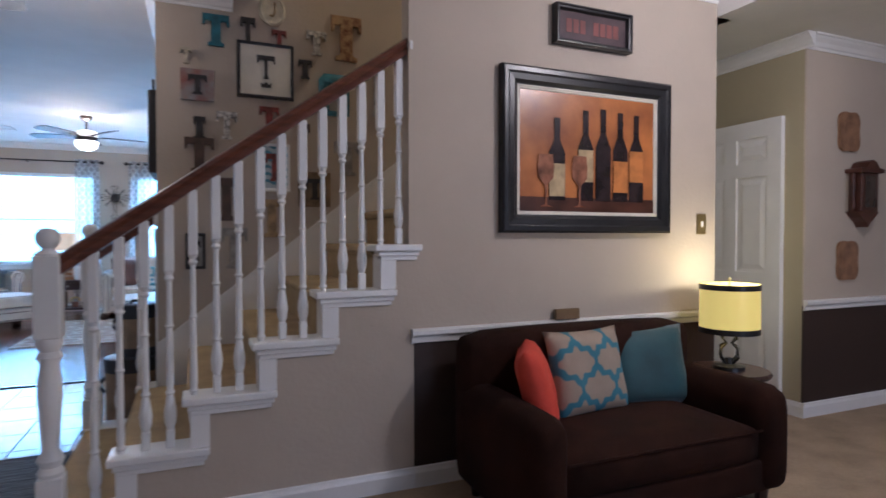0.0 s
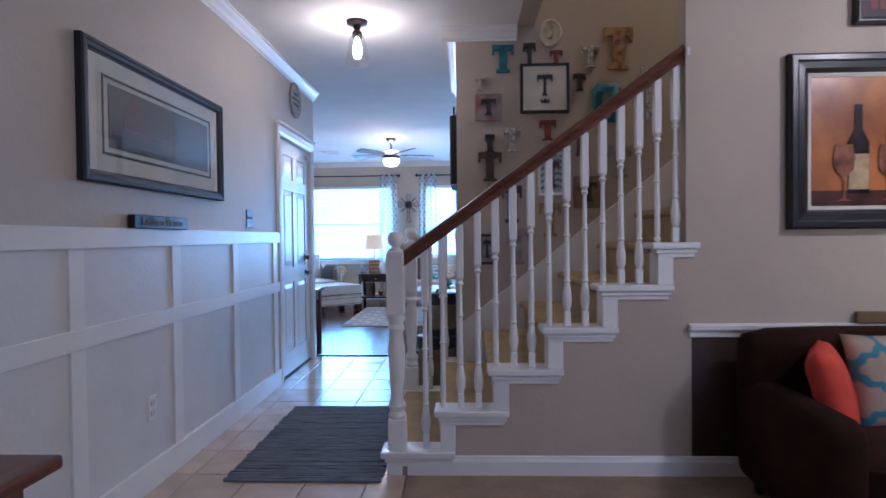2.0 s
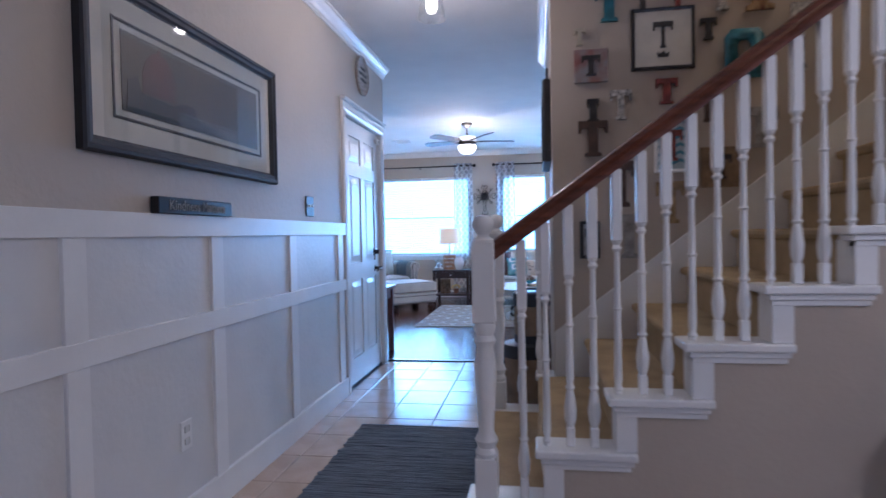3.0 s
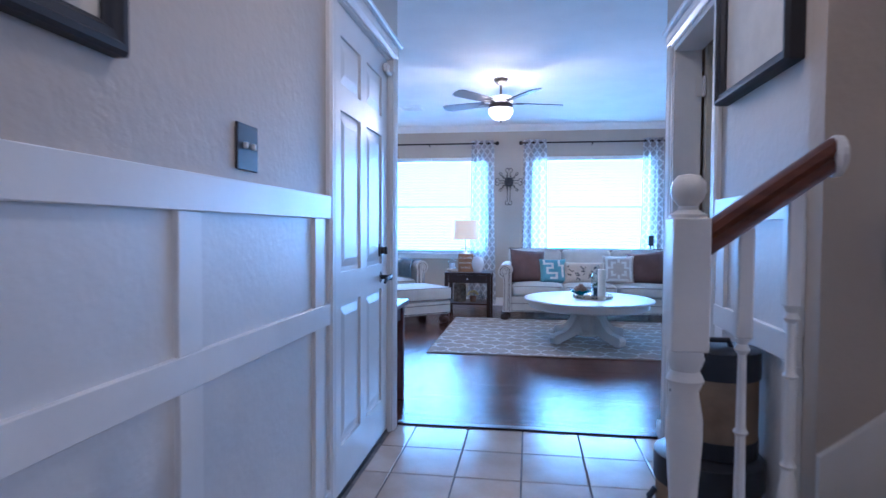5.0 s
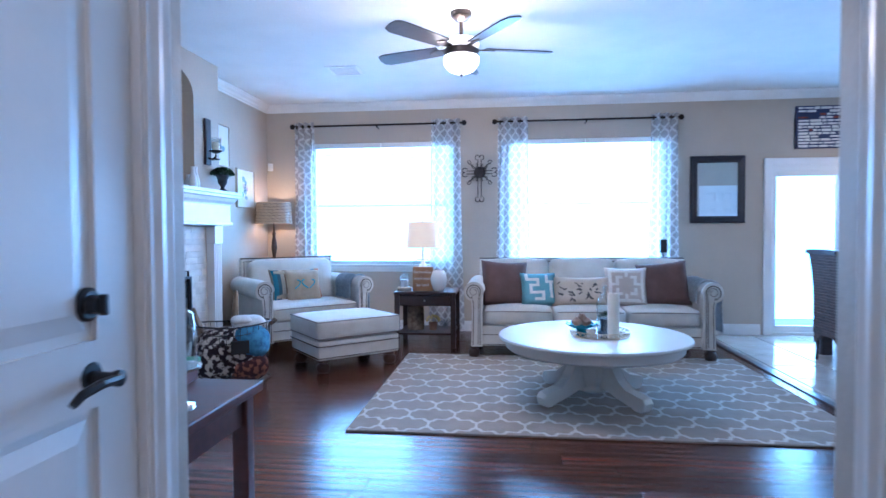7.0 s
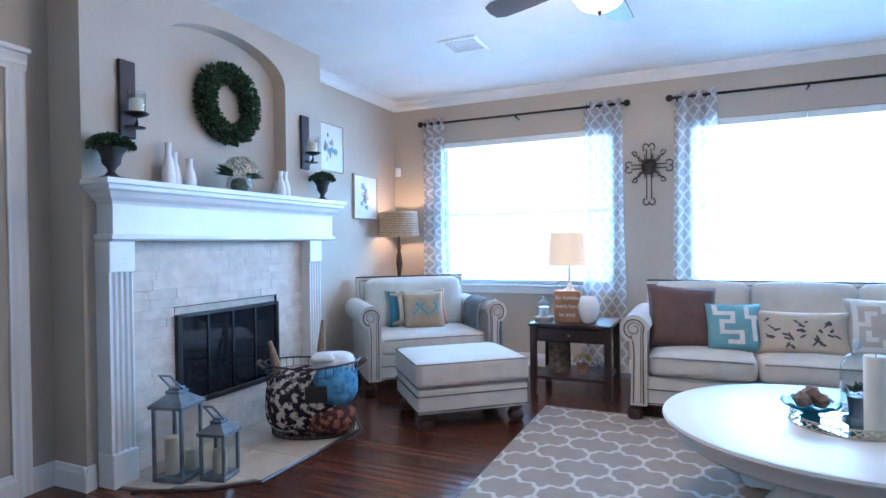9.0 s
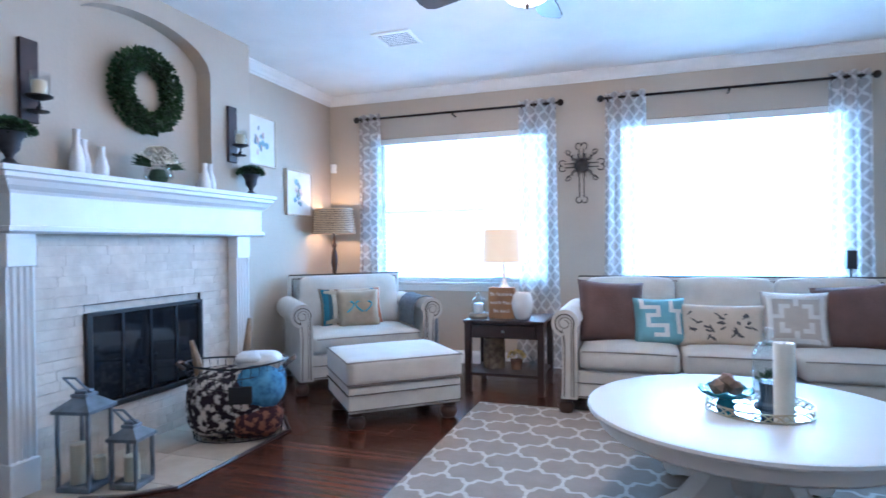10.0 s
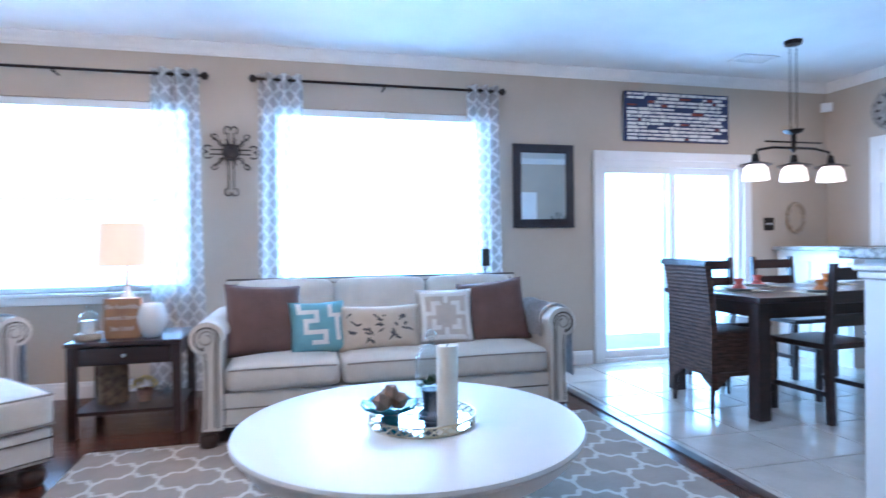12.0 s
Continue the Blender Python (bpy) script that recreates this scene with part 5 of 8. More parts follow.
curtain(-3.37, -3.14, 3, "grey trellis sheer curtain panel, gathered")
curtain(-1.76, -1.43, 3, "grey trellis sheer curtain panel reaching behind the end table")
curtain(-1.00, -0.67, 3, "grey trellis sheer curtain panel beside the iron cross")
curtain(0.67, 0.95, 3, "grey trellis sheer curtain panel behind the sofa end")
for x0, x1 in ((-3.40, -1.385), (-1.04, 0.985)):
    e = thing("curtain_rod", pose(0, 0, 0), "dark bronze curtain rod with ball finials", "curtain rod", "curtain rods")
    bm = B()
    tube(bm, [(x0, RODY, RODZ), (x1, RODY, RODZ)], 0.011, 10)
    part("rod", bm, BRONZE, e, smooth=True)
    for x in (x0, x1):
        bm = B()
        bmesh.ops.create_uvsphere(bm, u_segments=14, v_segments=10, radius=0.030, matrix=pose(x, RODY, RODZ))
        part("finial", bm, BRONZE, e, smooth=True)
    for x in (x0 + 0.06, (x0 + x1) / 2, x1 - 0.06):
        bm = B()
        box(bm, x - 0.008, RODY - 0.012, RODZ - 0.03, x + 0.008, RODY + 0.012, RODZ - 0.008, 0.002)
        box(bm, x - 0.006, RODY, RODZ - 0.03, x + 0.006, 11.06, RODZ - 0.018, 0.002)
        part("bracket", bm, BRONZE, e)

# sliding door to the patio
e = thing("sliding_door", pose(0, 0, 0), "white framed sliding glass patio door, closed", "sliding door", kind="structure")
bm = B()
for r in ((1.885, 11.035, 0, 1.965, 11.062, 1.935), (3.485, 11.035, 0, 3.575, 11.062, 1.935), (1.965, 11.035, 1.855, 3.485, 11.062, 1.935)):
    box(bm, *r, 0.004)
part("casing", bm, WHITE, e)
bm = B()
for r in ((1.952, 11.08, 0, 2.0, 11.22, 1.87), (3.45, 11.08, 0, 3.498, 11.22, 1.87), (2.0, 11.08, 1.80, 3.45, 11.22, 1.87), (2.0, 11.06, 0, 3.45, 11.22, 0.03)):
    box(bm, *r)
part("door_frame", bm, WHITE, e)
for a, c, y in ((1.985, 2.77, 11.10), (2.66, 3.45, 11.15)):
    bm = B()
    for r in ((a, y, 0.03, a + 0.05, y + 0.04, 1.80), (c - 0.05, y, 0.03, c, y + 0.04, 1.80), (a + 0.05, y, 0.03, c - 0.05, y + 0.04, 0.10), (a + 0.05, y, 1.74, c - 0.05, y + 0.04, 1.80)):
        box(bm, *r, 0.003)
    s = part("sash", bm, WHITE, e)
    bm = B()
    box(bm, a + 0.04, y + 0.018, 0.09, c - 0.04, y + 0.022, 1.75)
    p = part("pane", bm, GLASS, s)
    p.visible_shadow = False

# ---- fireplace ----
mantel = thing("fireplace_mantel", pose(0, 0, 0), "white painted mantel with fluted pilasters and deep moulded shelf", "mantel")
prof = [(0.0, 1.515), (0.20, 1.515), (0.20, 1.490), (0.185, 1.485), (0.183, 1.465), (0.165, 1.455), (0.150, 1.43), (0.125, 1.41), (0.118, 1.395), (0.118, 1.25), (0.135, 1.245), (0.135, 1.225), (0.118, 1.215), (0.0, 1.215)]
bm = B()
rings = []
for y, s in ((7.69, -1), (9.275, 1)):
    rings.append(([bm.verts.new((-3.52, y + s * max(0, o), z)) for o, z in prof], [bm.verts.new((-3.52 + o, y + s * max(0, o), z)) for o, z in prof]))
for i in range(len(prof)):
    j = (i + 1) % len(prof)
    bm.faces.new((rings[0][1][i], rings[1][1][i], rings[1][1][j], rings[0][1][j]))
    for a, b in rings:
        if i < len(prof) - 1:
            f = [a[i], b[i], b[j], a[j]]
            try:
                bm.faces.new(f)
            except ValueError:
                pass
bmesh.ops.remove_doubles(bm, verts=bm.verts, dist=0.0005)
part("shelf_and_frieze", bm, WHITE, mantel)
for y0, y1 in ((7.555, 7.695), (9.125, 9.265)):
    bm = B()
    box(bm, -3.52, y0, 0, -3.405, y1, 0.17, 0.004)
    part("plinth", bm, WHITE, mantel)
    bm = B()
    n = 4
    w = (y1 - y0 - 0.02) / n
    pts = [(-3.52, y0 + 0.005), (-3.42, y0 + 0.005)]
    for i in range(n):
        a = y0 + 0.012 + i * w
        pts += [(-3.42, a), (-3.432, a + w * 0.25), (-3.432, a + w * 0.6), (-3.42, a + w * 0.85)]
    pts += [(-3.42, y1 - 0.005), (-3.52, y1 - 0.005)]
    prism(bm, pts, 0.17, 1.06)
    part("fluted_shaft", bm, WHITE, mantel)
    bm = B()
    box(bm, -3.52, y0, 1.06, -3.408, y1, 1.215, 0.004)
    part("capital", bm, WHITE, mantel)

fire = thing("firebox", pose(0, 0, 0), "black metal firebox with four dark glass doors", "fireplace")
bm = B()
box(bm, -3.75, 7.98, 0.2, -3.70, 8.86, 0.86)
box(bm, -3.70, 7.98, 0.2, -3.49, 8.00, 0.86)
box(bm, -3.70, 8.84, 0.2, -3.49, 8.86, 0.86)
box(bm, -3.70, 8.00, 0.84, -3.49, 8.84, 0.86)
box(bm, -3.70, 8.00, 0.2, -3.49, 8.84, 0.24)
part("chamber", bm, material("sooty_firebrick", (0.03, 0.026, 0.024), 0.9, 0.3, 20), fire)
bm = B()
for r in ((7.995, 0.27, 8.025, 0.80), (8.815, 0.27, 8.84, 0.80), (8.025, 0.78, 8.815, 0.80), (8.025, 0.27, 8.815, 0.30)):
    box(bm, -3.495, r[0], r[1], -3.462, r[2], r[3], 0.003)
part("surround_frame", bm, BLACK, fire)
SMOKED = material("smoked_glass", (0.012, 0.014, 0.018), 0.04, 0.05, 5)
for i in range(4):
    a = 8.027 + i * 0.197
    d = part("glass_door", box(B(), -3.480, a + 0.004, 0.322, -3.476, a + 0.193, 0.779), SMOKED, fire, "dark reflective glass")
    bm = B()
    box(bm, -3.482, a, 0.302, -3.470, a + 0.006, 0.779)
    box(bm, -3.482, a + 0.191, 0.302, -3.470, a + 0.197, 0.779)
    part("door_edge", bm, material("dark_steel_edge", (0.05, 0.055, 0.06), 0.3, metal=0.8), d)
LOG = material("charred_log", (0.07, 0.05, 0.035), 0.9, 0.3, 14, 0.6, 60)
for y0, z, r in ((8.15, 0.30, 0.04), (8.22, 0.36, 0.035)):
    bm = B()
    tube(bm, [(-3.60, y0, z), (-3.58, y0 + 0.25, z + 0.01), (-3.61, y0 + 0.48, z)], r, 9)
    part("log", bm, LOG, fire)


# hearth slab outline, at floor level
HEARTH = material("pale_travertine_slab", (0.60, 0.51, 0.40), 0.45, 0.06, 7, 0.2, 40, rand=0.04, dark=(0.50, 0.40, 0.30))
hearth = tagged(new("hearth"), "pale travertine hearth tiles flush with the floor", "hearth", kind="structure")
bm = B()
prism(bm, [(-3.52, 7.56), (-3.30, 7.60), (-2.99, 7.76), (-2.82, 7.92), (-2.80, 8.80), (-2.99, 9.02), (-3.30, 9.26), (-3.52, 9.26)], -0.01, 0.006)
part("bed", bm, GROUT, hearth)
bm = B()
edge = [(-3.31, 7.575), (-2.985, 7.735), (-2.805, 7.905), (-2.785, 8.805), (-2.98, 9.04), (-3.30, 9.28)]
tube(bm, [(x, y, 0.006) for x, y in edge], 0.008, 6)
part("edge_strip", bm, ESPRESSO, hearth)
for i in range(5):
    y0, y1 = 7.58 + i * 0.335, 7.58 + (i + 1) * 0.335 - 0.004
    for x0, x1 in ((-3.50, -3.165), (-3.161, -2.83)):
        # clip to the bevelled front corners
        xf = x1
        if x1 > -3.1:
            if i == 0:
                pts = [(x0, 7.70), (-2.99, 7.775), (-2.86, y1), (x0, y1)]
            elif i == 4:
                pts = [(x0, y0), (-2.98, y0), (x0, 9.10)]
            elif i == 3:
                pts = [(x0, y0), (x1 + 0.015, y0), (x1 + 0.015, 8.79), (-2.93, y1), (x0, y1)]
            else:
                pts = [(x0, y0), (x1 + 0.015, y0), (x1 + 0.015, y1), (x0, y1)]
        else:
            pts = [(x0, y0), (x1, y0 + (0.06 if i == 0 else 0)), (x1, min(y1, 9.12) if i == 4 else y1), (x0, min(y1, 9.24))]
        bm = B()
        prism(bm, pts, 0.002, 0.010)
        part("tile", bm, HEARTH, hearth)

# ---- things on and over the mantel ----
LEAF = material("dark_green_boxwood_leaf", (0.035, 0.085, 0.025), 0.5, 0.2, 30, dark=(0.012, 0.038, 0.012))
URN = material("aged_grey_urn", (0.07, 0.065, 0.07), 0.6, 0.25, 14, dark=(0.025, 0.024, 0.028), metal=0.3)


def leaf(bm, p, d, up, l, w):
    d = d.normalized()
    s = d.cross(up)
    if s.length < 1e-3:
        s = d.cross(Vector((0.3, 1, 0.2)))
    s.normalize()
    n = s.cross(d)
    v = [bm.verts.new(q) for q in (p, p + d * l * 0.45 + s * w / 2 + n * 0.15 * w, p + d * l, p + d * l * 0.45 - s * w / 2 + n * 0.15 * w)]
    bm.faces.new(v)


rnd = random.Random(5)


def rv():
    while True:
        v = Vector((rnd.uniform(-1, 1), rnd.uniform(-1, 1), rnd.uniform(-1, 1)))
        if 0.05 < v.length < 1:
            return v.normalized()


e = thing("wreath", pose(-3.61, 8.525, 2.10), "round dark green boxwood wreath hanging in the niche", "wreath")
bm = B()
tube(bm, [(0.02, 0.185 * math.cos(a), 0.185 * math.sin(a)) for a in [2 * math.pi * i / 36 for i in range(36)]], 0.04, 8, True)
part("ring", bm, material("dark_twig_ring", (0.02, 0.03, 0.012), 0.9), e, smooth=True)
bm = B()
for i in range(3600):
    a = rnd.uniform(0, 2 * math.pi)
    o = rv()
    rad = 0.075 * (0.75 + 0.35 * rnd.random() ** 0.5)
    c = Vector((0.03, 0.195 * math.cos(a), 0.195 * math.sin(a)))
    p = c + o * rad * 0.7
    if p.x < -0.01:
        continue
    leaf(bm, p, (o + rv() * 0.6 + Vector((0.2, 0, 0))), rv(), rnd.uniform(0.022, 0.036), rnd.uniform(0.014, 0.022))
tagged(part("leaves", bm, LEAF, e), kind="stuff")

for y, s in ((7.59, 1.05), (9.315, 0.95)):
    e = thing("potted_boxwood", pose(-3.43, y, 1.515), "dark footed urn with a small domed boxwood", "plant", "mantel urns")
    bm = B()
    lathe(bm, [(0.052 * s, 0.0), (0.052 * s, 0.012), (0.03 * s, 0.02), (0.015 * s, 0.04), (0.022 * s, 0.058), (0.040 * s, 0.078), (0.045 * s, 0.115), (0.064 * s, 0.15), (0.07 * s, 0.155), (0.058 * s, 0.15), (0.0, 0.14)], 22)
    part("urn", bm, URN, e, smooth=True, auto=50)
    bm = B()
    bmesh.ops.create_icosphere(bm, subdivisions=2, radius=0.07 * s, matrix=pose(0, 0, 0.165) @ Matrix.Diagonal((1, 1, 0.6, 1)))
    part("core", bm, material("dark_foliage_core", (0.012, 0.025, 0.010), 0.9), e)
    bm = B()
    for i in range(700):
        o = rv()
        o.z = abs(o.z) * 0.8 - 0.12
        p = Vector((o.x * 0.095, o.y * 0.095, o.z * 0.075)) * s * rnd.uniform(0.75, 1.0) + Vector((0, 0, 0.165))
        leaf(bm, p, o + rv() * 0.6, rv(), 0.022, 0.014)
    tagged(part("leaves", bm, LEAF, e), kind="stuff")

PORC = material("white_porcelain", (0.78, 0.77, 0.76), 0.25, 0.02, 8)
for y, h, x in ((7.94, 0.235, -3.45), (8.005, 0.195, -3.48), (8.075, 0.165, -3.44), (8.86, 0.18, -3.45), (8.935, 0.185, -3.47), (8.90, 0.12, -3.515)):
    e = thing("bud_vase", pose(x, y, 1.515), "slender white bottle-shaped vase on the mantel", "vase", "white mantel vases")
    bm = B()
    lathe(bm, [(0.028, 0.0), (0.036, h * 0.08), (0.036, h * 0.3), (0.027, h * 0.55), (0.017, h * 0.72), (0.016, h * 0.92), (0.020, h), (0.012, h * 0.98), (0.0, h * 0.9)], 18)
    part("body", bm, PORC, e, smooth=True, auto=60)

e = thing("flower_bowl", pose(-3.43, 8.45, 1.515) @ Matrix.Scale(1.4, 4), "white hydrangea with dark leaves in a clear glass bowl", "flowers")
bm = B()
lathe(bm, [(0.0, 0.0), (0.04, 0.0), (0.055, 0.03), (0.05, 0.07), (0.052, 0.075), (0.059, 0.03), (0.043, -0.0)], 20)
v = part("bowl", bm, GLASS, e, smooth=True)
bm = B()
for i in range(130):
    o = rv()
    o.z = abs(o.z)
    p = Vector((o.x * 0.065, o.y * 0.075, 0.09 + o.z * 0.06))
    for k in range(4):
        leaf(bm, p, rv() + o, o, 0.018, 0.016)
part("petals", bm, material("cream_petal", (0.75, 0.70, 0.58), 0.7, 0.05, 12), e)
bm = B()
for i in range(26):
    a = rnd.choice((-1, 1))
    leaf(bm, Vector((0, a * 0.04, 0.07)), Vector((rnd.uniform(-0.4, 0.6), a, rnd.uniform(0, 0.7))), Vector((0, 0, 1)), 0.09, 0.035)
part("leaves", bm, LEAF, e)
bm = B()
lathe(bm, [(0.0, 0.008), (0.03, 0.008), (0.042, 0.03), (0.03, 0.06), (0.0, 0.07)], 12)
part("stems", bm, LEAF, e)

for y in (7.73, 9.20):
    e = thing("wall_sconce", pose(-3.52, y + 0.01, 1.95), "dark wooden board sconce with a candle in a glass cup", "sconce", "candle sconces")
    bm = B()
    box(bm, 0.0, -0.045, -0.20, 0.022, 0.045, 0.20, 0.003)
    part("board", bm, material("dark_plum_wood", (0.045, 0.022, 0.022), 0.6, 0.2, 9), e)
    bm = B()
    tube(bm, [(0.02, 0, -0.14), (0.06, 0, -0.155), (0.085, 0, -0.13), (0.085, 0, -0.09)], 0.009, 8)
    lathe(bm, [(0.0, -0.10), (0.02, -0.10), (0.055, -0.085), (0.058, -0.078), (0.0, -0.078)], 20, pose(0.085, 0, 0))
    lathe(bm, [(0.0, -0.16), (0.045, -0.155), (0.048, -0.15), (0.0, -0.148)], 20, pose(0.075, 0, 0))
    part("bracket", bm, BRONZE, e, smooth=True, auto=40)
    bm = B()
    lathe(bm, [(0.042, -0.078), (0.046, 0.03), (0.044, 0.03), (0.040, -0.076)], 20, pose(0.085, 0, 0), close=False)
    gp = part("glass_cup", bm, GLASS, e, smooth=True)
    gp.visible_shadow = False
    bm = B()
    lathe(bm, [(0.032, -0.078), (0.033, -0.01), (0.028, -0.006), (0.0, -0.010)], 16, pose(0.085, 0, 0))
    part("candle", bm, material("ivory_wax", (0.70, 0.62, 0.44), 0.5, 0.04, 8), e, smooth=True, auto=50)

# lanterns on the hearth
ZINC = material("weathered_zinc", (0.22, 0.25, 0.28), 0.5, 0.15, 12, dark=(0.12, 0.14, 0.16), metal=0.5)
WAX = material("ivory_wax", (0.72, 0.65, 0.48), 0.5, 0.05, 8)


def lantern(x, y, w, h, yaw, label, candles):
    e = thing("lantern", pose(x, y, 0.010, 0, 0, yaw), label, "lantern", "hearth lanterns")
    a = w / 2
    bm = B()
    box(bm, -a * 1.12, -a * 1.12, 0, a * 1.12, a * 1.12, 0.025, 0.004)
    part("base", bm, ZINC, e)
    for sx in (-1, 1):
        for sy in (-1, 1):
            bm = B()
            box(bm, sx * a - 0.008, sy * a - 0.008, 0.025, sx * a + 0.008, sy * a + 0.008, h, 0.002)
            part("post", bm, ZINC, e)
    for k in range(4):
        bm = B()
        box(bm, -a + 0.008, -a - 0.001, 0.03, a - 0.008, -a + 0.001, h, 0, m=Matrix.Rotation(k * math.pi / 2, 4, 'Z'))
        g = part("pane", bm, GLASS, e)
        g.visible_shadow = False
    bm = B()
    b = a * 1.25
    lo = [bm.verts.new(v) for v in ((-b, -b, h), (b, -b, h), (b, b, h), (-b, b, h))]
    mid = [bm.verts.new(v) for v in ((-b, -b, h + 0.015), (b, -b, h + 0.015), (b, b, h + 0.015), (-b, b, h + 0.015))]
    c = a * 0.42
    hi = [bm.verts.new(v) for v in ((-c, -c, h + w * 0.42), (c, -c, h + w * 0.42), (c, c, h + w * 0.42), (-c, c, h + w * 0.42))]
    for p, q in ((lo, mid), (mid, hi)):
        for i in range(4):
            bm.faces.new((p[i], p[(i + 1) % 4], q[(i + 1) % 4], q[i]))
    bm.faces.new(lo[::-1])
    bm.faces.new(hi)
    box(bm, -c * 1.25, -c * 1.25, h + w * 0.42, c * 1.25, c * 1.25, h + w * 0.42 + 0.016, 0.003)
    box(bm, -c * 0.9, -c * 0.9, h + w * 0.42 + 0.016, c * 0.9, c * 0.9, h + w * 0.42 + 0.030, 0.003)
    part("roof", bm, ZINC, e)
    t = h + w * 0.42 + 0.02
    bm = B()
    tube(bm, [(-c, 0, t), (-c * 0.9, -0.09, t + 0.085), (c * 0.9, -0.09, t + 0.085), (c, 0, t)], 0.006, 6)
    part("handle", bm, ZINC, e)
    for cx, cy, r, ch in candles:
        bm = B()
        lathe(bm, [(r, 0.026), (r, ch), (r * 0.8, ch + 0.004), (0.0, ch - 0.003)], 18, pose(cx, cy, 0))
        part("candle", bm, WAX, e, smooth=True, auto=50)


lantern(-3.235, 7.785, 0.155, 0.365, 12, "tall weathered zinc lantern with two pillar candles", ((-0.02, -0.02, 0.034, 0.21), (0.043, 0.04, 0.027, 0.13)))
lantern(-3.035, 7.865, 0.125, 0.225, 12, "small weathered zinc lantern with one candle", ((0, 0, 0.034, 0.14),))

# wire basket with blankets and driftwood
e = thing("wire_basket", pose(-3.02, 8.62, 0.012, 0, 0, 30), "dark wire basket filled with patterned blankets and driftwood", "basket")


def ell(a, b, z, n=36):
    return [(a * math.cos(2 * math.pi * i / n), b * math.sin(2 * math.pi * i / n), z + 0.02 * abs(math.cos(2 * math.pi * i / n)) * (z > 0.3)) for i in range(n)]


bm = B()
for i in range(8):
    t = i / 7
    tube(bm, ell(0.25 + 0.04 * t, 0.17 + 0.03 * t, 0.01 + 0.42 * t), 0.003 if i < 7 else 0.006, 5, True)
for i in range(36):
    a = 2 * math.pi * i / 36
    ca, sa = math.cos(a), math.sin(a)
    tube(bm, [(0.25 * ca, 0.17 * sa, 0.01), (0.29 * ca, 0.20 * sa, 0.43 + 0.02 * abs(ca))], 0.0022, 4)
part("wire_frame", bm, BLACK, e)
for s in (-1, 1):
    bm = B()
    tube(bm, [(s * 0.285, -0.05, 0.42), (s * 0.33, -0.04, 0.45), (s * 0.33, 0.04, 0.45), (s * 0.285, 0.05, 0.42)], 0.011, 8)
    part("rope_handle", bm, material("brown_rope", (0.16, 0.11, 0.08), 0.9, 0.2, 40), e)
PAT = material("plum_and_cream_blanket", (0.58, 0.50, 0.42), 0.95, 0.1, 26, 0.5, 200, dark=(0.022, 0.010, 0.018))
REDB = material("russet_plaid_blanket", (0.26, 0.10, 0.06), 0.95, 0.1, 26, 0.5, 200, dark=(0.05, 0.015, 0.02))
for cloth_mat in (PAT, REDB):
    ramp_node = [q for q in cloth_mat.node_tree.nodes if q.bl_idname == "ShaderNodeMapRange"][0]
    ramp_node.inputs["From Min"].default_value, ramp_node.inputs["From Max"].default_value = 0.49, 0.57
BLUEB = material("blue_patterned_blanket", (0.10, 0.30, 0.48), 0.95, 0.1, 24, 0.5, 200, dark=(0.03, 0.11, 0.22))
bm = B()
rbox(bm, (-0.03, 0, 0.205), (0.50, 0.345, 0.40), 0.15, 7, (0.01, 0.02, 0.015))
part("blanket", bm, PAT, e, "folded plum and cream patterned blanket", smooth=True)
bm = B()
rbox(bm, (0.11, -0.02, 0.115), (0.29, 0.335, 0.19), 0.08, 6, (0.01, 0.02, 0.015))
part("blanket", bm, REDB, e, "folded russet patterned blanket", smooth=True)
bm = B()
rbox(bm, (0.135, -0.01, 0.30), (0.27, 0.355, 0.25), 0.10, 6, (0.01, 0.015, 0.02))
part("blanket", bm, BLUEB, e, "folded blue patterned blanket", smooth=True)
bm = B()
rbox(bm, (0.13, 0.02, 0.43), (0.24, 0.24, 0.09), 0.042, 6, (0.01, 0.015, 0.02))
rbox(bm, (0.07, -0.03, 0.465), (0.14, 0.16, 0.05), 0.024, 5, (0.01, 0.01, 0.015))
part("blanket", bm, material("white_fleece", (0.66, 0.65, 0.63), 0.95, 0.05, 18, 0.6, 120), e, "white fleece throw", smooth=True)
DRIFT = material("driftwood", (0.34, 0.23, 0.14), 0.8, 0.2, 9, 0.5, 60, stretch=(5, 5, 0.8), dark=(0.17, 0.10, 0.06))
for p in (((-0.20, 0.02, 0.25), (-0.23, 0.03, 0.43), (-0.27, 0.05, 0.57)), ((0.02, 0.13, 0.3), (0.04, 0.15, 0.52), (0.05, 0.16, 0.68))):
    bm = B()
    tube(bm, p, [0.03, 0.028, 0.012], 7)
    part("driftwood", bm, DRIFT, e)
bm = B()
box(bm, -0.02, -0.232, 0.24, 0.11, -0.222, 0.34, 0.004)
part("tag", bm, material("black_slate_tag", (0.012, 0.012, 0.014), 0.6), e, "black chalkboard tag")

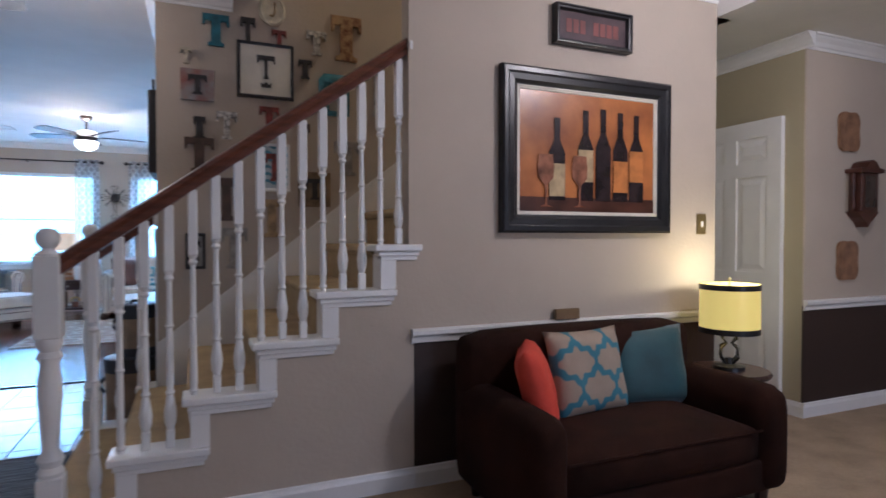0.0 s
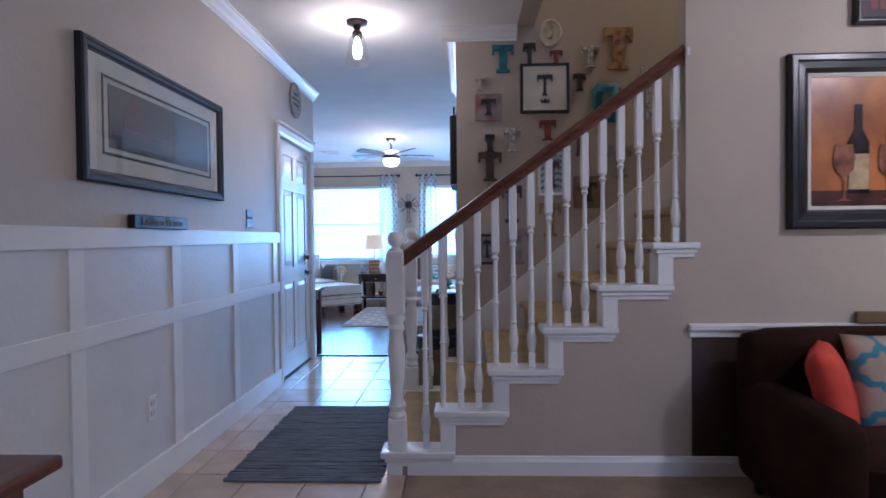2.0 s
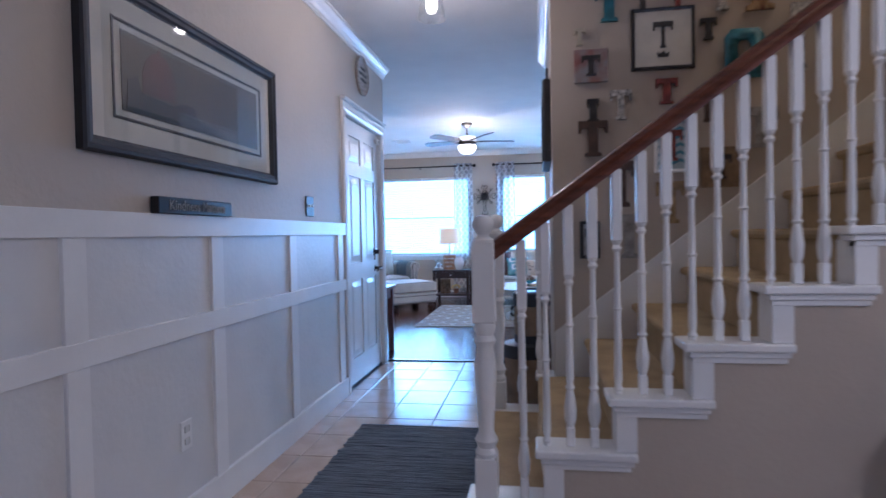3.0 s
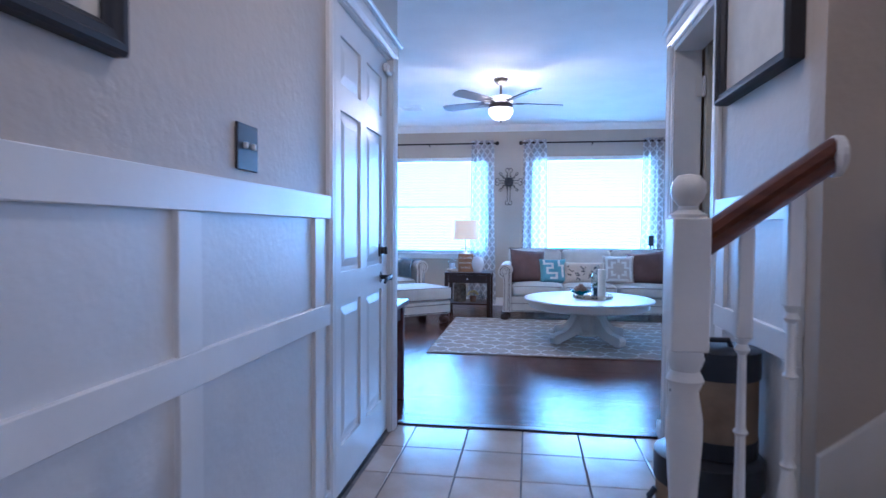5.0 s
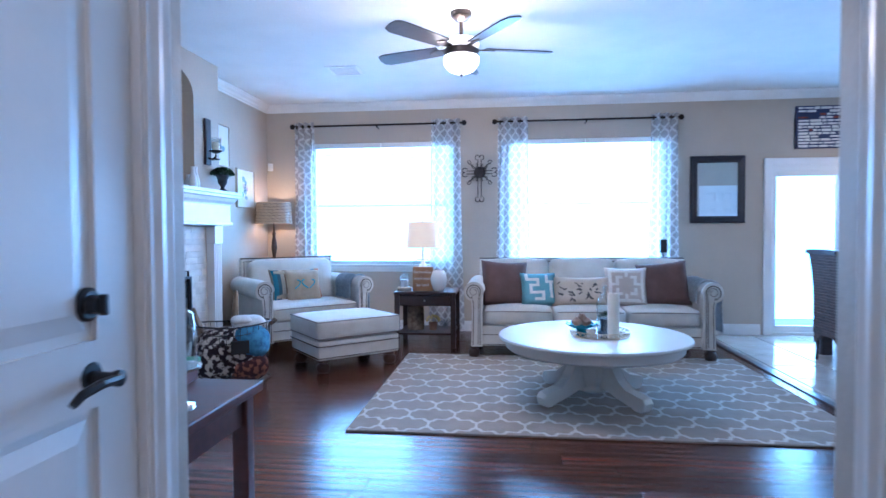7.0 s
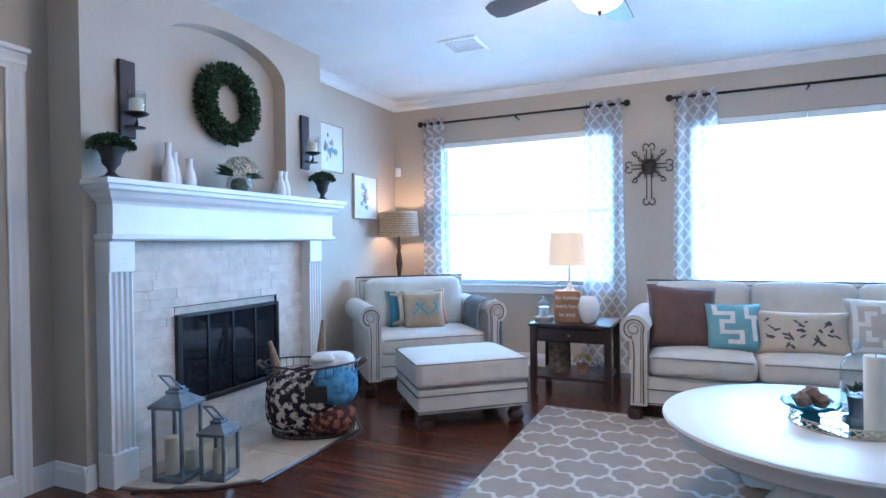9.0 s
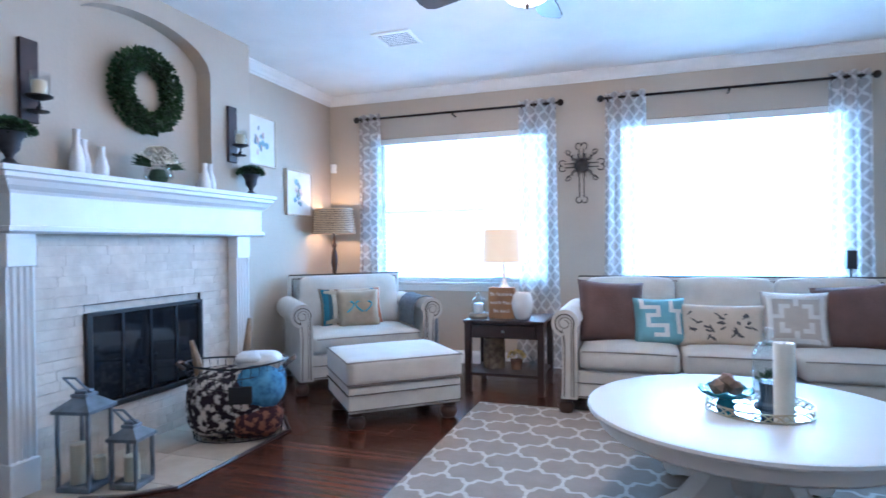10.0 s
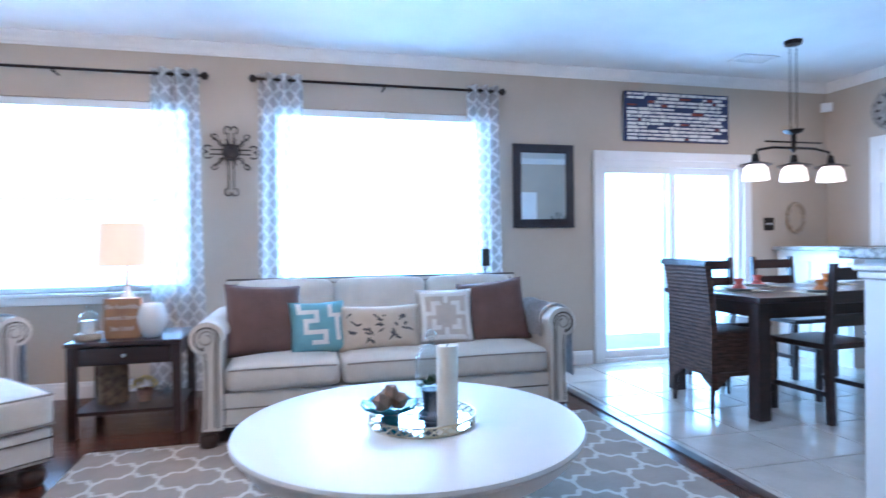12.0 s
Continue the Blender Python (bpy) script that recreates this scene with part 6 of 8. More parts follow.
# pictures beside the breast, sensor
PIC = material("white_canvas_paper", (0.72, 0.70, 0.66), 0.7, 0.02, 8)
FLO = [material("painted_blue_grey_flower", (0.22, 0.36, 0.42), 0.6, 0.1, 30), material("painted_slate_leaf", (0.10, 0.14, 0.15), 0.6, 0.1, 30), material("painted_blush_flower", (0.55, 0.38, 0.33), 0.6, 0.1, 30)]
for y, z in ((9.86, 2.03), (10.44, 1.635)):
    e = thing("flower_print", pose(-3.758, y, z, 0, 0, 90), "pale-framed watercolour of blue flowers and leaves", "framed picture", "flower prints")
    bm = B()
    frame_bars(bm, 0.42, 0.42, 0.014, 0.026)
    part("frame", bm, material("pale_wood_frame", (0.55, 0.47, 0.36), 0.5, 0.05, 9), e)
    bm = B()
    box(bm, -0.197, -0.016, -0.197, 0.197, -0.004, 0.197)
    part("paper", bm, PIC, e)
    for k in range(16):
        bm = B()
        a = rnd.uniform(0, 6.28)
        r = rnd.uniform(0.02, 0.12)
        px, pz = r * math.cos(a) * 0.75, r * math.sin(a)
        q = rnd.uniform(0.016, 0.035)
        prism(bm, [(px + q * math.cos(t) * (0.5 if k % 3 else 1), pz + q * math.sin(t)) for t in [6.28 * i / 10 for i in range(10)]], -0.0165 - 0.0004 * (k % 5), -0.0158, "y")
        part("painted_petal", bm, FLO[k % 3], e)
e = thing("motion_sensor", pose(-3.71, 11.02, 1.93, 0, 0, 45), "small white corner motion sensor", "sensor")
bm = B()
box(bm, -0.028, -0.04, -0.045, 0.028, 0.0, 0.045, 0.008, 2)
part("housing", bm, WHITE, e)

# ---- iron cross and mirror ----
e = thing("wall_cross", pose(-1.215, 11.05, 1.79) @ Matrix.Scale(0.88, 4), "dark scrolled iron cross with a round medallion", "cross")
IRON = material("brown_iron", (0.055, 0.045, 0.042), 0.5, 0.2, 14, metal=0.4)
for s in (-1, 1):
    for ends in ([(s * 0.022, -0.01, 0.22), (s * 0.022, -0.01, -0.28)], [(-0.17, -0.01, 0.05 + s * 0.02), (0.17, -0.01, 0.05 + s * 0.02)]):
        bm = B()
        tube(bm, ends, 0.006, 6)
        part("bar", bm, IRON, e)
for cx, cz, dx, dz in ((0, 0.24, 0, 1), (0, -0.30, 0, -1), (-0.19, 0.05, -1, 0), (0.19, 0.05, 1, 0)):
    bm = B()
    for s in (-1, 1):
        pts = []
        for i in range(12):
            a = math.pi * 1.35 * i / 11
            u, v = 0.028 * (1 - math.cos(a)) * s, 0.035 * math.sin(a)
            pts.append((cx + (u if dx == 0 else -dx * 0 + dx * v), -0.01, cz + (dz * v if dx == 0 else u)))
        tube(bm, pts, 0.0065, 6)
    part("heart_scroll", bm, IRON, e, smooth=True)
for sx in (-1, 1):
    for sz in (-1, 1):
        bm = B()
        pts = []
        for i in range(14):
            a = 2.0 * math.pi * 0.8 * i / 13
            r = 0.045 * (1 - 0.045 * i)
            pts.append((sx * (0.075 + r * math.cos(a + 2.4)), -0.012, 0.05 + sz * (0.085 + r * math.sin(a + 2.4))))
        tube(bm, pts, 0.0055, 6)
        part("scroll", bm, IRON, e, smooth=True)
        bm = B()
        pts = []
        for i in range(16):
            q = i / 15
            a = 0.5 + 5.2 * q
            r = 0.034 * (1 - 0.62 * q)
            pts.append((sx * (0.135 + r * math.cos(a)), -0.012, 0.05 + sz * (0.125 + r * math.sin(a))))
        tube(bm, [(sx * 0.05, -0.012, 0.05 + sz * 0.05), (sx * 0.10, -0.012, 0.05 + sz * 0.09)] + pts, 0.0055, 6)
        part("curl", bm, IRON, e, smooth=True)
bm = B()
lathe(bm, [(0.0, 0.02), (0.024, 0.022), (0.042, 0.014), (0.06, 0.02), (0.072, 0.012), (0.075, 0.0), (0.0, 0.0)], 24, pose(0, -0.004, 0.05, 90, 0, 0))
part("medallion", bm, IRON, e, smooth=True, auto=40)
wall_cross = e

e = thing("wall_mirror", pose(1.395, 11.057, 1.603), "rectangular mirror in a wide dark frame", "mirror")
bm = B()
frame_bars(bm, 0.575, 0.735, 0.075, 0.035)
part("frame", bm, material("near_black_blue_frame", (0.020, 0.018, 0.026), 0.35, 0.1, 9), e)
bm = B()
box(bm, -0.215, -0.012, -0.295, 0.215, -0.006, 0.295)
mm = bpy.data.materials.new("mirror_silver")
mm.use_nodes = True
pb = mm.node_tree.nodes["Principled BSDF"]
pb.inputs["Base Color"].default_value, pb.inputs["Metallic"].default_value, pb.inputs["Roughness"].default_value = (0.9, 0.9, 0.9, 1), 1.0, 0.01
part("glass", bm, mm, e)

# speaker on a stand behind the sofa
e = thing("speaker_stand", pose(0.755, 10.78, 0.0), "small dark satellite speaker on a thin stand", "speaker")
bm = B()
lathe(bm, [(0.11, 0.0), (0.11, 0.012), (0.02, 0.02), (0.0, 0.02)], 20)
part("foot", bm, BLACK, e)
bm = B()
tube(bm, [(0, 0, 0.01), (0, 0, 0.93)], 0.008, 8)
part("pole", bm, BLACK, e)
bm = B()
box(bm, -0.035, -0.035, 0.92, 0.035, 0.035, 1.06, 0.005)
part("speaker_box", bm, BLACK, e)

# ---- ceiling fan, vents ----
DROP = 2.73 - H
e = thing("ceiling_fan", pose(-1.213, 8.41, H), "five-bladed ceiling fan with nickel body and glowing frosted bowl", "ceiling fan")
BRN = material("bronze_fan_metal", (0.14, 0.11, 0.09), 0.35, 0.1, 12, metal=0.7)
bm = B()
lathe(bm, [(0.0, 0.0), (0.075, 0.0), (0.072, -0.03), (0.045, -0.055), (0.015, -0.065)], 26)
part("canopy", bm, BRN, e, smooth=True, auto=40)
bm = B()
lathe(bm, [(0.013, -0.05), (0.013, -0.25)], 12)
part("downrod", bm, BRN, e)
bm = B()
lathe(bm, [(0.013, -0.235), (0.06, -0.24), (0.115, -0.255), (0.125, -0.285), (0.12, -0.31), (0.10, -0.325)], 30, close=False)
part("upper_bowl", bm, glow("uplit_frosted_glass", (1.0, 0.85, 0.62), 1.6), e, "glowing frosted upper glass", smooth=True).location.z = DROP
bm = B()
lathe(bm, [(0.0, -0.315), (0.11, -0.315), (0.125, -0.325), (0.125, -0.36), (0.115, -0.37), (0.0, -0.37)], 30)
part("motor_ring", bm, BRN, e, smooth=True, auto=40).location.z = DROP
bm = B()
lathe(bm, [(0.118, -0.37), (0.125, -0.385), (0.120, -0.42), (0.09, -0.46), (0.045, -0.482), (0.0, -0.487)], 30)
lg = part("light_bowl", bm, glow("frosted_glass_bowl", (1.0, 0.90, 0.74), 5.0), e, "glowing frosted glass bowl", smooth=True)
lg.visible_shadow = False
lg.location.z = DROP
bm = B()
lathe(bm, [(0.012, -0.485), (0.012, -0.495), (0.005, -0.505), (0.0, -0.51)], 10)
part("finial", bm, BRN, e).location.z = DROP
BLADE = material("walnut_fan_blade", (0.045, 0.035, 0.032), 0.35, 0.1, 6, stretch=(0.5, 4, 4))
for ang in (16, 88, 160, 232, 304):
    q = Matrix.Rotation(radians(ang), 4, 'Z') @ pose(0, 0, -0.33, 13, 0, 0)
    bm = B()
    out = [(0.17, -0.055), (0.45, -0.068), (0.60, -0.07), (0.645, -0.05), (0.655, 0.0), (0.645, 0.05), (0.60, 0.07), (0.45, 0.068), (0.17, 0.055)]
    prism(bm, out, -0.004, 0.004)
    bmesh.ops.transform(bm, matrix=q, verts=bm.verts)
    b = part("blade", bm, BLADE, e)
    b.location.z = DROP + 0.022
    bm = B()
    prism(bm, [(0.10, -0.02), (0.20, -0.03), (0.245, 0.0), (0.20, 0.03), (0.10, 0.02)], -0.012, -0.005)
    bmesh.ops.transform(bm, matrix=q, verts=bm.verts)
    part("blade_iron", bm, BRN, b)


def vent(x, y, w, d, label):
    e = thing("ceiling_vent", pose(x, y, H), label, "vent", "ceiling vents")
    bm = B()
    a, b = w / 2, d / 2
    for r in ((-a, -b, a, -b + 0.03), (-a, b - 0.03, a, b), (-a, -b + 0.03, -a + 0.03, b - 0.03), (a - 0.03, -b + 0.03, a, b - 0.03)):
        box(bm, r[0], r[1], -0.012, r[2], r[3], 0.0, 0.003)
    part("frame", bm, WHITE, e)
    bm = B()
    box(bm, -a + 0.02, -b + 0.02, -0.002, a - 0.02, b - 0.02, 0.0)
    part("backing", bm, material("dark_duct", (0.06, 0.07, 0.08), 0.8), e)
    n = 7
    for i in range(n):
        bm = B()
        y0 = -b + 0.035 + i * (d - 0.07) / n
        box(bm, -a + 0.03, y0, -0.010, a - 0.03, y0 + 0.012, -0.004)
        part("slat", bm, WHITE, e)


vent(-2.405, 9.685, 0.30, 0.30, "square white ceiling air vent with slats")
vent(3.10, 10.48, 0.36, 0.20, "white ceiling air vent over the dining table")

# ---- seating ----
NAIL = material("antique_bronze_nailheads", (0.040, 0.027, 0.020), 0.5, 0.1, 14, metal=0.4)
PIPE = material("grey_piping", (0.30, 0.27, 0.24), 0.85, 0.05, 20)


def nails(bm, pts, step=0.0135, r=0.0058):
    """Domed nails set along a line of points, joined by a thin dark braid."""
    pts = [Vector(p) for p in pts]
    for a, b in zip(pts, pts[1:]):
        n = max(1, round((b - a).length / step))
        for i in range(n):
            p = a.lerp(b, i / n)
            bmesh.ops.create_icosphere(bm, subdivisions=1, radius=r, matrix=Matrix.Translation(p))
    return bm


def roll_arm(e, sx, half, depth, ztop, zb, w):
    """A rolled arm: slab with a scroll on top that leans outward, front face edged with nails. Front at y = 0."""
    r = 0.092
    cx, cz = sx * (half - w + 0.045), ztop - r
    inner = sx * (half - w)
    # outline in x (outward positive), z
    o = [(0.0, zb), (0.0, cz - 0.02)]
    for i in range(15):
        a = math.pi * (1.0 - 1.36 * i / 14)
        o.append((0.075 + r * math.cos(a), cz + r * math.sin(a)))
    o += [(0.105, cz - 0.075), (0.095, cz - 0.16), (0.10, zb + 0.1), (0.105, zb)]
    out = [(inner + sx * p, q) for p, q in o]
    bm = B()
    prism(bm, out, 0.03, depth, "y")
    part("armrest", bm, LINEN, e, smooth=True, auto=50)
    bm = B()
    # slightly smaller front panel, proud
    prism(bm, out, 0.0, 0.03, "y")
    fp = part("arm_front", bm, LINEN, e, smooth=True, auto=50)
    bm = B()
    sc = [(inner + sx * 0.022, -0.004, zb + 0.02), (inner + sx * 0.022, -0.004, cz - 0.02)]
    for i in range(13):
        a = math.pi * (1.0 - 1.42 * i / 12)
        sc.append((inner + sx * (0.078 + 0.062 * math.cos(a)), -0.004, cz + 0.062 * math.sin(a)))
    sc += [(inner + sx * (0.078 + 0.02), -0.004, cz - 0.035)]
    nails(bm, sc)
    nails(bm, [(inner + sx * 0.085, -0.004, zb + 0.02), (inner + sx * 0.078, -0.004, cz - 0.16), (inner + sx * 0.086, -0.004, cz - 0.07)])
    tagged(part("nailhead_trim", bm, NAIL, fp), kind="stuff")
    # welted scroll on the arm front
    bm = B()
    spiral = []
    for i in range(22):
        q = i / 21
        a = math.pi * (1.0 - 2.5 * q)
        rad = 0.046 * (1 - 0.55 * q)
        spiral.append((inner + sx * (0.078 + rad * math.cos(a)), -0.003, cz + rad * math.sin(a)))
    tube(bm, [(inner + sx * 0.040, -0.003, zb + 0.02), (inner + sx * 0.036, -0.003, cz - 0.06)] + spiral, 0.004, 6)
    part("welt", bm, PIPE, fp, "grey-brown welted scroll", smooth=True)
    return cx


def bun(bm, x, y, h=0.10, r=0.05):
    lathe(bm, [(r * 0.55, 0.0), (r * 0.85, h * 0.12), (r, h * 0.4), (r * 0.9, h * 0.6), (r * 0.55, h * 0.72), (r * 0.75, h * 0.8), (r * 0.7, h), (0.0, h)], 16, pose(x, y, 0))


def sofa(name, m, half, seats, label, category, depth=0.93, back_h=0.875, ztop=0.70, seat=0.455):
    e = thing(name, m, label, category)
    w = 0.18
    zb = 0.11
    for sx in (-1, 1):
        roll_arm(e, sx, half, depth - 0.12, ztop, zb, w)
    bm = B()
    box(bm, -half + w, 0.035, zb, half - w, depth - 0.05, 0.30, 0.012, 2)
    part("seat_frame", bm, LINEN, e)
    bm = B()
    nails(bm, [(-half + w, 0.030, 0.215), (half - w, 0.030, 0.215)])
    nails(bm, [(-half + w, 0.030, 0.125), (half - w, 0.030, 0.125)])
    tagged(part("nailhead_trim", bm, NAIL, e), kind="stuff")
    iw = 2 * (half - w) / seats
    for i in range(seats):
        cx = -half + w + iw * (i + 0.5)
        bm = B()
        rbox(bm, (cx, 0.36, (0.30 + seat) / 2), (iw - 0.008, 0.70, seat - 0.30), 0.045, 7, (0, 0.012, 0.022))
        c = part("seat_cushion", bm, LINEN, e, smooth=True)
        bm = B()
        tube(bm, [(cx - iw / 2 + 0.03, 0.012, seat - 0.03), (cx - iw / 4, 0.004, seat - 0.025), (cx + iw / 4, 0.004, seat - 0.025), (cx + iw / 2 - 0.03, 0.012, seat - 0.03)], 0.005, 6)
        part("piping", bm, PIPE, c)
    q = pose(0, 0.66, seat - 0.05, -10, 0, 0)
    for i in range(seats):
        cx = -half + w + iw * (i + 0.5)
        bm = B()
        rbox(bm, (cx, 0.0, 0.24), (iw - 0.006, 0.18, 0.455), 0.06, 8, (0.004, 0.035, 0.014), q)
        part("back_cushion", bm, LINEN, e, smooth=True)
    # straight framed back behind the cushions
    bh = half - w + 0.06
    bm = B()
    box(bm, -bh, depth - 0.14, 0.12, bh, depth - 0.04, back_h, 0.012, 2)
    bk = part("back_frame", bm, LINEN, e)
    bm = B()
    tube(bm, [(-bh, depth - 0.13, back_h), (bh, depth - 0.13, back_h)], 0.009, 6)
    nails(bm, [(-bh + 0.03, depth - 0.143, 0.50), (-bh + 0.03, depth - 0.143, back_h - 0.03), (bh - 0.03, depth - 0.143, back_h - 0.03), (bh - 0.03, depth - 0.143, 0.50)])
    tagged(part("nailhead_trim", bm, NAIL, bk), kind="stuff")
    for x in (-half + 0.10, half - 0.10):
        for y in (0.06, depth - 0.12):
            bm = B()
            bun(bm, x, y, 0.115, 0.055)
            part("foot", bm, TURNED, e, smooth=True, auto=50)
    return e


sofa("sofa", pose(-0.165, 9.60, 0.0), 1.14, 3, "cream linen rolled-arm sofa with nailhead trim", "sofa")
chair_m = pose(-3.05, 10.21, 0, 0, 0, 42) @ pose(0, -0.45, 0)
sofa("armchair", chair_m, 0.63, 1, "cream linen rolled-arm armchair with nailhead trim", "armchair", 0.93, 0.88, 0.70, 0.45)

e = thing("ottoman", pose(-2.33, 9.34, 0, 0, 0, 41), "cream linen ottoman with nailhead trim on dark bun feet", "ottoman")
bm = B()
box(bm, -0.375, -0.31, 0.11, 0.375, 0.31, 0.27, 0.015, 2)
part("base", bm, LINEN, e)
bm = B()
rbox(bm, (0, 0, 0.358), (0.77, 0.64, 0.15), 0.026, 8, (0.004, 0.004, 0.016))
c = part("cushion", bm, LINEN, e, smooth=True)
bm = B()
tube(bm, [(-0.379, -0.314, 0.424), (0.379, -0.314, 0.424), (0.379, 0.314, 0.424), (-0.379, 0.314, 0.424)], 0.006, 6, True)
tube(bm, [(-0.379, -0.314, 0.287), (0.379, -0.314, 0.287), (0.379, 0.314, 0.287), (-0.379, 0.314, 0.287)], 0.006, 6, True)
part("piping", bm, PIPE, c)
bm = B()
for z in (0.13, 0.225):
    nails(bm, [(-0.378, -0.313, z), (0.378, -0.313, z), (0.378, 0.313, z), (-0.378, 0.313, z), (-0.378, -0.313, z)])
tagged(part("nailhead_trim", bm, NAIL, e), kind="stuff")
for sx in (-0.31, 0.31):
    for sy in (-0.245, 0.245):
        bm = B()
        bun(bm, sx, sy, 0.11, 0.058)
        part("foot", bm, TURNED, e, smooth=True, auto=50)

# pillows
BRN_P = material("brown_quilted_pillow", (0.125, 0.070, 0.060), 0.85, 0.06, 9, 0.6, 90)
AQUA = material("aqua_greek_key_pillow", (0.17, 0.38, 0.44), 0.85, 0.05, 9, 0.3, 240)
TAUPE = material("taupe_greek_key_pillow", (0.52, 0.46, 0.40), 0.85, 0.04, 9, 0.3, 240)
FLORAL = material("cream_floral_pillow", (0.56, 0.47, 0.37), 0.85, 0.03, 14, 0.3, 240)
KEYW = material("white_key_applique", (0.72, 0.70, 0.66), 0.85, 0.03, 12)
LEAFP = material("charcoal_leaf_print", (0.09, 0.085, 0.085), 0.85, 0.1, 20)
SG = "sofa pillows"


def on_pillow(e, outline_boxes, w, h, d, mat, name):
    """Flat appliqué following the swell of a pillow front."""
    for (u0, v0, u1, v1) in outline_boxes:
        bm = B()
        n = 5
        g = []
        lean = 0.35 * math.sin(37 * u0 + 11 * v0)
        for i in range(n + 1):
            row = []
            for j in range(n + 1):
                u, v = u0 + (u1 - u0) * i / n, v0 + (v1 - v0) * j / n
                if name == "leaf_print":
                    q = 2 * j / n - 1
                    u = (u0 + u1) / 2 + (u - (u0 + u1) / 2) * math.cos(1.5 * q) + lean * (v1 - v0) * q
                t = ((1 - u ** 4) * (1 - v ** 4)) ** 0.55
                wob = 0.06 * math.sin(5 * u + 3 * v) * t
                row.append(bm.verts.new((u * w / 2 * (1 - 0.07 * (1 - v * v)), -d / 2 * t * (1 + wob) - 0.003, h * 0.47 + v * h / 2 * (1 - 0.07 * (1 - u * u)))))
            g.append(row)
        for i in range(n):
            for j in range(n):
                bm.faces.new((g[i][j], g[i + 1][j], g[i + 1][j + 1], g[i][j + 1]))
        part(name, bm, mat, e, smooth=True)


KEY = [(-0.8, 0.45, 0.0, 0.62), (-0.8, 0.45, -0.62, 0.9), (-0.18, 0.1, 0.0, 0.62), (-0.6, 0.1, 0.0, 0.27), (-0.6, -0.35, -0.42, 0.27), (-0.6, -0.35, 0.3, -0.18), (0.12, -0.75, 0.3, -0.18), (-0.3, -0.75, 0.3, -0.58), (0.35, 0.3, 0.52, 0.85), (0.35, 0.3, 0.85, 0.46), (0.6, -0.6, 0.78, 0.46)]
scatter(-0.905, 9.88, 0.455, 0.46, 0.45, 0.16, -20, 16, BRN_P, "brown quilted square pillow at the sofa arm", SG, 4)
p = scatter(-0.60, 9.86, 0.455, 0.34, 0.33, 0.13, -20, 8, AQUA, "aqua pillow with a white Greek key pattern", SG, 0)
on_pillow(p, KEY, 0.34, 0.33, 0.13, KEYW, "key_pattern")
p = scatter(-0.225, 9.86, 0.455, 0.52, 0.29, 0.13, -20, 0, FLORAL, "cream lumbar pillow with charcoal leaf print", SG)
spr = []
rl = random.Random(8)
for cx, cz in ((-0.68, 0.25), (-0.36, -0.25), (-0.02, 0.3), (0.3, -0.2), (0.64, 0.25)):
    for q in range(7):
        ux, uz = cx + rl.uniform(-0.13, 0.13), cz + rl.uniform(-0.5, 0.45)
        du, dv = rl.choice(((0.035, 0.16), (0.075, 0.08), (0.05, 0.11)))
        spr.append((ux - du, uz - dv, ux + du, uz + dv))
on_pillow(p, [b for b in spr if max(abs(t) for t in b) < 0.93], 0.52, 0.27, 0.13, LEAFP, "leaf_print")
p = scatter(0.20, 9.90, 0.455, 0.39, 0.38, 0.14, -18, -4, TAUPE, "taupe pillow with a white Greek key pattern", SG)
RIM = [(-0.86, 0.70, 0.86, 0.86), (-0.86, -0.86, 0.86, -0.70), (-0.86, -0.70, -0.70, 0.70), (0.70, -0.70, 0.86, 0.70), (-0.52, 0.36, -0.18, 0.52), (-0.52, 0.0, -0.36, 0.36), (-0.70, 0.0, -0.52, 0.14), (0.18, 0.36, 0.52, 0.52), (0.36, 0.0, 0.52, 0.36), (0.52, 0.0, 0.70, 0.14), (-0.52, -0.52, -0.18, -0.36), (-0.52, -0.36, -0.36, -0.14), (0.18, -0.52, 0.52, -0.36), (0.36, -0.36, 0.52, -0.14), (-0.08, 0.44, 0.08, 0.70), (-0.08, -0.70, 0.08, -0.44)]
on_pillow(p, RIM, 0.39, 0.38, 0.14, KEYW, "key_pattern")
scatter(0.545, 9.93, 0.455, 0.46, 0.43, 0.16, -18, -8, BRN_P, "brown quilted square pillow against the far arm", SG, -6)
# armchair pillows
cm = chair_m


def on_chair(x, y, z, w, h, d, tilt, yaw, mat, label):
    e = thing("throw_pillow", cm @ pose(x, y, z, tilt, 0, yaw), label, "pillow", "armchair pillows")
    bm = B()
    pillow(bm, w, h, d, 14, pose(0, 0, h * 0.47))
    part("cover", bm, mat, e, smooth=True)
    return e


STR = material("plain_stripe_base", (0.45, 0.36, 0.26), 0.85, 0.04, 9, 0.3, 240)
p = on_chair(-0.02, 0.47, 0.45, 0.56, 0.35, 0.13, -20, 0, STR, "striped lumbar pillow in teal, tan and orange")
for u0, u1, c in ((-0.95, -0.78, (0.03, 0.17, 0.24)), (-0.78, -0.66, (0.04, 0.10, 0.13)), (-0.66, -0.52, (0.55, 0.47, 0.36)), (-0.52, -0.40, (0.20, 0.11, 0.06)), (0.62, 0.76, (0.04, 0.20, 0.27)), (0.76, 0.95, (0.46, 0.13, 0.05))):
    on_pillow(p, [(u0, -0.93, u1, 0.93)], 0.56, 0.35, 0.13, material("stripe_cloth", c, 0.85, 0.05, 20), "stripe")
p = on_chair(0.0, 0.33, 0.45, 0.36, 0.34, 0.12, -20, -6, material("oatmeal_burlap", (0.42, 0.33, 0.23), 0.9, 0.06, 12, 0.5, 200), "oatmeal burlap pillow with a turquoise monogram")
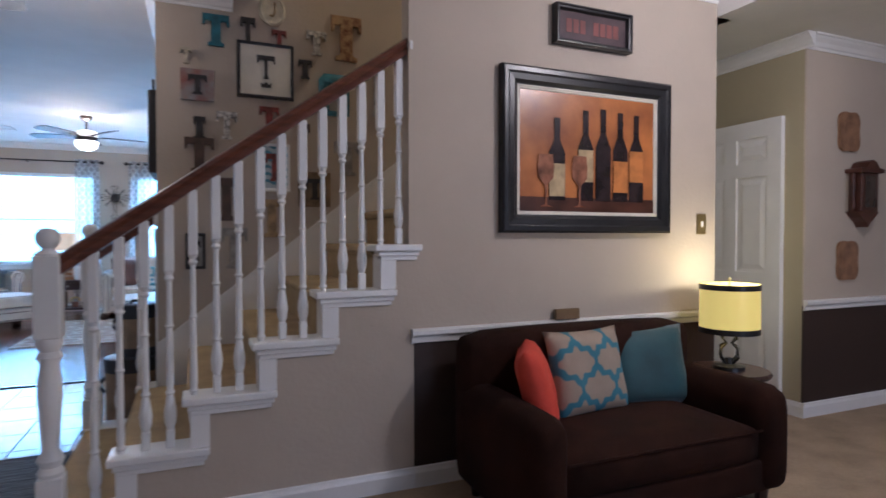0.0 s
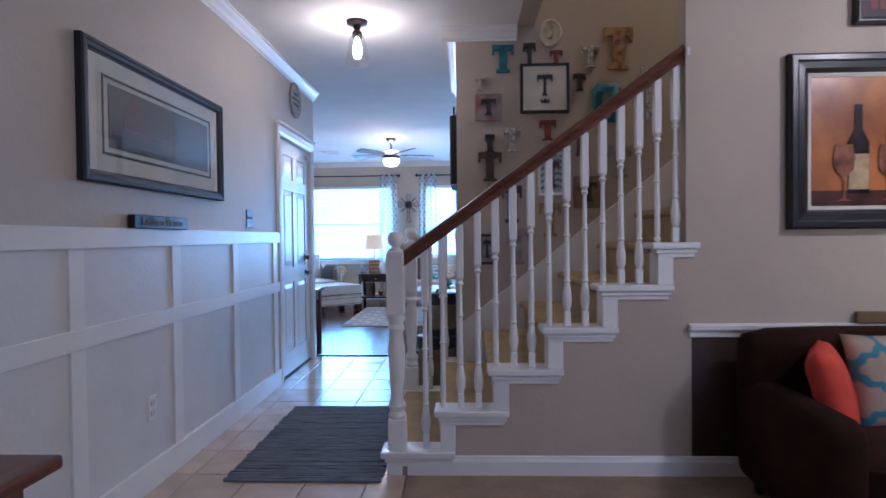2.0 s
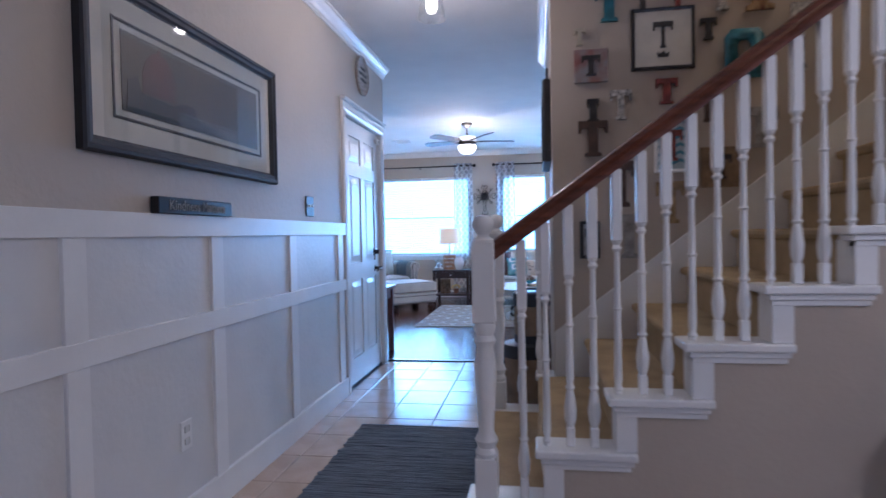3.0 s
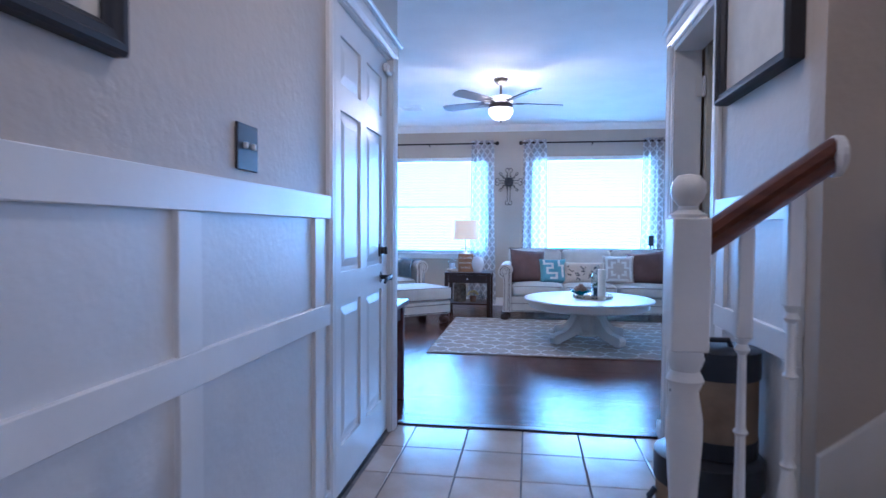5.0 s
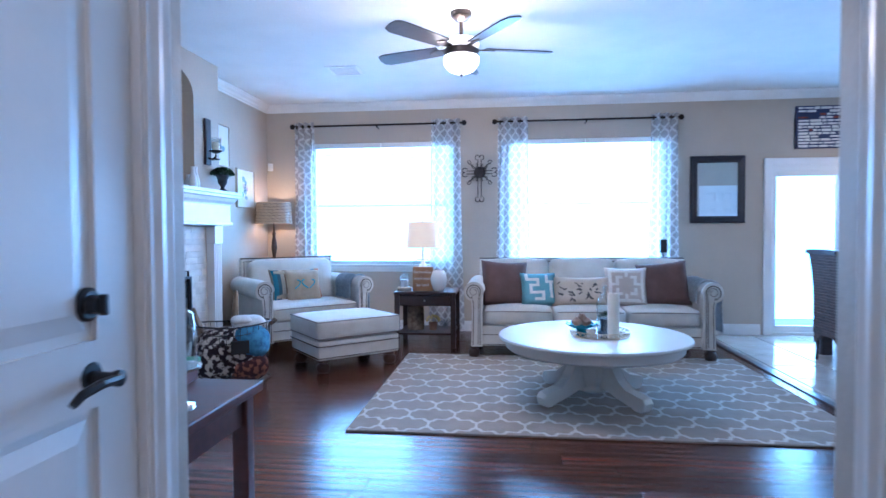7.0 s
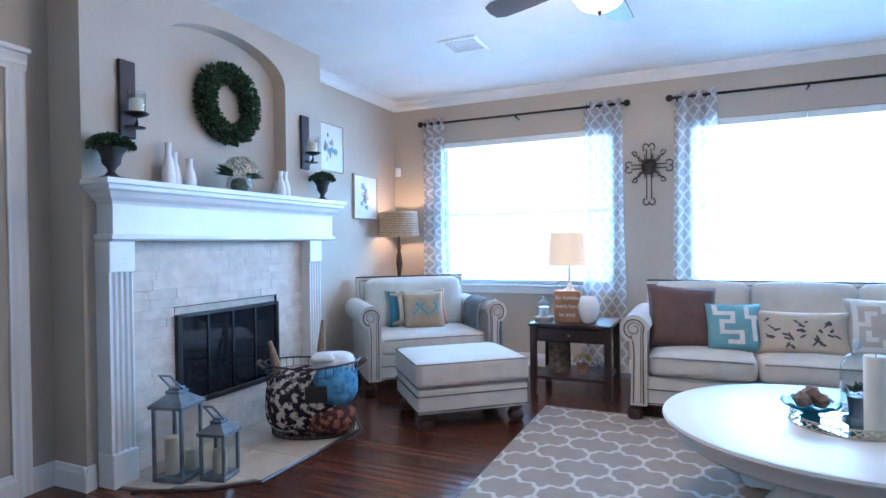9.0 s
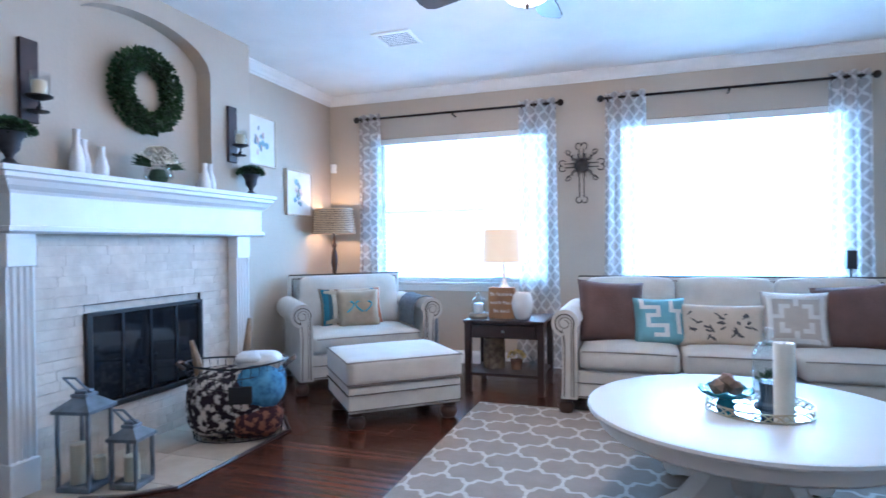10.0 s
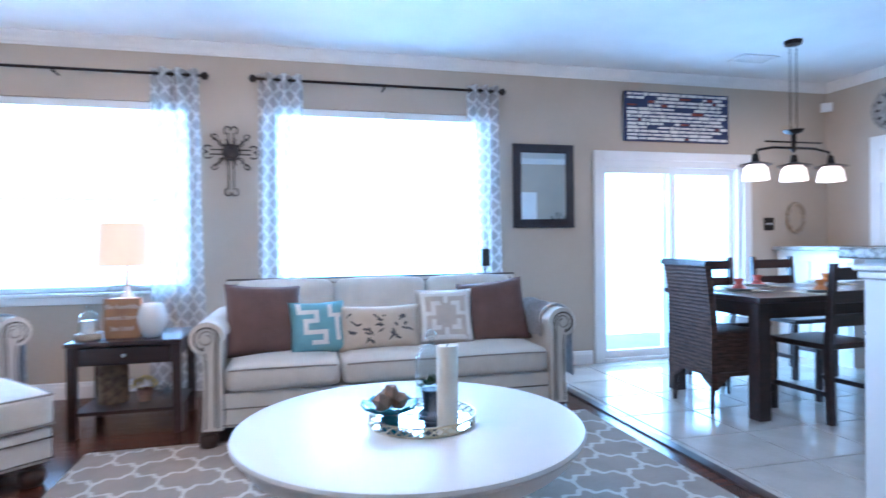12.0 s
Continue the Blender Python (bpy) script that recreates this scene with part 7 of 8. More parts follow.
MONO = material("turquoise_thread", (0.03, 0.36, 0.46), 0.7, 0.05, 30)
for dx, q in ((-0.075, 1), (0.0, -1), (0.075, 1)):
    bm = B()
    tube(bm, [(dx + q * 0.03 * math.sin(t * 1.5), -0.064 + 0.05 * abs(dx), 0.165 + 0.045 * math.cos(t)) for t in [4.6 * i / 16 for i in range(17)]], 0.007, 6)
    part("monogram_swirl", bm, MONO, p)


def throw(name, m, label, mat, w, drop_in, drop_out, r):
    """A blanket laid over a rolled arm, following its section."""
    e = thing(name, m, label, "throw blanket")
    bm = B()
    sec = [(-r - 0.004, -drop_in)]
    for i in range(13):
        a = math.pi * (1 - i / 12)
        sec.append((r * 1.06 * math.cos(a), r * 1.06 * math.sin(a)))
    sec += [(r * 1.10, -drop_out * 0.5), (r * 1.16, -drop_out)]
    g = []
    n = 14
    for j in range(n + 1):
        y = w * j / n
        g.append([bm.verts.new((x + 0.005 * math.sin(9 * j / n + 3 * z), y, z + 0.006 * math.sin(14 * j / n))) for x, z in sec])
    for j in range(n):
        for i in range(len(sec) - 1):
            bm.faces.new((g[j][i], g[j][i + 1], g[j + 1][i + 1], g[j + 1][i]))
    bmesh.ops.solidify(bm, geom=bm.faces[:], thickness=-0.014)
    part("cloth", bm, mat, e, smooth=True, auto=60)
    for yy in (0.0, w):
        bm = B()
        tube(bm, [(x * 1.04, yy, z + 0.003) for x, z in sec], 0.008, 6)
        part("braided_edge", bm, mat, e)


throw("throw_blanket", cm @ pose(0.60 - 0.18 + 0.075, 0.08, 0.608), "grey-blue knitted throw over the armchair arm", material("grey_blue_knit", (0.30, 0.34, 0.38), 0.95, 0.1, 40, 0.8, 150), 0.34, 0.14, 0.38, 0.097)
throw("throw_blanket", pose(-0.165 + 1.14 - 0.18 + 0.075, 9.70, 0.608), "pale grey knitted throw over the sofa arm", material("pale_grey_knit", (0.48, 0.47, 0.47), 0.95, 0.08, 40, 0.8, 150), 0.42, 0.10, 0.36, 0.097)

# ---- rug ----
RUG = material("taupe_trellis_rug_pile", (1, 1, 1), 0.95, 0.04, 7, 0.7, 320, fine=0.08)
trellis(RUG, (0.325, 0.275, 0.23), (0.58, 0.545, 0.50), 0.285, 0.37, 0.055, "XY", 0.13)
e = thing("area_rug", pose(-0.37, 8.665, 0), "taupe area rug with a white quatrefoil trellis", "rug")
bm = B()
box(bm, -1.455, -1.065, 0.001, 1.455, 1.065, 0.012, 0.004)
part("woven_field", bm, RUG, e)
bm = B()
tube(bm, [(-1.455, -1.065, 0.006), (1.455, -1.065, 0.006), (1.455, 1.065, 0.006), (-1.455, 1.065, 0.006)], 0.006, 6, True)
part("binding", bm, material("taupe_binding", (0.26, 0.22, 0.18), 0.9, 0.05, 20), e)

# ---- coffee table ----
CTW = material("chalky_white_table_paint", (0.72, 0.70, 0.665), 0.36, 0.006, 7, 0.02, 50, fine=0.01)
e = thing("coffee_table", pose(-0.315, 8.43, 0.012), "round white painted pedestal coffee table with scrolled feet", "coffee table")
bm = B()
lathe(bm, [(0.0, 0.40), (0.62, 0.40), (0.64, 0.405), (0.645, 0.415), (0.64, 0.426), (0.62, 0.43), (0.0, 0.43)], 72)
part("tabletop", bm, CTW, e, smooth=True, auto=40)
bm = B()
lathe(bm, [(0.55, 0.325), (0.575, 0.33), (0.595, 0.345), (0.60, 0.40)], 64)
part("apron", bm, CTW, e, smooth=True, auto=40)
bm = B()
lathe(bm, [(0.11, 0.06), (0.12, 0.07), (0.12, 0.095), (0.135, 0.12), (0.15, 0.20), (0.16, 0.30), (0.20, 0.325), (0.0, 0.325)], 8)
lathe(bm, [(0.06, 0.035), (0.10, 0.05), (0.12, 0.062), (0.0, 0.062)], 20)
part("pedestal", bm, CTW, e)
prof = [(0.09, 0.30), (0.15, 0.29), (0.20, 0.24), (0.25, 0.16), (0.32, 0.11), (0.40, 0.10), (0.455, 0.09), (0.475, 0.06), (0.465, 0.02), (0.44, 0.0), (0.395, 0.0), (0.375, 0.022), (0.33, 0.028), (0.25, 0.05), (0.18, 0.08), (0.10, 0.08)]
for k in range(4):
    bm = B()
    prism(bm, prof, -0.042, 0.042, "y")
    es = [ed for ed in bm.edges if abs(ed.verts[0].co.y) > 0.04 and abs(ed.verts[0].co.y - ed.verts[1].co.y) < 1e-4]
    bmesh.ops.bevel(bm, geom=es, offset=0.006, segments=1, affect='EDGES')
    bmesh.ops.transform(bm, matrix=Matrix.Rotation(radians(-52 + 90 * k), 4, 'Z'), verts=bm.verts)
    part("scrolled_foot", bm, CTW, e)
ZT = 0.442
e = thing("serving_tray", pose(-0.275, 8.395, ZT), "round mirrored tray with a pierced gold gallery", "tray")
bm = B()
lathe(bm, [(0.0, 0.0), (0.195, 0.0), (0.195, 0.004), (0.0, 0.004)], 48)
part("mirror", bm, mm, e)
GILT = material("pale_gilt_metal", (0.62, 0.52, 0.36), 0.3, 0.08, 14, metal=0.9)
bm = B()
for z in (0.005, 0.036):
    tube(bm, [(0.197 * math.cos(t), 0.197 * math.sin(t), z) for t in [2 * math.pi * i / 48 for i in range(48)]], 0.0035, 6, True)
for i in range(30):
    a0 = 2 * math.pi * i / 30
    a1 = 2 * math.pi * (i + 1) / 30
    for z0, z1 in ((0.006, 0.035), (0.035, 0.006)):
        tube(bm, [(0.197 * math.cos(a0), 0.197 * math.sin(a0), z0), (0.197 * math.cos(a1), 0.197 * math.sin(a1), z1)], 0.003, 4)
part("gallery", bm, GILT, e)
e = thing("pillar_candle", pose(-0.198, 8.312, ZT + 0.0045), "tall ivory pillar candle on the tray", "candle")
bm = B()
lathe(bm, [(0.038, 0.0), (0.039, 0.285), (0.036, 0.291), (0.028, 0.288), (0.0, 0.281)], 28)
part("wax", bm, material("ivory_pillar_wax", (0.74, 0.70, 0.60), 0.45, 0.03, 8), e, smooth=True, auto=50)
bm = B()
tube(bm, [(0, 0, 0.28), (0.001, 0, 0.296)], 0.0015, 5)
part("wick", bm, BLACK, e)
e = thing("glass_cloche", pose(-0.225, 8.455, ZT + 0.0045), "glass cloche with a knob over a small succulent pot", "cloche")
bm = B()
lathe(bm, [(0.062, 0.0), (0.062, 0.20), (0.055, 0.235), (0.035, 0.262), (0.010, 0.272), (0.009, 0.285), (0.020, 0.298), (0.022, 0.31), (0.014, 0.325), (0.0, 0.33)], 28)
v = part("dome", bm, DOME, e, "clear glass", smooth=True)
bm = B()
lathe(bm, [(0.0, 0.0), (0.05, 0.0), (0.055, 0.01), (0.035, 0.02), (0.032, 0.04), (0.04, 0.10), (0.0, 0.10)], 20)
part("pot", bm, material("dark_blue_grey_pot", (0.05, 0.065, 0.085), 0.5, 0.1, 10), e, smooth=True, auto=40)
bm = B()
for i in range(70):
    o = rv()
    o.z = abs(o.z)
    leaf(bm, Vector((o.x * 0.03, o.y * 0.03, 0.105 + o.z * 0.02)), o, Vector((0, 0, 1)), 0.035, 0.016)
part("succulent", bm, LEAF, e)
e = thing("decor_bowl", pose(-0.395, 8.41, ZT + 0.0045), "turquoise footed bowl with a ruffled rim", "bowl")
bm = B()
seg = 40
rings = []
for r, z in ((0.035, 0.0), (0.038, 0.012), (0.028, 0.025), (0.05, 0.038), (0.085, 0.052), (0.108, 0.07), (0.104, 0.074), (0.08, 0.06), (0.04, 0.046), (0.001, 0.044)):
    rings.append([bm.verts.new((r * math.cos(2 * math.pi * i / seg), r * math.sin(2 * math.pi * i / seg), z + (0.006 * math.sin(10 * 2 * math.pi * i / seg) if r > 0.09 else 0))) for i in range(seg)])
for a, b in zip(rings, rings[1:]):
    for i in range(seg):
        bm.faces.new((a[i], a[(i + 1) % seg], b[(i + 1) % seg], b[i]))
bm.faces.new(rings[0])
part("bowl", bm, material("turquoise_glaze", (0.02, 0.17, 0.22), 0.18, 0.1, 9), e, smooth=True)
SHELLM = material("brown_sea_stone", (0.30, 0.19, 0.13), 0.7, 0.15, 12, dark=(0.17, 0.10, 0.07))
for x, y, z, r in ((-0.03, -0.02, 0.085, 0.038), (0.035, -0.01, 0.085, 0.036), (0.0, 0.035, 0.09, 0.036), (0.005, -0.005, 0.115, 0.034)):
    f = thing("decor_ball", pose(-0.395 + x, 8.41 + y, ZT + z, 20 * x * 100, 35, 40), "faceted brown stone or shell in the bowl", "decor", "stones in the bowl")
    bm = B()
    bmesh.ops.create_icosphere(bm, subdivisions=1, radius=r)
    for vv in bm.verts:
        vv.co *= 1 + 0.12 * noise.noise(vv.co * 40)
    part("stone", bm, SHELLM, f)

# ---- end table and its things ----
e = thing("end_table", pose(-1.71, 10.0, 0), "espresso wood end table with a drawer and low shelf", "end table")
bm = B()
box(bm, -0.31, -0.015, 0.535, 0.31, 0.53, 0.56, 0.006, 2)
part("tabletop", bm, ESPRESSO, e)
for sx in (-0.28, 0.28):
    for sy in (0.025, 0.495):
        bm = B()
        box(bm, sx - 0.024, sy - 0.024, 0, sx + 0.024, sy + 0.024, 0.535, 0.003)
        part("leg", bm, ESPRESSO, e)
bm = B()
box(bm, -0.256, 0.025, 0.42, 0.256, 0.50, 0.534)
part("apron", bm, ESPRESSO, e)
bm = B()
box(bm, -0.245, 0.006, 0.43, 0.245, 0.026, 0.525, 0.004)
d = part("drawer", bm, ESPRESSO, e)
bm = B()
lathe(bm, [(0.005, 0.0), (0.006, 0.01), (0.012, 0.018), (0.010, 0.026), (0.0, 0.028)], 14, pose(0, 0.006, 0.478, 90, 0, 0))
part("knob", bm, NICKEL, d, "nickel knob", smooth=True)
bm = B()
box(bm, -0.28, 0.02, 0.13, 0.28, 0.50, 0.152, 0.003)
part("shelf", bm, ESPRESSO, e)
TX, TZ = -1.71, 0.561
e = thing("table_lamp", pose(-1.77, 10.32, TZ), "white lamp with a pale tapered drum shade, lit", "table lamp")
bm = B()
lathe(bm, [(0.07, 0.0), (0.07, 0.012), (0.045, 0.02), (0.06, 0.08), (0.065, 0.15), (0.045, 0.23), (0.018, 0.27), (0.010, 0.45), (0.0, 0.45)], 24)
part("base", bm, PORC, e, smooth=True, auto=50)
bm = B()
lathe(bm, [(0.178, 0.43), (0.160, 0.695), (0.157, 0.695), (0.175, 0.43)], 36, close=False)
part("shade", bm, glow("lit_cream_shade", (1.0, 0.76, 0.46), 0.60, (0.42, 0.33, 0.24)), e, "glowing cream shade", smooth=True, auto=40)
bm = B()
lathe(bm, [(0.004, 0.69), (0.009, 0.715), (0.0, 0.725)], 8)
part("finial", bm, NICKEL, e)
e = thing("wooden_caddy", pose(-1.745, 10.14, TZ), "small wooden crate sign with white lettering and wire handle", "wooden sign")
CR = material("orange_brown_crate_wood", (0.36, 0.19, 0.09), 0.6, 0.12, 9, dark=(0.24, 0.12, 0.06))
bm = B()
box(bm, -0.10, -0.035, 0, 0.10, 0.035, 0.24, 0.004)
part("box", bm, CR, e)
bm = B()
tube(bm, [(-0.09, 0, 0.235), (-0.09, 0, 0.28), (-0.06, 0, 0.315), (0.06, 0, 0.315), (0.09, 0, 0.28), (0.09, 0, 0.235)], 0.004, 6)
part("handle", bm, NICKEL, e)
for i, s in enumerate(("Be humble", "work hard", "be kind")):
    text_part("lettering", s, 0.042, pose(0, -0.0358, 0.19 - i * 0.065, 90, 0, 0), KEYW, e)
e = thing("white_vase", pose(-1.585, 10.13, TZ), "plump white ribbed ceramic vase", "vase")
bm = B()
lathe(bm, [(0.045, 0.0), (0.065, 0.03), (0.082, 0.09), (0.083, 0.13), (0.068, 0.185), (0.055, 0.203), (0.05, 0.205), (0.045, 0.195), (0.0, 0.19)], 32)
part("body", bm, PORC, e, smooth=True, auto=60)
e = thing("candle_jar", pose(-1.93, 10.12, TZ), "white candle under a small glass dome on a wood disc", "candle")
bm = B()
lathe(bm, [(0.07, 0.0), (0.075, 0.008), (0.075, 0.03), (0.07, 0.038), (0.0, 0.038)], 24)
part("wood_base", bm, material("pale_grey_wood_disc", (0.40, 0.33, 0.25), 0.7, 0.1, 12), e, smooth=True, auto=40)
bm = B()
lathe(bm, [(0.038, 0.039), (0.038, 0.115), (0.0, 0.117)], 20)
part("candle", bm, PORC, e, smooth=True, auto=40)
bm = B()
lathe(bm, [(0.052, 0.039), (0.052, 0.13), (0.040, 0.155), (0.012, 0.165), (0.012, 0.18), (0.018, 0.19), (0.0, 0.20)], 24)
v = part("dome", bm, DOME, e, smooth=True)
v.visible_shadow = False
e = thing("wood_bark_holder", pose(-1.84, 10.25, 0.153), "rough bark-covered cylinder on the end table shelf", "decor")
bm = B()
lathe(bm, [(0.085, 0.0), (0.088, 0.10), (0.083, 0.235), (0.07, 0.235), (0.07, 0.15), (0.0, 0.15)], 20)
part("bark", bm, material("mottled_bark", (0.26, 0.19, 0.13), 0.9, 0.2, 24, 0.9, 60, dark=(0.09, 0.06, 0.045)), e, smooth=True, auto=50)
e = thing("flower_pot", pose(-1.655, 10.22, 0.153), "small pot of yellow flowers on the low shelf", "flowers")
bm = B()
lathe(bm, [(0.035, 0.0), (0.048, 0.075), (0.043, 0.075), (0.0, 0.06)], 16)
part("pot", bm, material("dull_terracotta", (0.28, 0.15, 0.10), 0.8, 0.1, 12), e, smooth=True, auto=50)
bm = B()
for i in range(160):
    o = rv()
    o.z = abs(o.z)
    leaf(bm, Vector((o.x * 0.06, o.y * 0.05, 0.09 + o.z * 0.05)), o + rv() * 0.5, rv(), 0.022, 0.016)
part("bloom_cluster", bm, material("soft_yellow_petal", (0.66, 0.52, 0.22), 0.7, 0.08, 12), e)
e = thing("metal_orb", pose(-1.525, 10.22, 0.153), "small blue-grey wire star on the low shelf", "decor")
bm = B()
for k in range(5):
    a = math.pi * k / 5
    tube(bm, [(-0.055 * math.cos(a), -0.01, 0.058 - 0.055 * math.sin(a)), (0.055 * math.cos(a), -0.01, 0.058 + 0.055 * math.sin(a))], 0.005, 6)
part("star", bm, ZINC, e)

# ---- floor lamp ----
e = thing("floor_lamp", pose(-3.56, 10.76, 0), "turned dark floor lamp with a woven brown drum shade, lit", "floor lamp")
bm = B()
lathe(bm, [(0.14, 0.0), (0.145, 0.012), (0.10, 0.03), (0.03, 0.05), (0.016, 0.10), (0.014, 0.80), (0.028, 0.82), (0.016, 0.85), (0.02, 0.90), (0.034, 0.98), (0.026, 1.06), (0.014, 1.12), (0.026, 1.14), (0.012, 1.17), (0.010, 1.26), (0.0, 1.26)], 20)
part("pole", bm, TURNED, e, smooth=True, auto=50)
WOV = glow("woven_brown_shade", (1.0, 0.66, 0.34), 0.26, (0.20, 0.14, 0.09))
bm = B()
lathe(bm, [(0.205, 1.255), (0.185, 1.50), (0.182, 1.50), (0.202, 1.255)], 40, close=False)
sh = part("shade", bm, WOV, e, "woven brown shade glowing faintly", smooth=True, auto=40)
bm = B()
for i in range(14):
    z = 1.262 + i * 0.017
    r = 0.206 - 0.02 * (z - 1.255) / 0.245
    tube(bm, [((r + 0.003 * math.sin(20 * t + i * 2.2)) * math.cos(t), (r + 0.003 * math.sin(20 * t + i * 2.2)) * math.sin(t), z) for t in [2 * math.pi * q / 80 for q in range(80)]], 0.005, 5, True)
part("weave", bm, material("woven_cane", (0.24, 0.17, 0.11), 0.7, 0.2, 40), sh)

# ---- side table by the hall opening ----
e = thing("sofa_table", pose(-2.04, 5.95, 0), "dark red-brown table beside the hall opening", "table")
DR = material("dark_cherry_wood", (0.115, 0.034, 0.026), 0.36, 0.1, 6, stretch=(0.6, 5, 5), dark=(0.07, 0.021, 0.017), coat=0.1)
bm = B()
box(bm, -0.36, -0.24, 0.625, 0.335, 0.26, 0.66, 0.006, 2)
part("tabletop", bm, DR, e)
bm = B()
box(bm, -0.32, -0.20, 0.53, 0.295, 0.22, 0.625)
part("apron", bm, DR, e)
for sx in (-0.31, 0.285):
    for sy in (-0.19, 0.21):
        bm = B()
        box(bm, sx - 0.026, sy - 0.026, 0, sx + 0.026, sy + 0.026, 0.62, 0.004)
        part("leg", bm, DR, e)
e = thing("book_box", pose(-2.05, 6.07, 0.661, 0, 0, 8), "red-brown keepsake box with a green lid", "box")
bm = B()
box(bm, -0.14, -0.11, 0, 0.14, 0.11, 0.055, 0.005)
part("body", bm, material("red_leather_box", (0.16, 0.035, 0.016), 0.5, 0.1, 12), e)
bm = B()
box(bm, -0.147, -0.117, 0.055, 0.147, 0.117, 0.075, 0.005)
part("lid", bm, material("bright_green_cloth", (0.04, 0.24, 0.09), 0.6, 0.06, 12), e, "green cloth lid")
e = thing("pedestal_cloche", pose(-1.815, 5.876, 0.661) @ Matrix.Diagonal((0.82, 0.82, 1.05, 1)), "glass cloche with a pinecone on a silver pedestal", "cloche")
bm = B()
lathe(bm, [(0.065, 0.0), (0.06, 0.01), (0.02, 0.02), (0.012, 0.05), (0.024, 0.065), (0.012, 0.08), (0.03, 0.095), (0.085, 0.105), (0.088, 0.112), (0.0, 0.112)], 26)
part("pedestal", bm, material("silver_metal", (0.72, 0.68, 0.62), 0.15, 0.05, 9, metal=1.0), e, smooth=True, auto=50)
bm = B()
lathe(bm, [(0.075, 0.113), (0.075, 0.21), (0.062, 0.25), (0.03, 0.272), (0.012, 0.276), (0.012, 0.288), (0.022, 0.30), (0.0, 0.315)], 28)
v = part("dome", bm, DOME, e, "clear glass", smooth=True)
v.visible_shadow = False
bm = B()
for i in range(220):
    t = i / 220
    a = i * 2.4
    r = 0.042 * math.sin(math.pi * (0.12 + 0.85 * t)) + 0.004
    leaf(bm, Vector((r * 0.5 * math.cos(a), r * 0.5 * math.sin(a), 0.118 + 0.11 * t)), Vector((math.cos(a), math.sin(a), 0.5)), Vector((0, 0, 1)), r * 0.7 + 0.006, 0.018)
part("pinecone", bm, material("brown_pinecone_scale", (0.13, 0.085, 0.06), 0.8, 0.2, 20), e)


# ---- dining area ----
e = thing("dining_table", pose(2.98, 9.66, 0), "dark espresso rectangular dining table", "dining table")
bm = B()
box(bm, -1.02, -0.47, 0.72, 1.02, 0.47, 0.755, 0.006, 2)
part("tabletop", bm, ESPRESSO, e)
bm = B()
for r in ((-0.93, -0.41, 0.93, -0.38), (-0.93, 0.38, 0.93, 0.41), (-0.93, -0.38, -0.90, 0.38), (0.90, -0.38, 0.93, 0.38)):
    box(bm, r[0], r[1], 0.62, r[2], r[3], 0.72)
part("apron", bm, ESPRESSO, e)
for sx in (-0.96, 0.96):
    for sy in (-0.40, 0.40):
        bm = B()
        box(bm, sx - 0.045, sy - 0.045, 0, sx + 0.045, sy + 0.045, 0.72, 0.004)
        part("leg", bm, ESPRESSO, e)

WICKER = material("dark_brown_wicker", (0.12, 0.062, 0.043), 0.6, 0.2, 16, 0.9, 60, stretch=(1, 1, 6), dark=(0.028, 0.014, 0.011))
e = thing("wicker_chair", pose(2.08, 9.64, 0, 0, 0, -90), "tall dark woven wicker dining chair with a scalloped skirt", "chair", "dining chairs")
# local: back at -y, width along x
bm = B()
n = 58
front, rear = [], []
for i in range(n + 1):
    z = 0.24 + (0.95 - 0.24) * i / n
    dy = 0.045 * ((z - 0.45) / 0.5) ** 2 if z > 0.45 else 0
    bulge = 0.0045 * (i % 2)
    front.append((-0.225 - dy + bulge, z))
    rear.append((-0.265 - dy - bulge, z))
prism(bm, front + rear[::-1], -0.212, 0.212, "x")
part("woven_back", bm, WICKER, e)
bm = B()
prism(bm, [(-0.23, 0.945), (0.23, 0.945), (0.235, 0.975), (0.15, 0.985), (-0.15, 0.985), (-0.235, 0.975)], -0.33, -0.27, "y")
part("top_rail", bm, ESPRESSO, e)
def rippled(u0, u1):
    rows = [0.26 + k * 0.0115 for k in range(19)]
    return [(u1 + 0.003 * (k % 2), z) for k, z in enumerate(rows)] + [(u0 - 0.003 * (k % 2), z) for k, z in reversed(list(enumerate(rows)))]


for sx in (-0.21, 0.18):
    bm = B()
    prism(bm, rippled(sx, sx + 0.03), -0.225, 0.21, "y")
    part("woven_side", bm, WICKER, e)
bm = B()
prism(bm, rippled(0.18, 0.206), -0.177, 0.177, "x")
part("woven_front", bm, WICKER, e)
bm = B()
for sx in (-1, 1):
    for y0, y1 in ((-0.24, 0.20),):
        prism(bm, [(y0, 0.262), (y1, 0.262), (y1, 0.16), ((y0 + y1) / 2 + 0.12, 0.235), ((y0 + y1) / 2 - 0.12, 0.235), (y0, 0.15)], sx * 0.21 - 0.012, sx * 0.21 + 0.012, "x")
prism(bm, [(-0.21, 0.262), (0.21, 0.262), (0.21, 0.15), (0.09, 0.235), (-0.09, 0.235), (-0.21, 0.15)], -0.262, -0.238, "y")
part("scalloped_edge", bm, WICKER, e)
bm = B()
rbox(bm, (0, -0.01, 0.48), (0.40, 0.42, 0.06), 0.025, 4)
part("seat", bm, WICKER, e, smooth=True)
for sx in (-0.185, 0.185):
    for sy in (-0.235, 0.185):
        bm = B()
        tube(bm, [(sx, sy, 0.25), (sx * 1.02, sy * 1.05, 0.0)], [0.020, 0.013], 8)
        part("leg", bm, ESPRESSO, e)


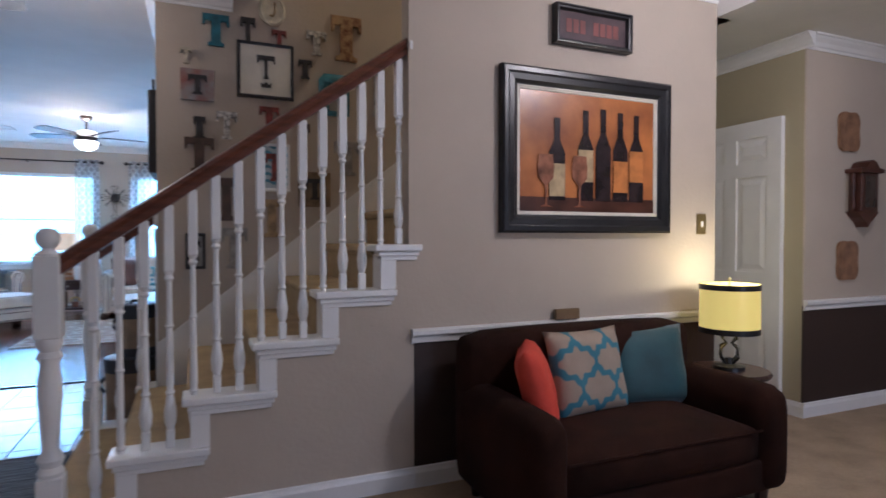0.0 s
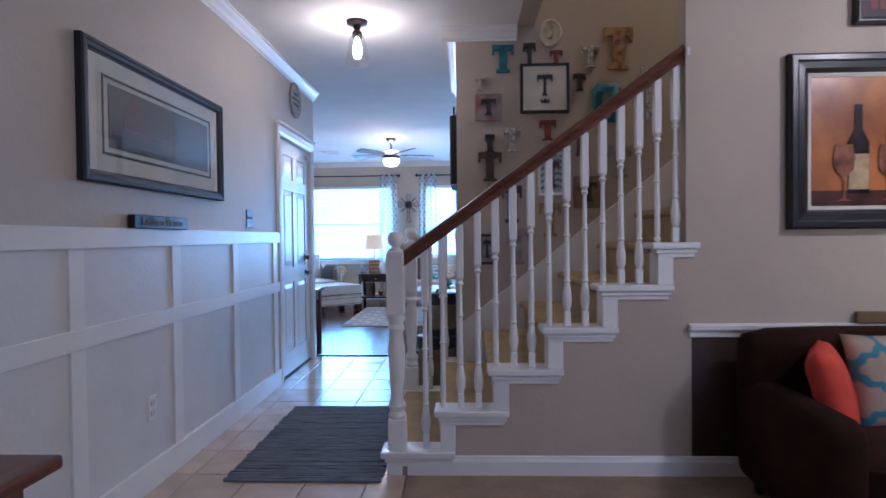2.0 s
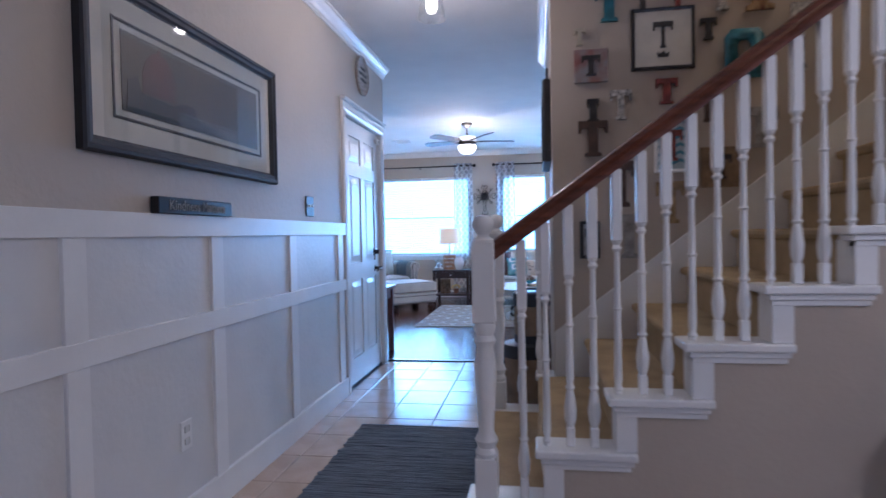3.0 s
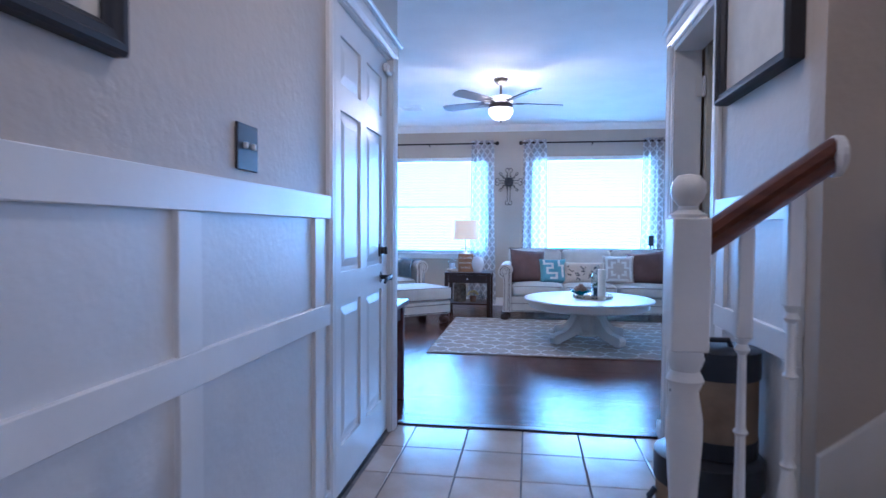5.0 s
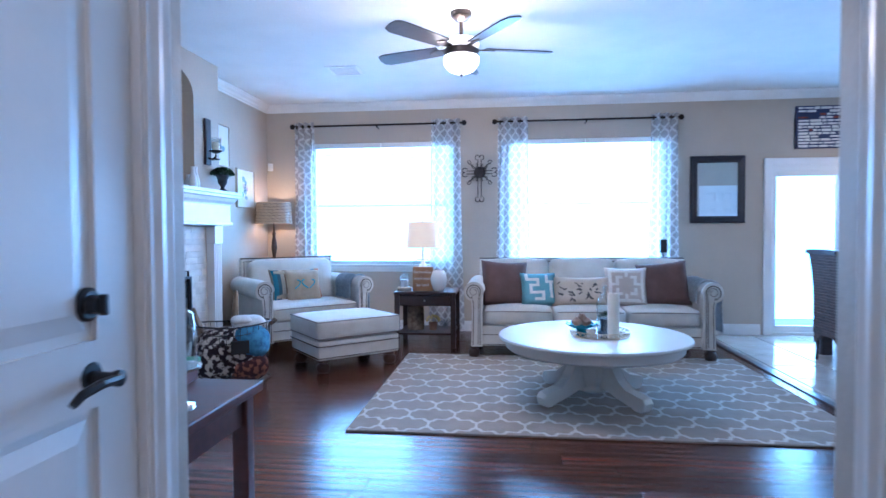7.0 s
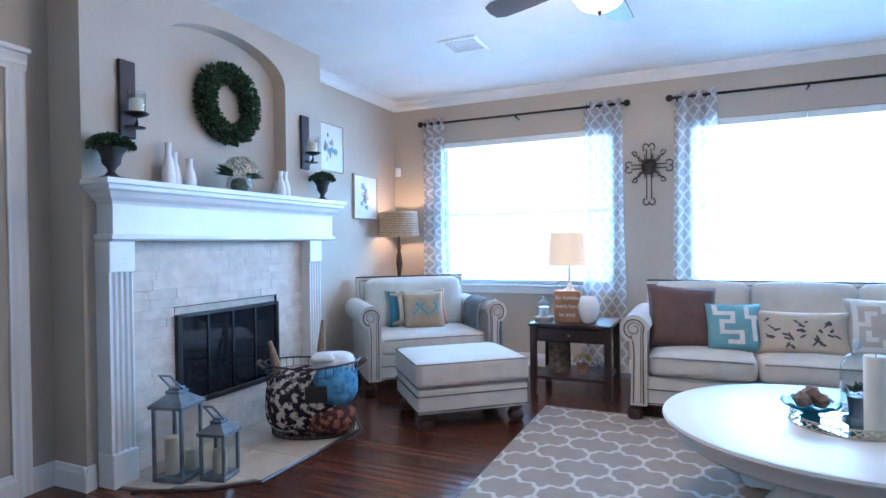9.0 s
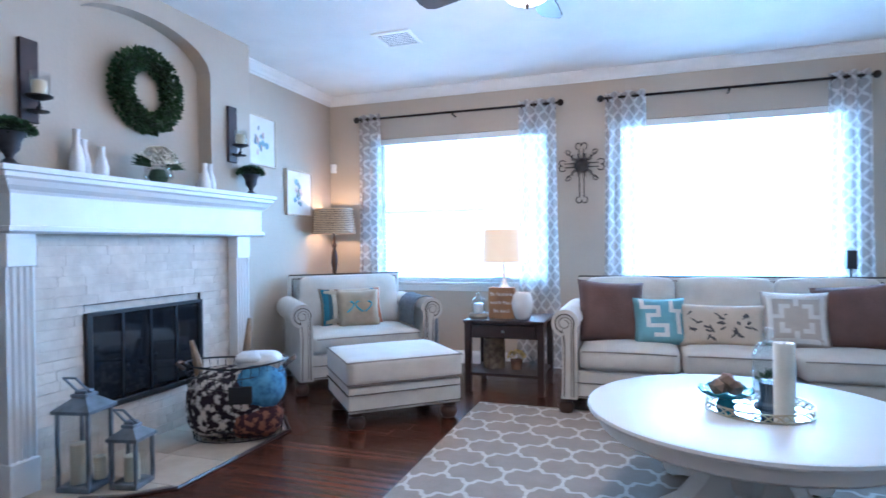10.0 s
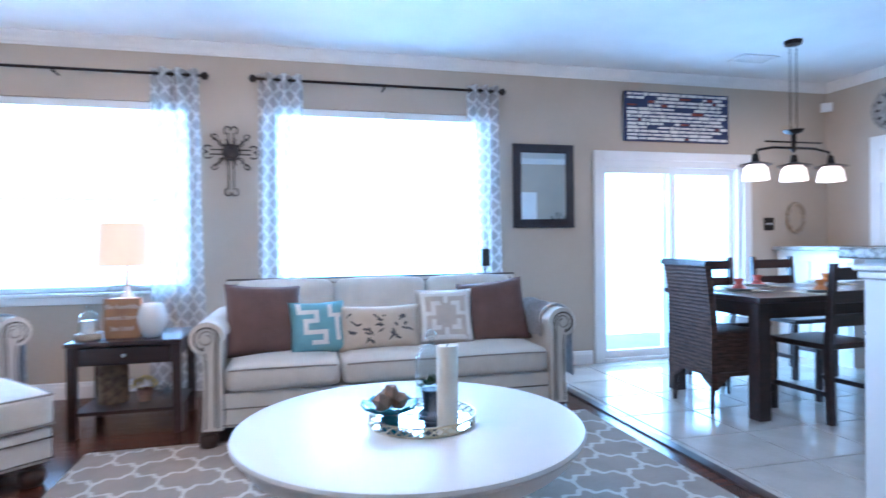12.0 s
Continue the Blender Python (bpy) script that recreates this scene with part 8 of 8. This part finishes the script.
def ladder_chair(m):
    e = thing("ladder_chair", m, "dark wooden ladder-back dining chair", "chair", "dining chairs")
    for sx in (-0.20, 0.20):
        bm = B()
        prism(bm, [(-0.23, 0.0), (-0.19, 0.0), (-0.175, 0.45), (-0.215, 0.96), (-0.25, 0.96), (-0.215, 0.45)], sx - 0.018, sx + 0.018, "x")
        part("back_leg", bm, ESPRESSO, e)
        bm = B()
        box(bm, sx - 0.019, 0.17, 0, sx + 0.019, 0.208, 0.44, 0.003)
        part("front_leg", bm, ESPRESSO, e)
        bm = B()
        box(bm, sx - 0.010, -0.18, 0.16, sx + 0.010, 0.18, 0.19)
        part("stretcher", bm, ESPRESSO, e)
    for z in (0.58, 0.72, 0.86):
        bm = B()
        y = -0.20 - 0.035 * (z - 0.45) / 0.5
        box(bm, -0.183, y - 0.010, z, 0.183, y + 0.010, z + 0.075, 0.004)
        part("ladder_slat", bm, ESPRESSO, e)
    bm = B()
    box(bm, -0.22, -0.20, 0.44, 0.22, 0.22, 0.475, 0.008, 2)
    part("seat", bm, ESPRESSO, e)
    return e


first = ladder_chair(pose(2.52, 9.28, 0, 0, 0, 4))
copy_thing(first, pose(3.25, 9.22, 0, 0, 0, -3))
copy_thing(first, pose(2.60, 10.22, 0, 0, 0, 178))
copy_thing(first, pose(3.25, 10.22, 0, 0, 0, 182))
PLATE = material("white_plate_glaze", (0.72, 0.71, 0.68), 0.2, 0.02, 8)
MAT_ = material("cream_place_mat", (0.60, 0.54, 0.42), 0.85, 0.08, 20)
COR = [material("coral_napkin", (0.55, 0.10, 0.07), 0.8, 0.06, 20), material("orange_napkin", (0.60, 0.22, 0.06), 0.8, 0.06, 20), material("yellow_napkin", (0.62, 0.45, 0.10), 0.8, 0.06, 20)]
for i, (x, y) in enumerate(((2.22, 9.66), (2.60, 9.37), (3.25, 9.37), (2.62, 9.93), (3.25, 9.93))):
    e = thing("place_setting", pose(x, y, 0.7555), "white plate with a folded bright napkin on a cream mat", "place setting", "place settings on the dining table")
    bm = B()
    box(bm, -0.17, -0.13, 0, 0.17, 0.13, 0.004)
    part("mat", bm, MAT_, e)
    bm = B()
    lathe(bm, [(0.07, 0.004), (0.075, 0.012), (0.13, 0.022), (0.132, 0.025), (0.07, 0.014), (0.0, 0.014)], 24)
    part("plate", bm, PLATE, e, smooth=True)
    bm = B()
    lathe(bm, [(0.05, 0.014), (0.02, 0.05), (0.035, 0.085), (0.0, 0.06)], 7)
    part("napkin", bm, COR[i % 3], e)

e = thing("dining_pendant", pose(3.08, 10.05, H), "three-light linear pendant with glass shades on chains", "pendant lamp")
bm = B()
lathe(bm, [(0.0, 0.0), (0.065, 0.0), (0.06, -0.03), (0.0, -0.035)], 22)
part("canopy", bm, BRONZE, e)
for sx in (-0.03, 0.03):
    bm = B()
    for i in range(2, 23):
        z = -0.035 - i * 0.032
        q = pose(sx, 0, z - 0.016, 0, 0, 90 * (i % 2))
        tube(bm, [q @ Vector((0.007 * math.cos(t), 0, 0.020 * math.sin(t))) for t in [2 * math.pi * k / 8 for k in range(8)]], 0.0022, 4, True)
    tagged(part("chain", bm, BRONZE, e), kind="stuff")
bm = B()
lathe(bm, [(0.0, -0.76), (0.075, -0.765), (0.06, -0.785), (0.02, -0.80), (0.018, -0.90), (0.03, -0.91), (0.0, -0.95)], 20)
part("hub", bm, BRONZE, e, smooth=True, auto=40)
bm = B()
tube(bm, [(-0.36, 0, -0.99), (-0.34, 0, -0.93), (-0.2, 0, -0.905), (0.2, 0, -0.905), (0.34, 0, -0.93), (0.36, 0, -0.99)], 0.010, 8)
tube(bm, [(-0.27, 0, -0.86), (0.27, 0, -0.86)], 0.007, 8)
part("crossbar", bm, BRONZE, e, smooth=True)
PG = glow("lit_seeded_glass", (1.0, 0.80, 0.62), 1.3)
for x in (-0.36, 0.0, 0.36):
    bm = B()
    lathe(bm, [(0.02, -0.96), (0.03, -1.02), (0.12, -1.045), (0.122, -1.05), (0.03, -1.03)], 22, pose(x, 0, 0))
    s = part("cap", bm, BRONZE, e, smooth=True, auto=40)
    bm = B()
    lathe(bm, [(0.06, -1.045), (0.085, -1.08), (0.098, -1.16), (0.094, -1.165), (0.0, -1.15)], 22, pose(x, 0, 0))
    part("glass_shade", bm, PG, s, "glowing glass shade", smooth=True).visible_shadow = False

for c in e.children:
    if not c.name.startswith("canopy"):
        c.location.z = DROP

e = thing("word_art", pose(2.75, 11.058, 2.258), "navy canvas covered in white and red words", "wall art")
bm = B()
box(bm, -0.555, -0.035, -0.228, 0.555, 0, 0.228, 0.004)
part("canvas", bm, material("navy_canvas", (0.026, 0.038, 0.105), 0.7, 0.1, 9), e)
rr = random.Random(3)
for row in range(13):
    x = -0.535
    z = 0.204 - row * 0.034
    while x < 0.46:
        w = rr.uniform(0.025, 0.13)
        w = min(w, 0.53 - x)
        if rr.random() < 0.95:
            bm = B()
            h = rr.uniform(0.015, 0.028)
            box(bm, x, -0.0375, z - h / 2, x + w, -0.0352, z + h / 2)
            part("word", bm, RUST if rr.random() < 0.10 else KEYW, e)
        x += w + 0.012
e = thing("light_switch", pose(3.79, 11.058, 1.26), "dark bronze switch plate by the patio door", "light switch")
bm = B()
box(bm, -0.06, -0.007, -0.062, 0.06, 0, 0.062, 0.003)
part("plate", bm, BRONZE, e)
bm = B()
for sx in (-0.022, 0.022):
    box(bm, sx - 0.005, -0.016, -0.01, sx + 0.005, -0.006, 0.01)
part("toggle", bm, WHITE, e)
e = thing("wall_ring", pose(4.09, 11.04, 1.32), "pale wooden ring hanging on the wall", "wall decor")
bm = B()
tube(bm, [(0.095 * math.cos(t), -0.01, 0.14 * math.sin(t)) for t in [2 * math.pi * i / 28 for i in range(28)]], 0.020, 8, True)
part("ring", bm, material("pale_wicker_ring", (0.42, 0.33, 0.24), 0.8, 0.15, 30), e, smooth=True)
e = thing("motion_sensor", pose(4.44, 11.0, 2.42, 0, 0, -45), "white corner motion sensor near the ceiling", "sensor")
bm = B()
box(bm, -0.05, -0.04, -0.045, 0.05, 0, 0.045, 0.008, 2)
part("housing", bm, WHITE, e)
e = thing("wall_clock", pose(4.498, 10.36, 2.28, 0, 0, -90), "round grey wall clock with dark numerals", "clock")
bm = B()
lathe(bm, [(0.0, 0.0), (0.20, 0.0), (0.205, 0.02), (0.19, 0.03), (0.18, 0.018), (0.0, 0.018)], 36, pose(0, 0, 0, 90, 0, 0))
part("dial", bm, GREYW, e, smooth=True, auto=40)
for k in range(12):
    bm = B()
    box(bm, -0.012, -0.021, 0.125, 0.012, -0.018, 0.165, m=Matrix.Rotation(k * math.pi / 6, 4, 'Y'))
    part("numeral", bm, SERIF, e)

# breakfast bar end and kitchen counter
GRAN = material("speckled_granite", (0.42, 0.40, 0.36), 0.15, 0.2, 60, dark=(0.12, 0.11, 0.10))
e = thing("breakfast_bar", pose(1.33, 7.30, 0), "white panelled bar half wall with a granite ledge", "bar counter")
bm = B()
box(bm, 0.0, -0.6, 0.0, 0.14, 0.70, 1.03)
part("half_wall", bm, WHITE, e)
bm = B()
box(bm, -0.03, -0.6, 0.985, 0.17, 0.73, 1.01, 0.006)
box(bm, -0.018, -0.6, 0.955, 0.158, 0.718, 0.985, 0.006)
part("moulding", bm, WHITE, e)
bm = B()
box(bm, -0.06, -0.62, 1.03, 0.38, 0.76, 1.07, 0.008, 2)
part("ledge", bm, GRAN, e, "speckled granite")
bm = B()
box(bm, -0.012, -0.6, 0.0, 0.0, 0.70, 0.10, 0.003)
part("skirting", bm, WHITE, e)
e = thing("buffet_counter", pose(3.88, 10.62, 0), "white cabinet counter with a granite top", "counter")
bm = B()
box(bm, -0.02, -0.40, 0.0, 0.60, 0.40, 1.0)
part("cabinet", bm, WHITE, e)
bm = B()
box(bm, -0.07, -0.43, 1.0, 0.61, 0.42, 1.04, 0.008, 2)
part("top", bm, GRAN, e)
for y in (-0.2, 0.2):
    bm = B()
    box(bm, -0.035, y - 0.17, 0.12, -0.02, y + 0.17, 0.90, 0.004)
    part("cabinet_door", bm, WHITE, e)
# dark framed pictures on the kitchen side wall, seen in the mirror
copy_thing(wall_cross, pose(4.05, 5.70, 1.40, 0, 0, 180) @ Matrix.Scale(1.1, 4))
for x, z, s in ((3.30, 1.75, 0.36), (2.55, 1.55, 0.34)):
    e = thing("framed_picture", pose(x, 5.692, z, 0, 0, 180), "small dark-framed picture on the kitchen side wall", "framed picture", "kitchen side pictures")
    bm = B()
    frame_bars(bm, s, s * 1.2, 0.03, 0.02)
    part("frame", bm, BLACK, e)
    bm = B()
    box(bm, -s / 2 + 0.02, -0.008, -s * 0.6 + 0.02, s / 2 - 0.02, -0.003, s * 0.6 - 0.02)
    part("print", bm, PAPER, e)


# ---- floor pieces ----
def tile_field(name_parent, mat, x0, x1, y0, y1, p, ox, oy, gap=0.006, top=0.0, cut=None, deep=None):
    me = {}
    deep = deep or p
    holder = bpy.data.objects[name_parent]
    i0, i1 = math.floor((x0 - ox) / p), math.ceil((x1 - ox) / p)
    j0, j1 = math.floor((y0 - oy) / deep), math.ceil((y1 - oy) / deep)
    for i in range(i0, i1):
        for j in range(j0, j1):
            a, b = max(x0, ox + i * p + gap / 2), min(x1, ox + (i + 1) * p - gap / 2)
            c, d = max(y0, oy + j * deep + gap / 2), min(y1, oy + (j + 1) * deep - gap / 2)
            if b - a < 0.012 or d - c < 0.012 or (cut and cut(a, b, c, d)):
                continue
            key = (round(b - a, 4), round(d - c, 4))
            if key not in me:
                bm = B()
                w, h = key[0] / 2, key[1] / 2
                q = 0.0025
                lo = [bm.verts.new(v) for v in ((-w, -h, -0.010), (w, -h, -0.010), (w, h, -0.010), (-w, h, -0.010))]
                mi = [bm.verts.new(v) for v in ((-w, -h, -q), (w, -h, -q), (w, h, -q), (-w, h, -q))]
                hi = [bm.verts.new(v) for v in ((-w + q, -h + q, 0), (w - q, -h + q, 0), (w - q, h - q, 0), (-w + q, h - q, 0))]
                for r, s in ((lo, mi), (mi, hi)):
                    for k in range(4):
                        bm.faces.new((r[k], r[(k + 1) % 4], s[(k + 1) % 4], s[k]))
                bm.faces.new(hi)
                o = part("tile", bm, mat, holder)
                me[key] = o.data
            else:
                o = new("tile", me[key])
                o.parent = holder
            o.location = ((a + b) / 2, (c + d) / 2, top)


tile_field("floor_hall", TILE, -1.668, -0.452, 0.3, 2.73, 0.300, -0.942, 5.655, deep=0.325)
tile_field("floor_hall", TILE, -1.668, -0.205, 2.73, 5.655, 0.300, -0.942, 5.655, deep=0.325, cut=lambda a, b, c, d: a > -0.52 and d < 3.95 and c > 2.72)
tile_field("floor_dining", DTILE, 1.252, 4.5, 7.0, 11.06, 0.45, 1.31, 9.10, 0.011)

# planks run along x in the living room
rp = random.Random(11)
living = bpy.data.objects["floor_living"]
wp = 0.127
row = 0
y = 5.712
while y < 11.06:
    y1 = min(y + wp, 11.06)
    x = -3.76 - rp.uniform(0, 1.1)
    while x < 1.19:
        ln = rp.choice((1.22, 1.22, 0.95, 1.5))
        a, b = max(x, -3.76), min(x + ln, 1.19)
        if b - a > 0.02:
            bm = B()
            w, h, q = (b - a) / 2 - 0.0006, (y1 - y) / 2 - 0.0006, 0.0014
            lo = [bm.verts.new(v) for v in ((-w, -h, -0.010), (w, -h, -0.010), (w, h, -0.010), (-w, h, -0.010))]
            mi = [bm.verts.new(v) for v in ((-w, -h, -q), (w, -h, -q), (w, h, -q), (-w, h, -q))]
            hi = [bm.verts.new(v) for v in ((-w + q, -h + q, 0), (w - q, -h + q, 0), (w - q, h - q, 0), (-w + q, h - q, 0))]
            for r, s in ((lo, mi), (mi, hi)):
                for k in range(4):
                    bm.faces.new((r[k], r[(k + 1) % 4], s[(k + 1) % 4], s[k]))
            bm.faces.new(hi)
            o = part("plank", bm, PLANK, living)
            o.location = ((a + b) / 2, (y + y1) / 2, rp.uniform(-0.0004, 0.0004))
        x += ln
    y += wp
    row += 1

# ledger tiles round the firebox
STONE = material("cream_travertine_ledger", (0.66, 0.57, 0.48), 0.6, 0.06, 12, 0.5, 60, rand=0.07, dark=(0.55, 0.46, 0.38))
sur = tagged(new("fireplace_surround"), "cream split-face travertine tiles round the firebox", "fireplace surround", kind="structure")
bm = B()
for r in ((7.68, 0.0, 8.0, 1.216), (8.835, 0.0, 9.14, 1.216), (8.0, 0.795, 8.835, 1.216), (8.0, 0.0, 8.835, 0.275)):
    box(bm, -3.56, r[0], r[1], -3.502, r[2], r[3])
part("bed", bm, material("pale_mortar", (0.60, 0.53, 0.45), 0.9, 0.05, 20), sur)
z = 0.012
rowh = 0.052
while z < 1.2:
    z1 = min(z + rowh - 0.0014, 1.214)
    y = 7.695 - rp.uniform(0, 0.15)
    while y < 9.125:
        ln = rp.uniform(0.13, 0.27)
        a, b = max(y, 7.696), min(y + ln - 0.0008, 9.124)
        spans = [(a, b)]
        if z1 > 0.275 and z < 0.80:
            spans = [(a, min(b, 7.994)), (max(a, 8.842), b)]
        for s0, s1 in spans:
            if s1 - s0 > 0.015:
                bm = B()
                d = rp.uniform(0.0, 0.0018)
                box(bm, -3.503, s0, z, -3.488 + d, s1, z1, 0.0006)
                part("stone", bm, STONE, sur)
        y += ln
    z += rowh
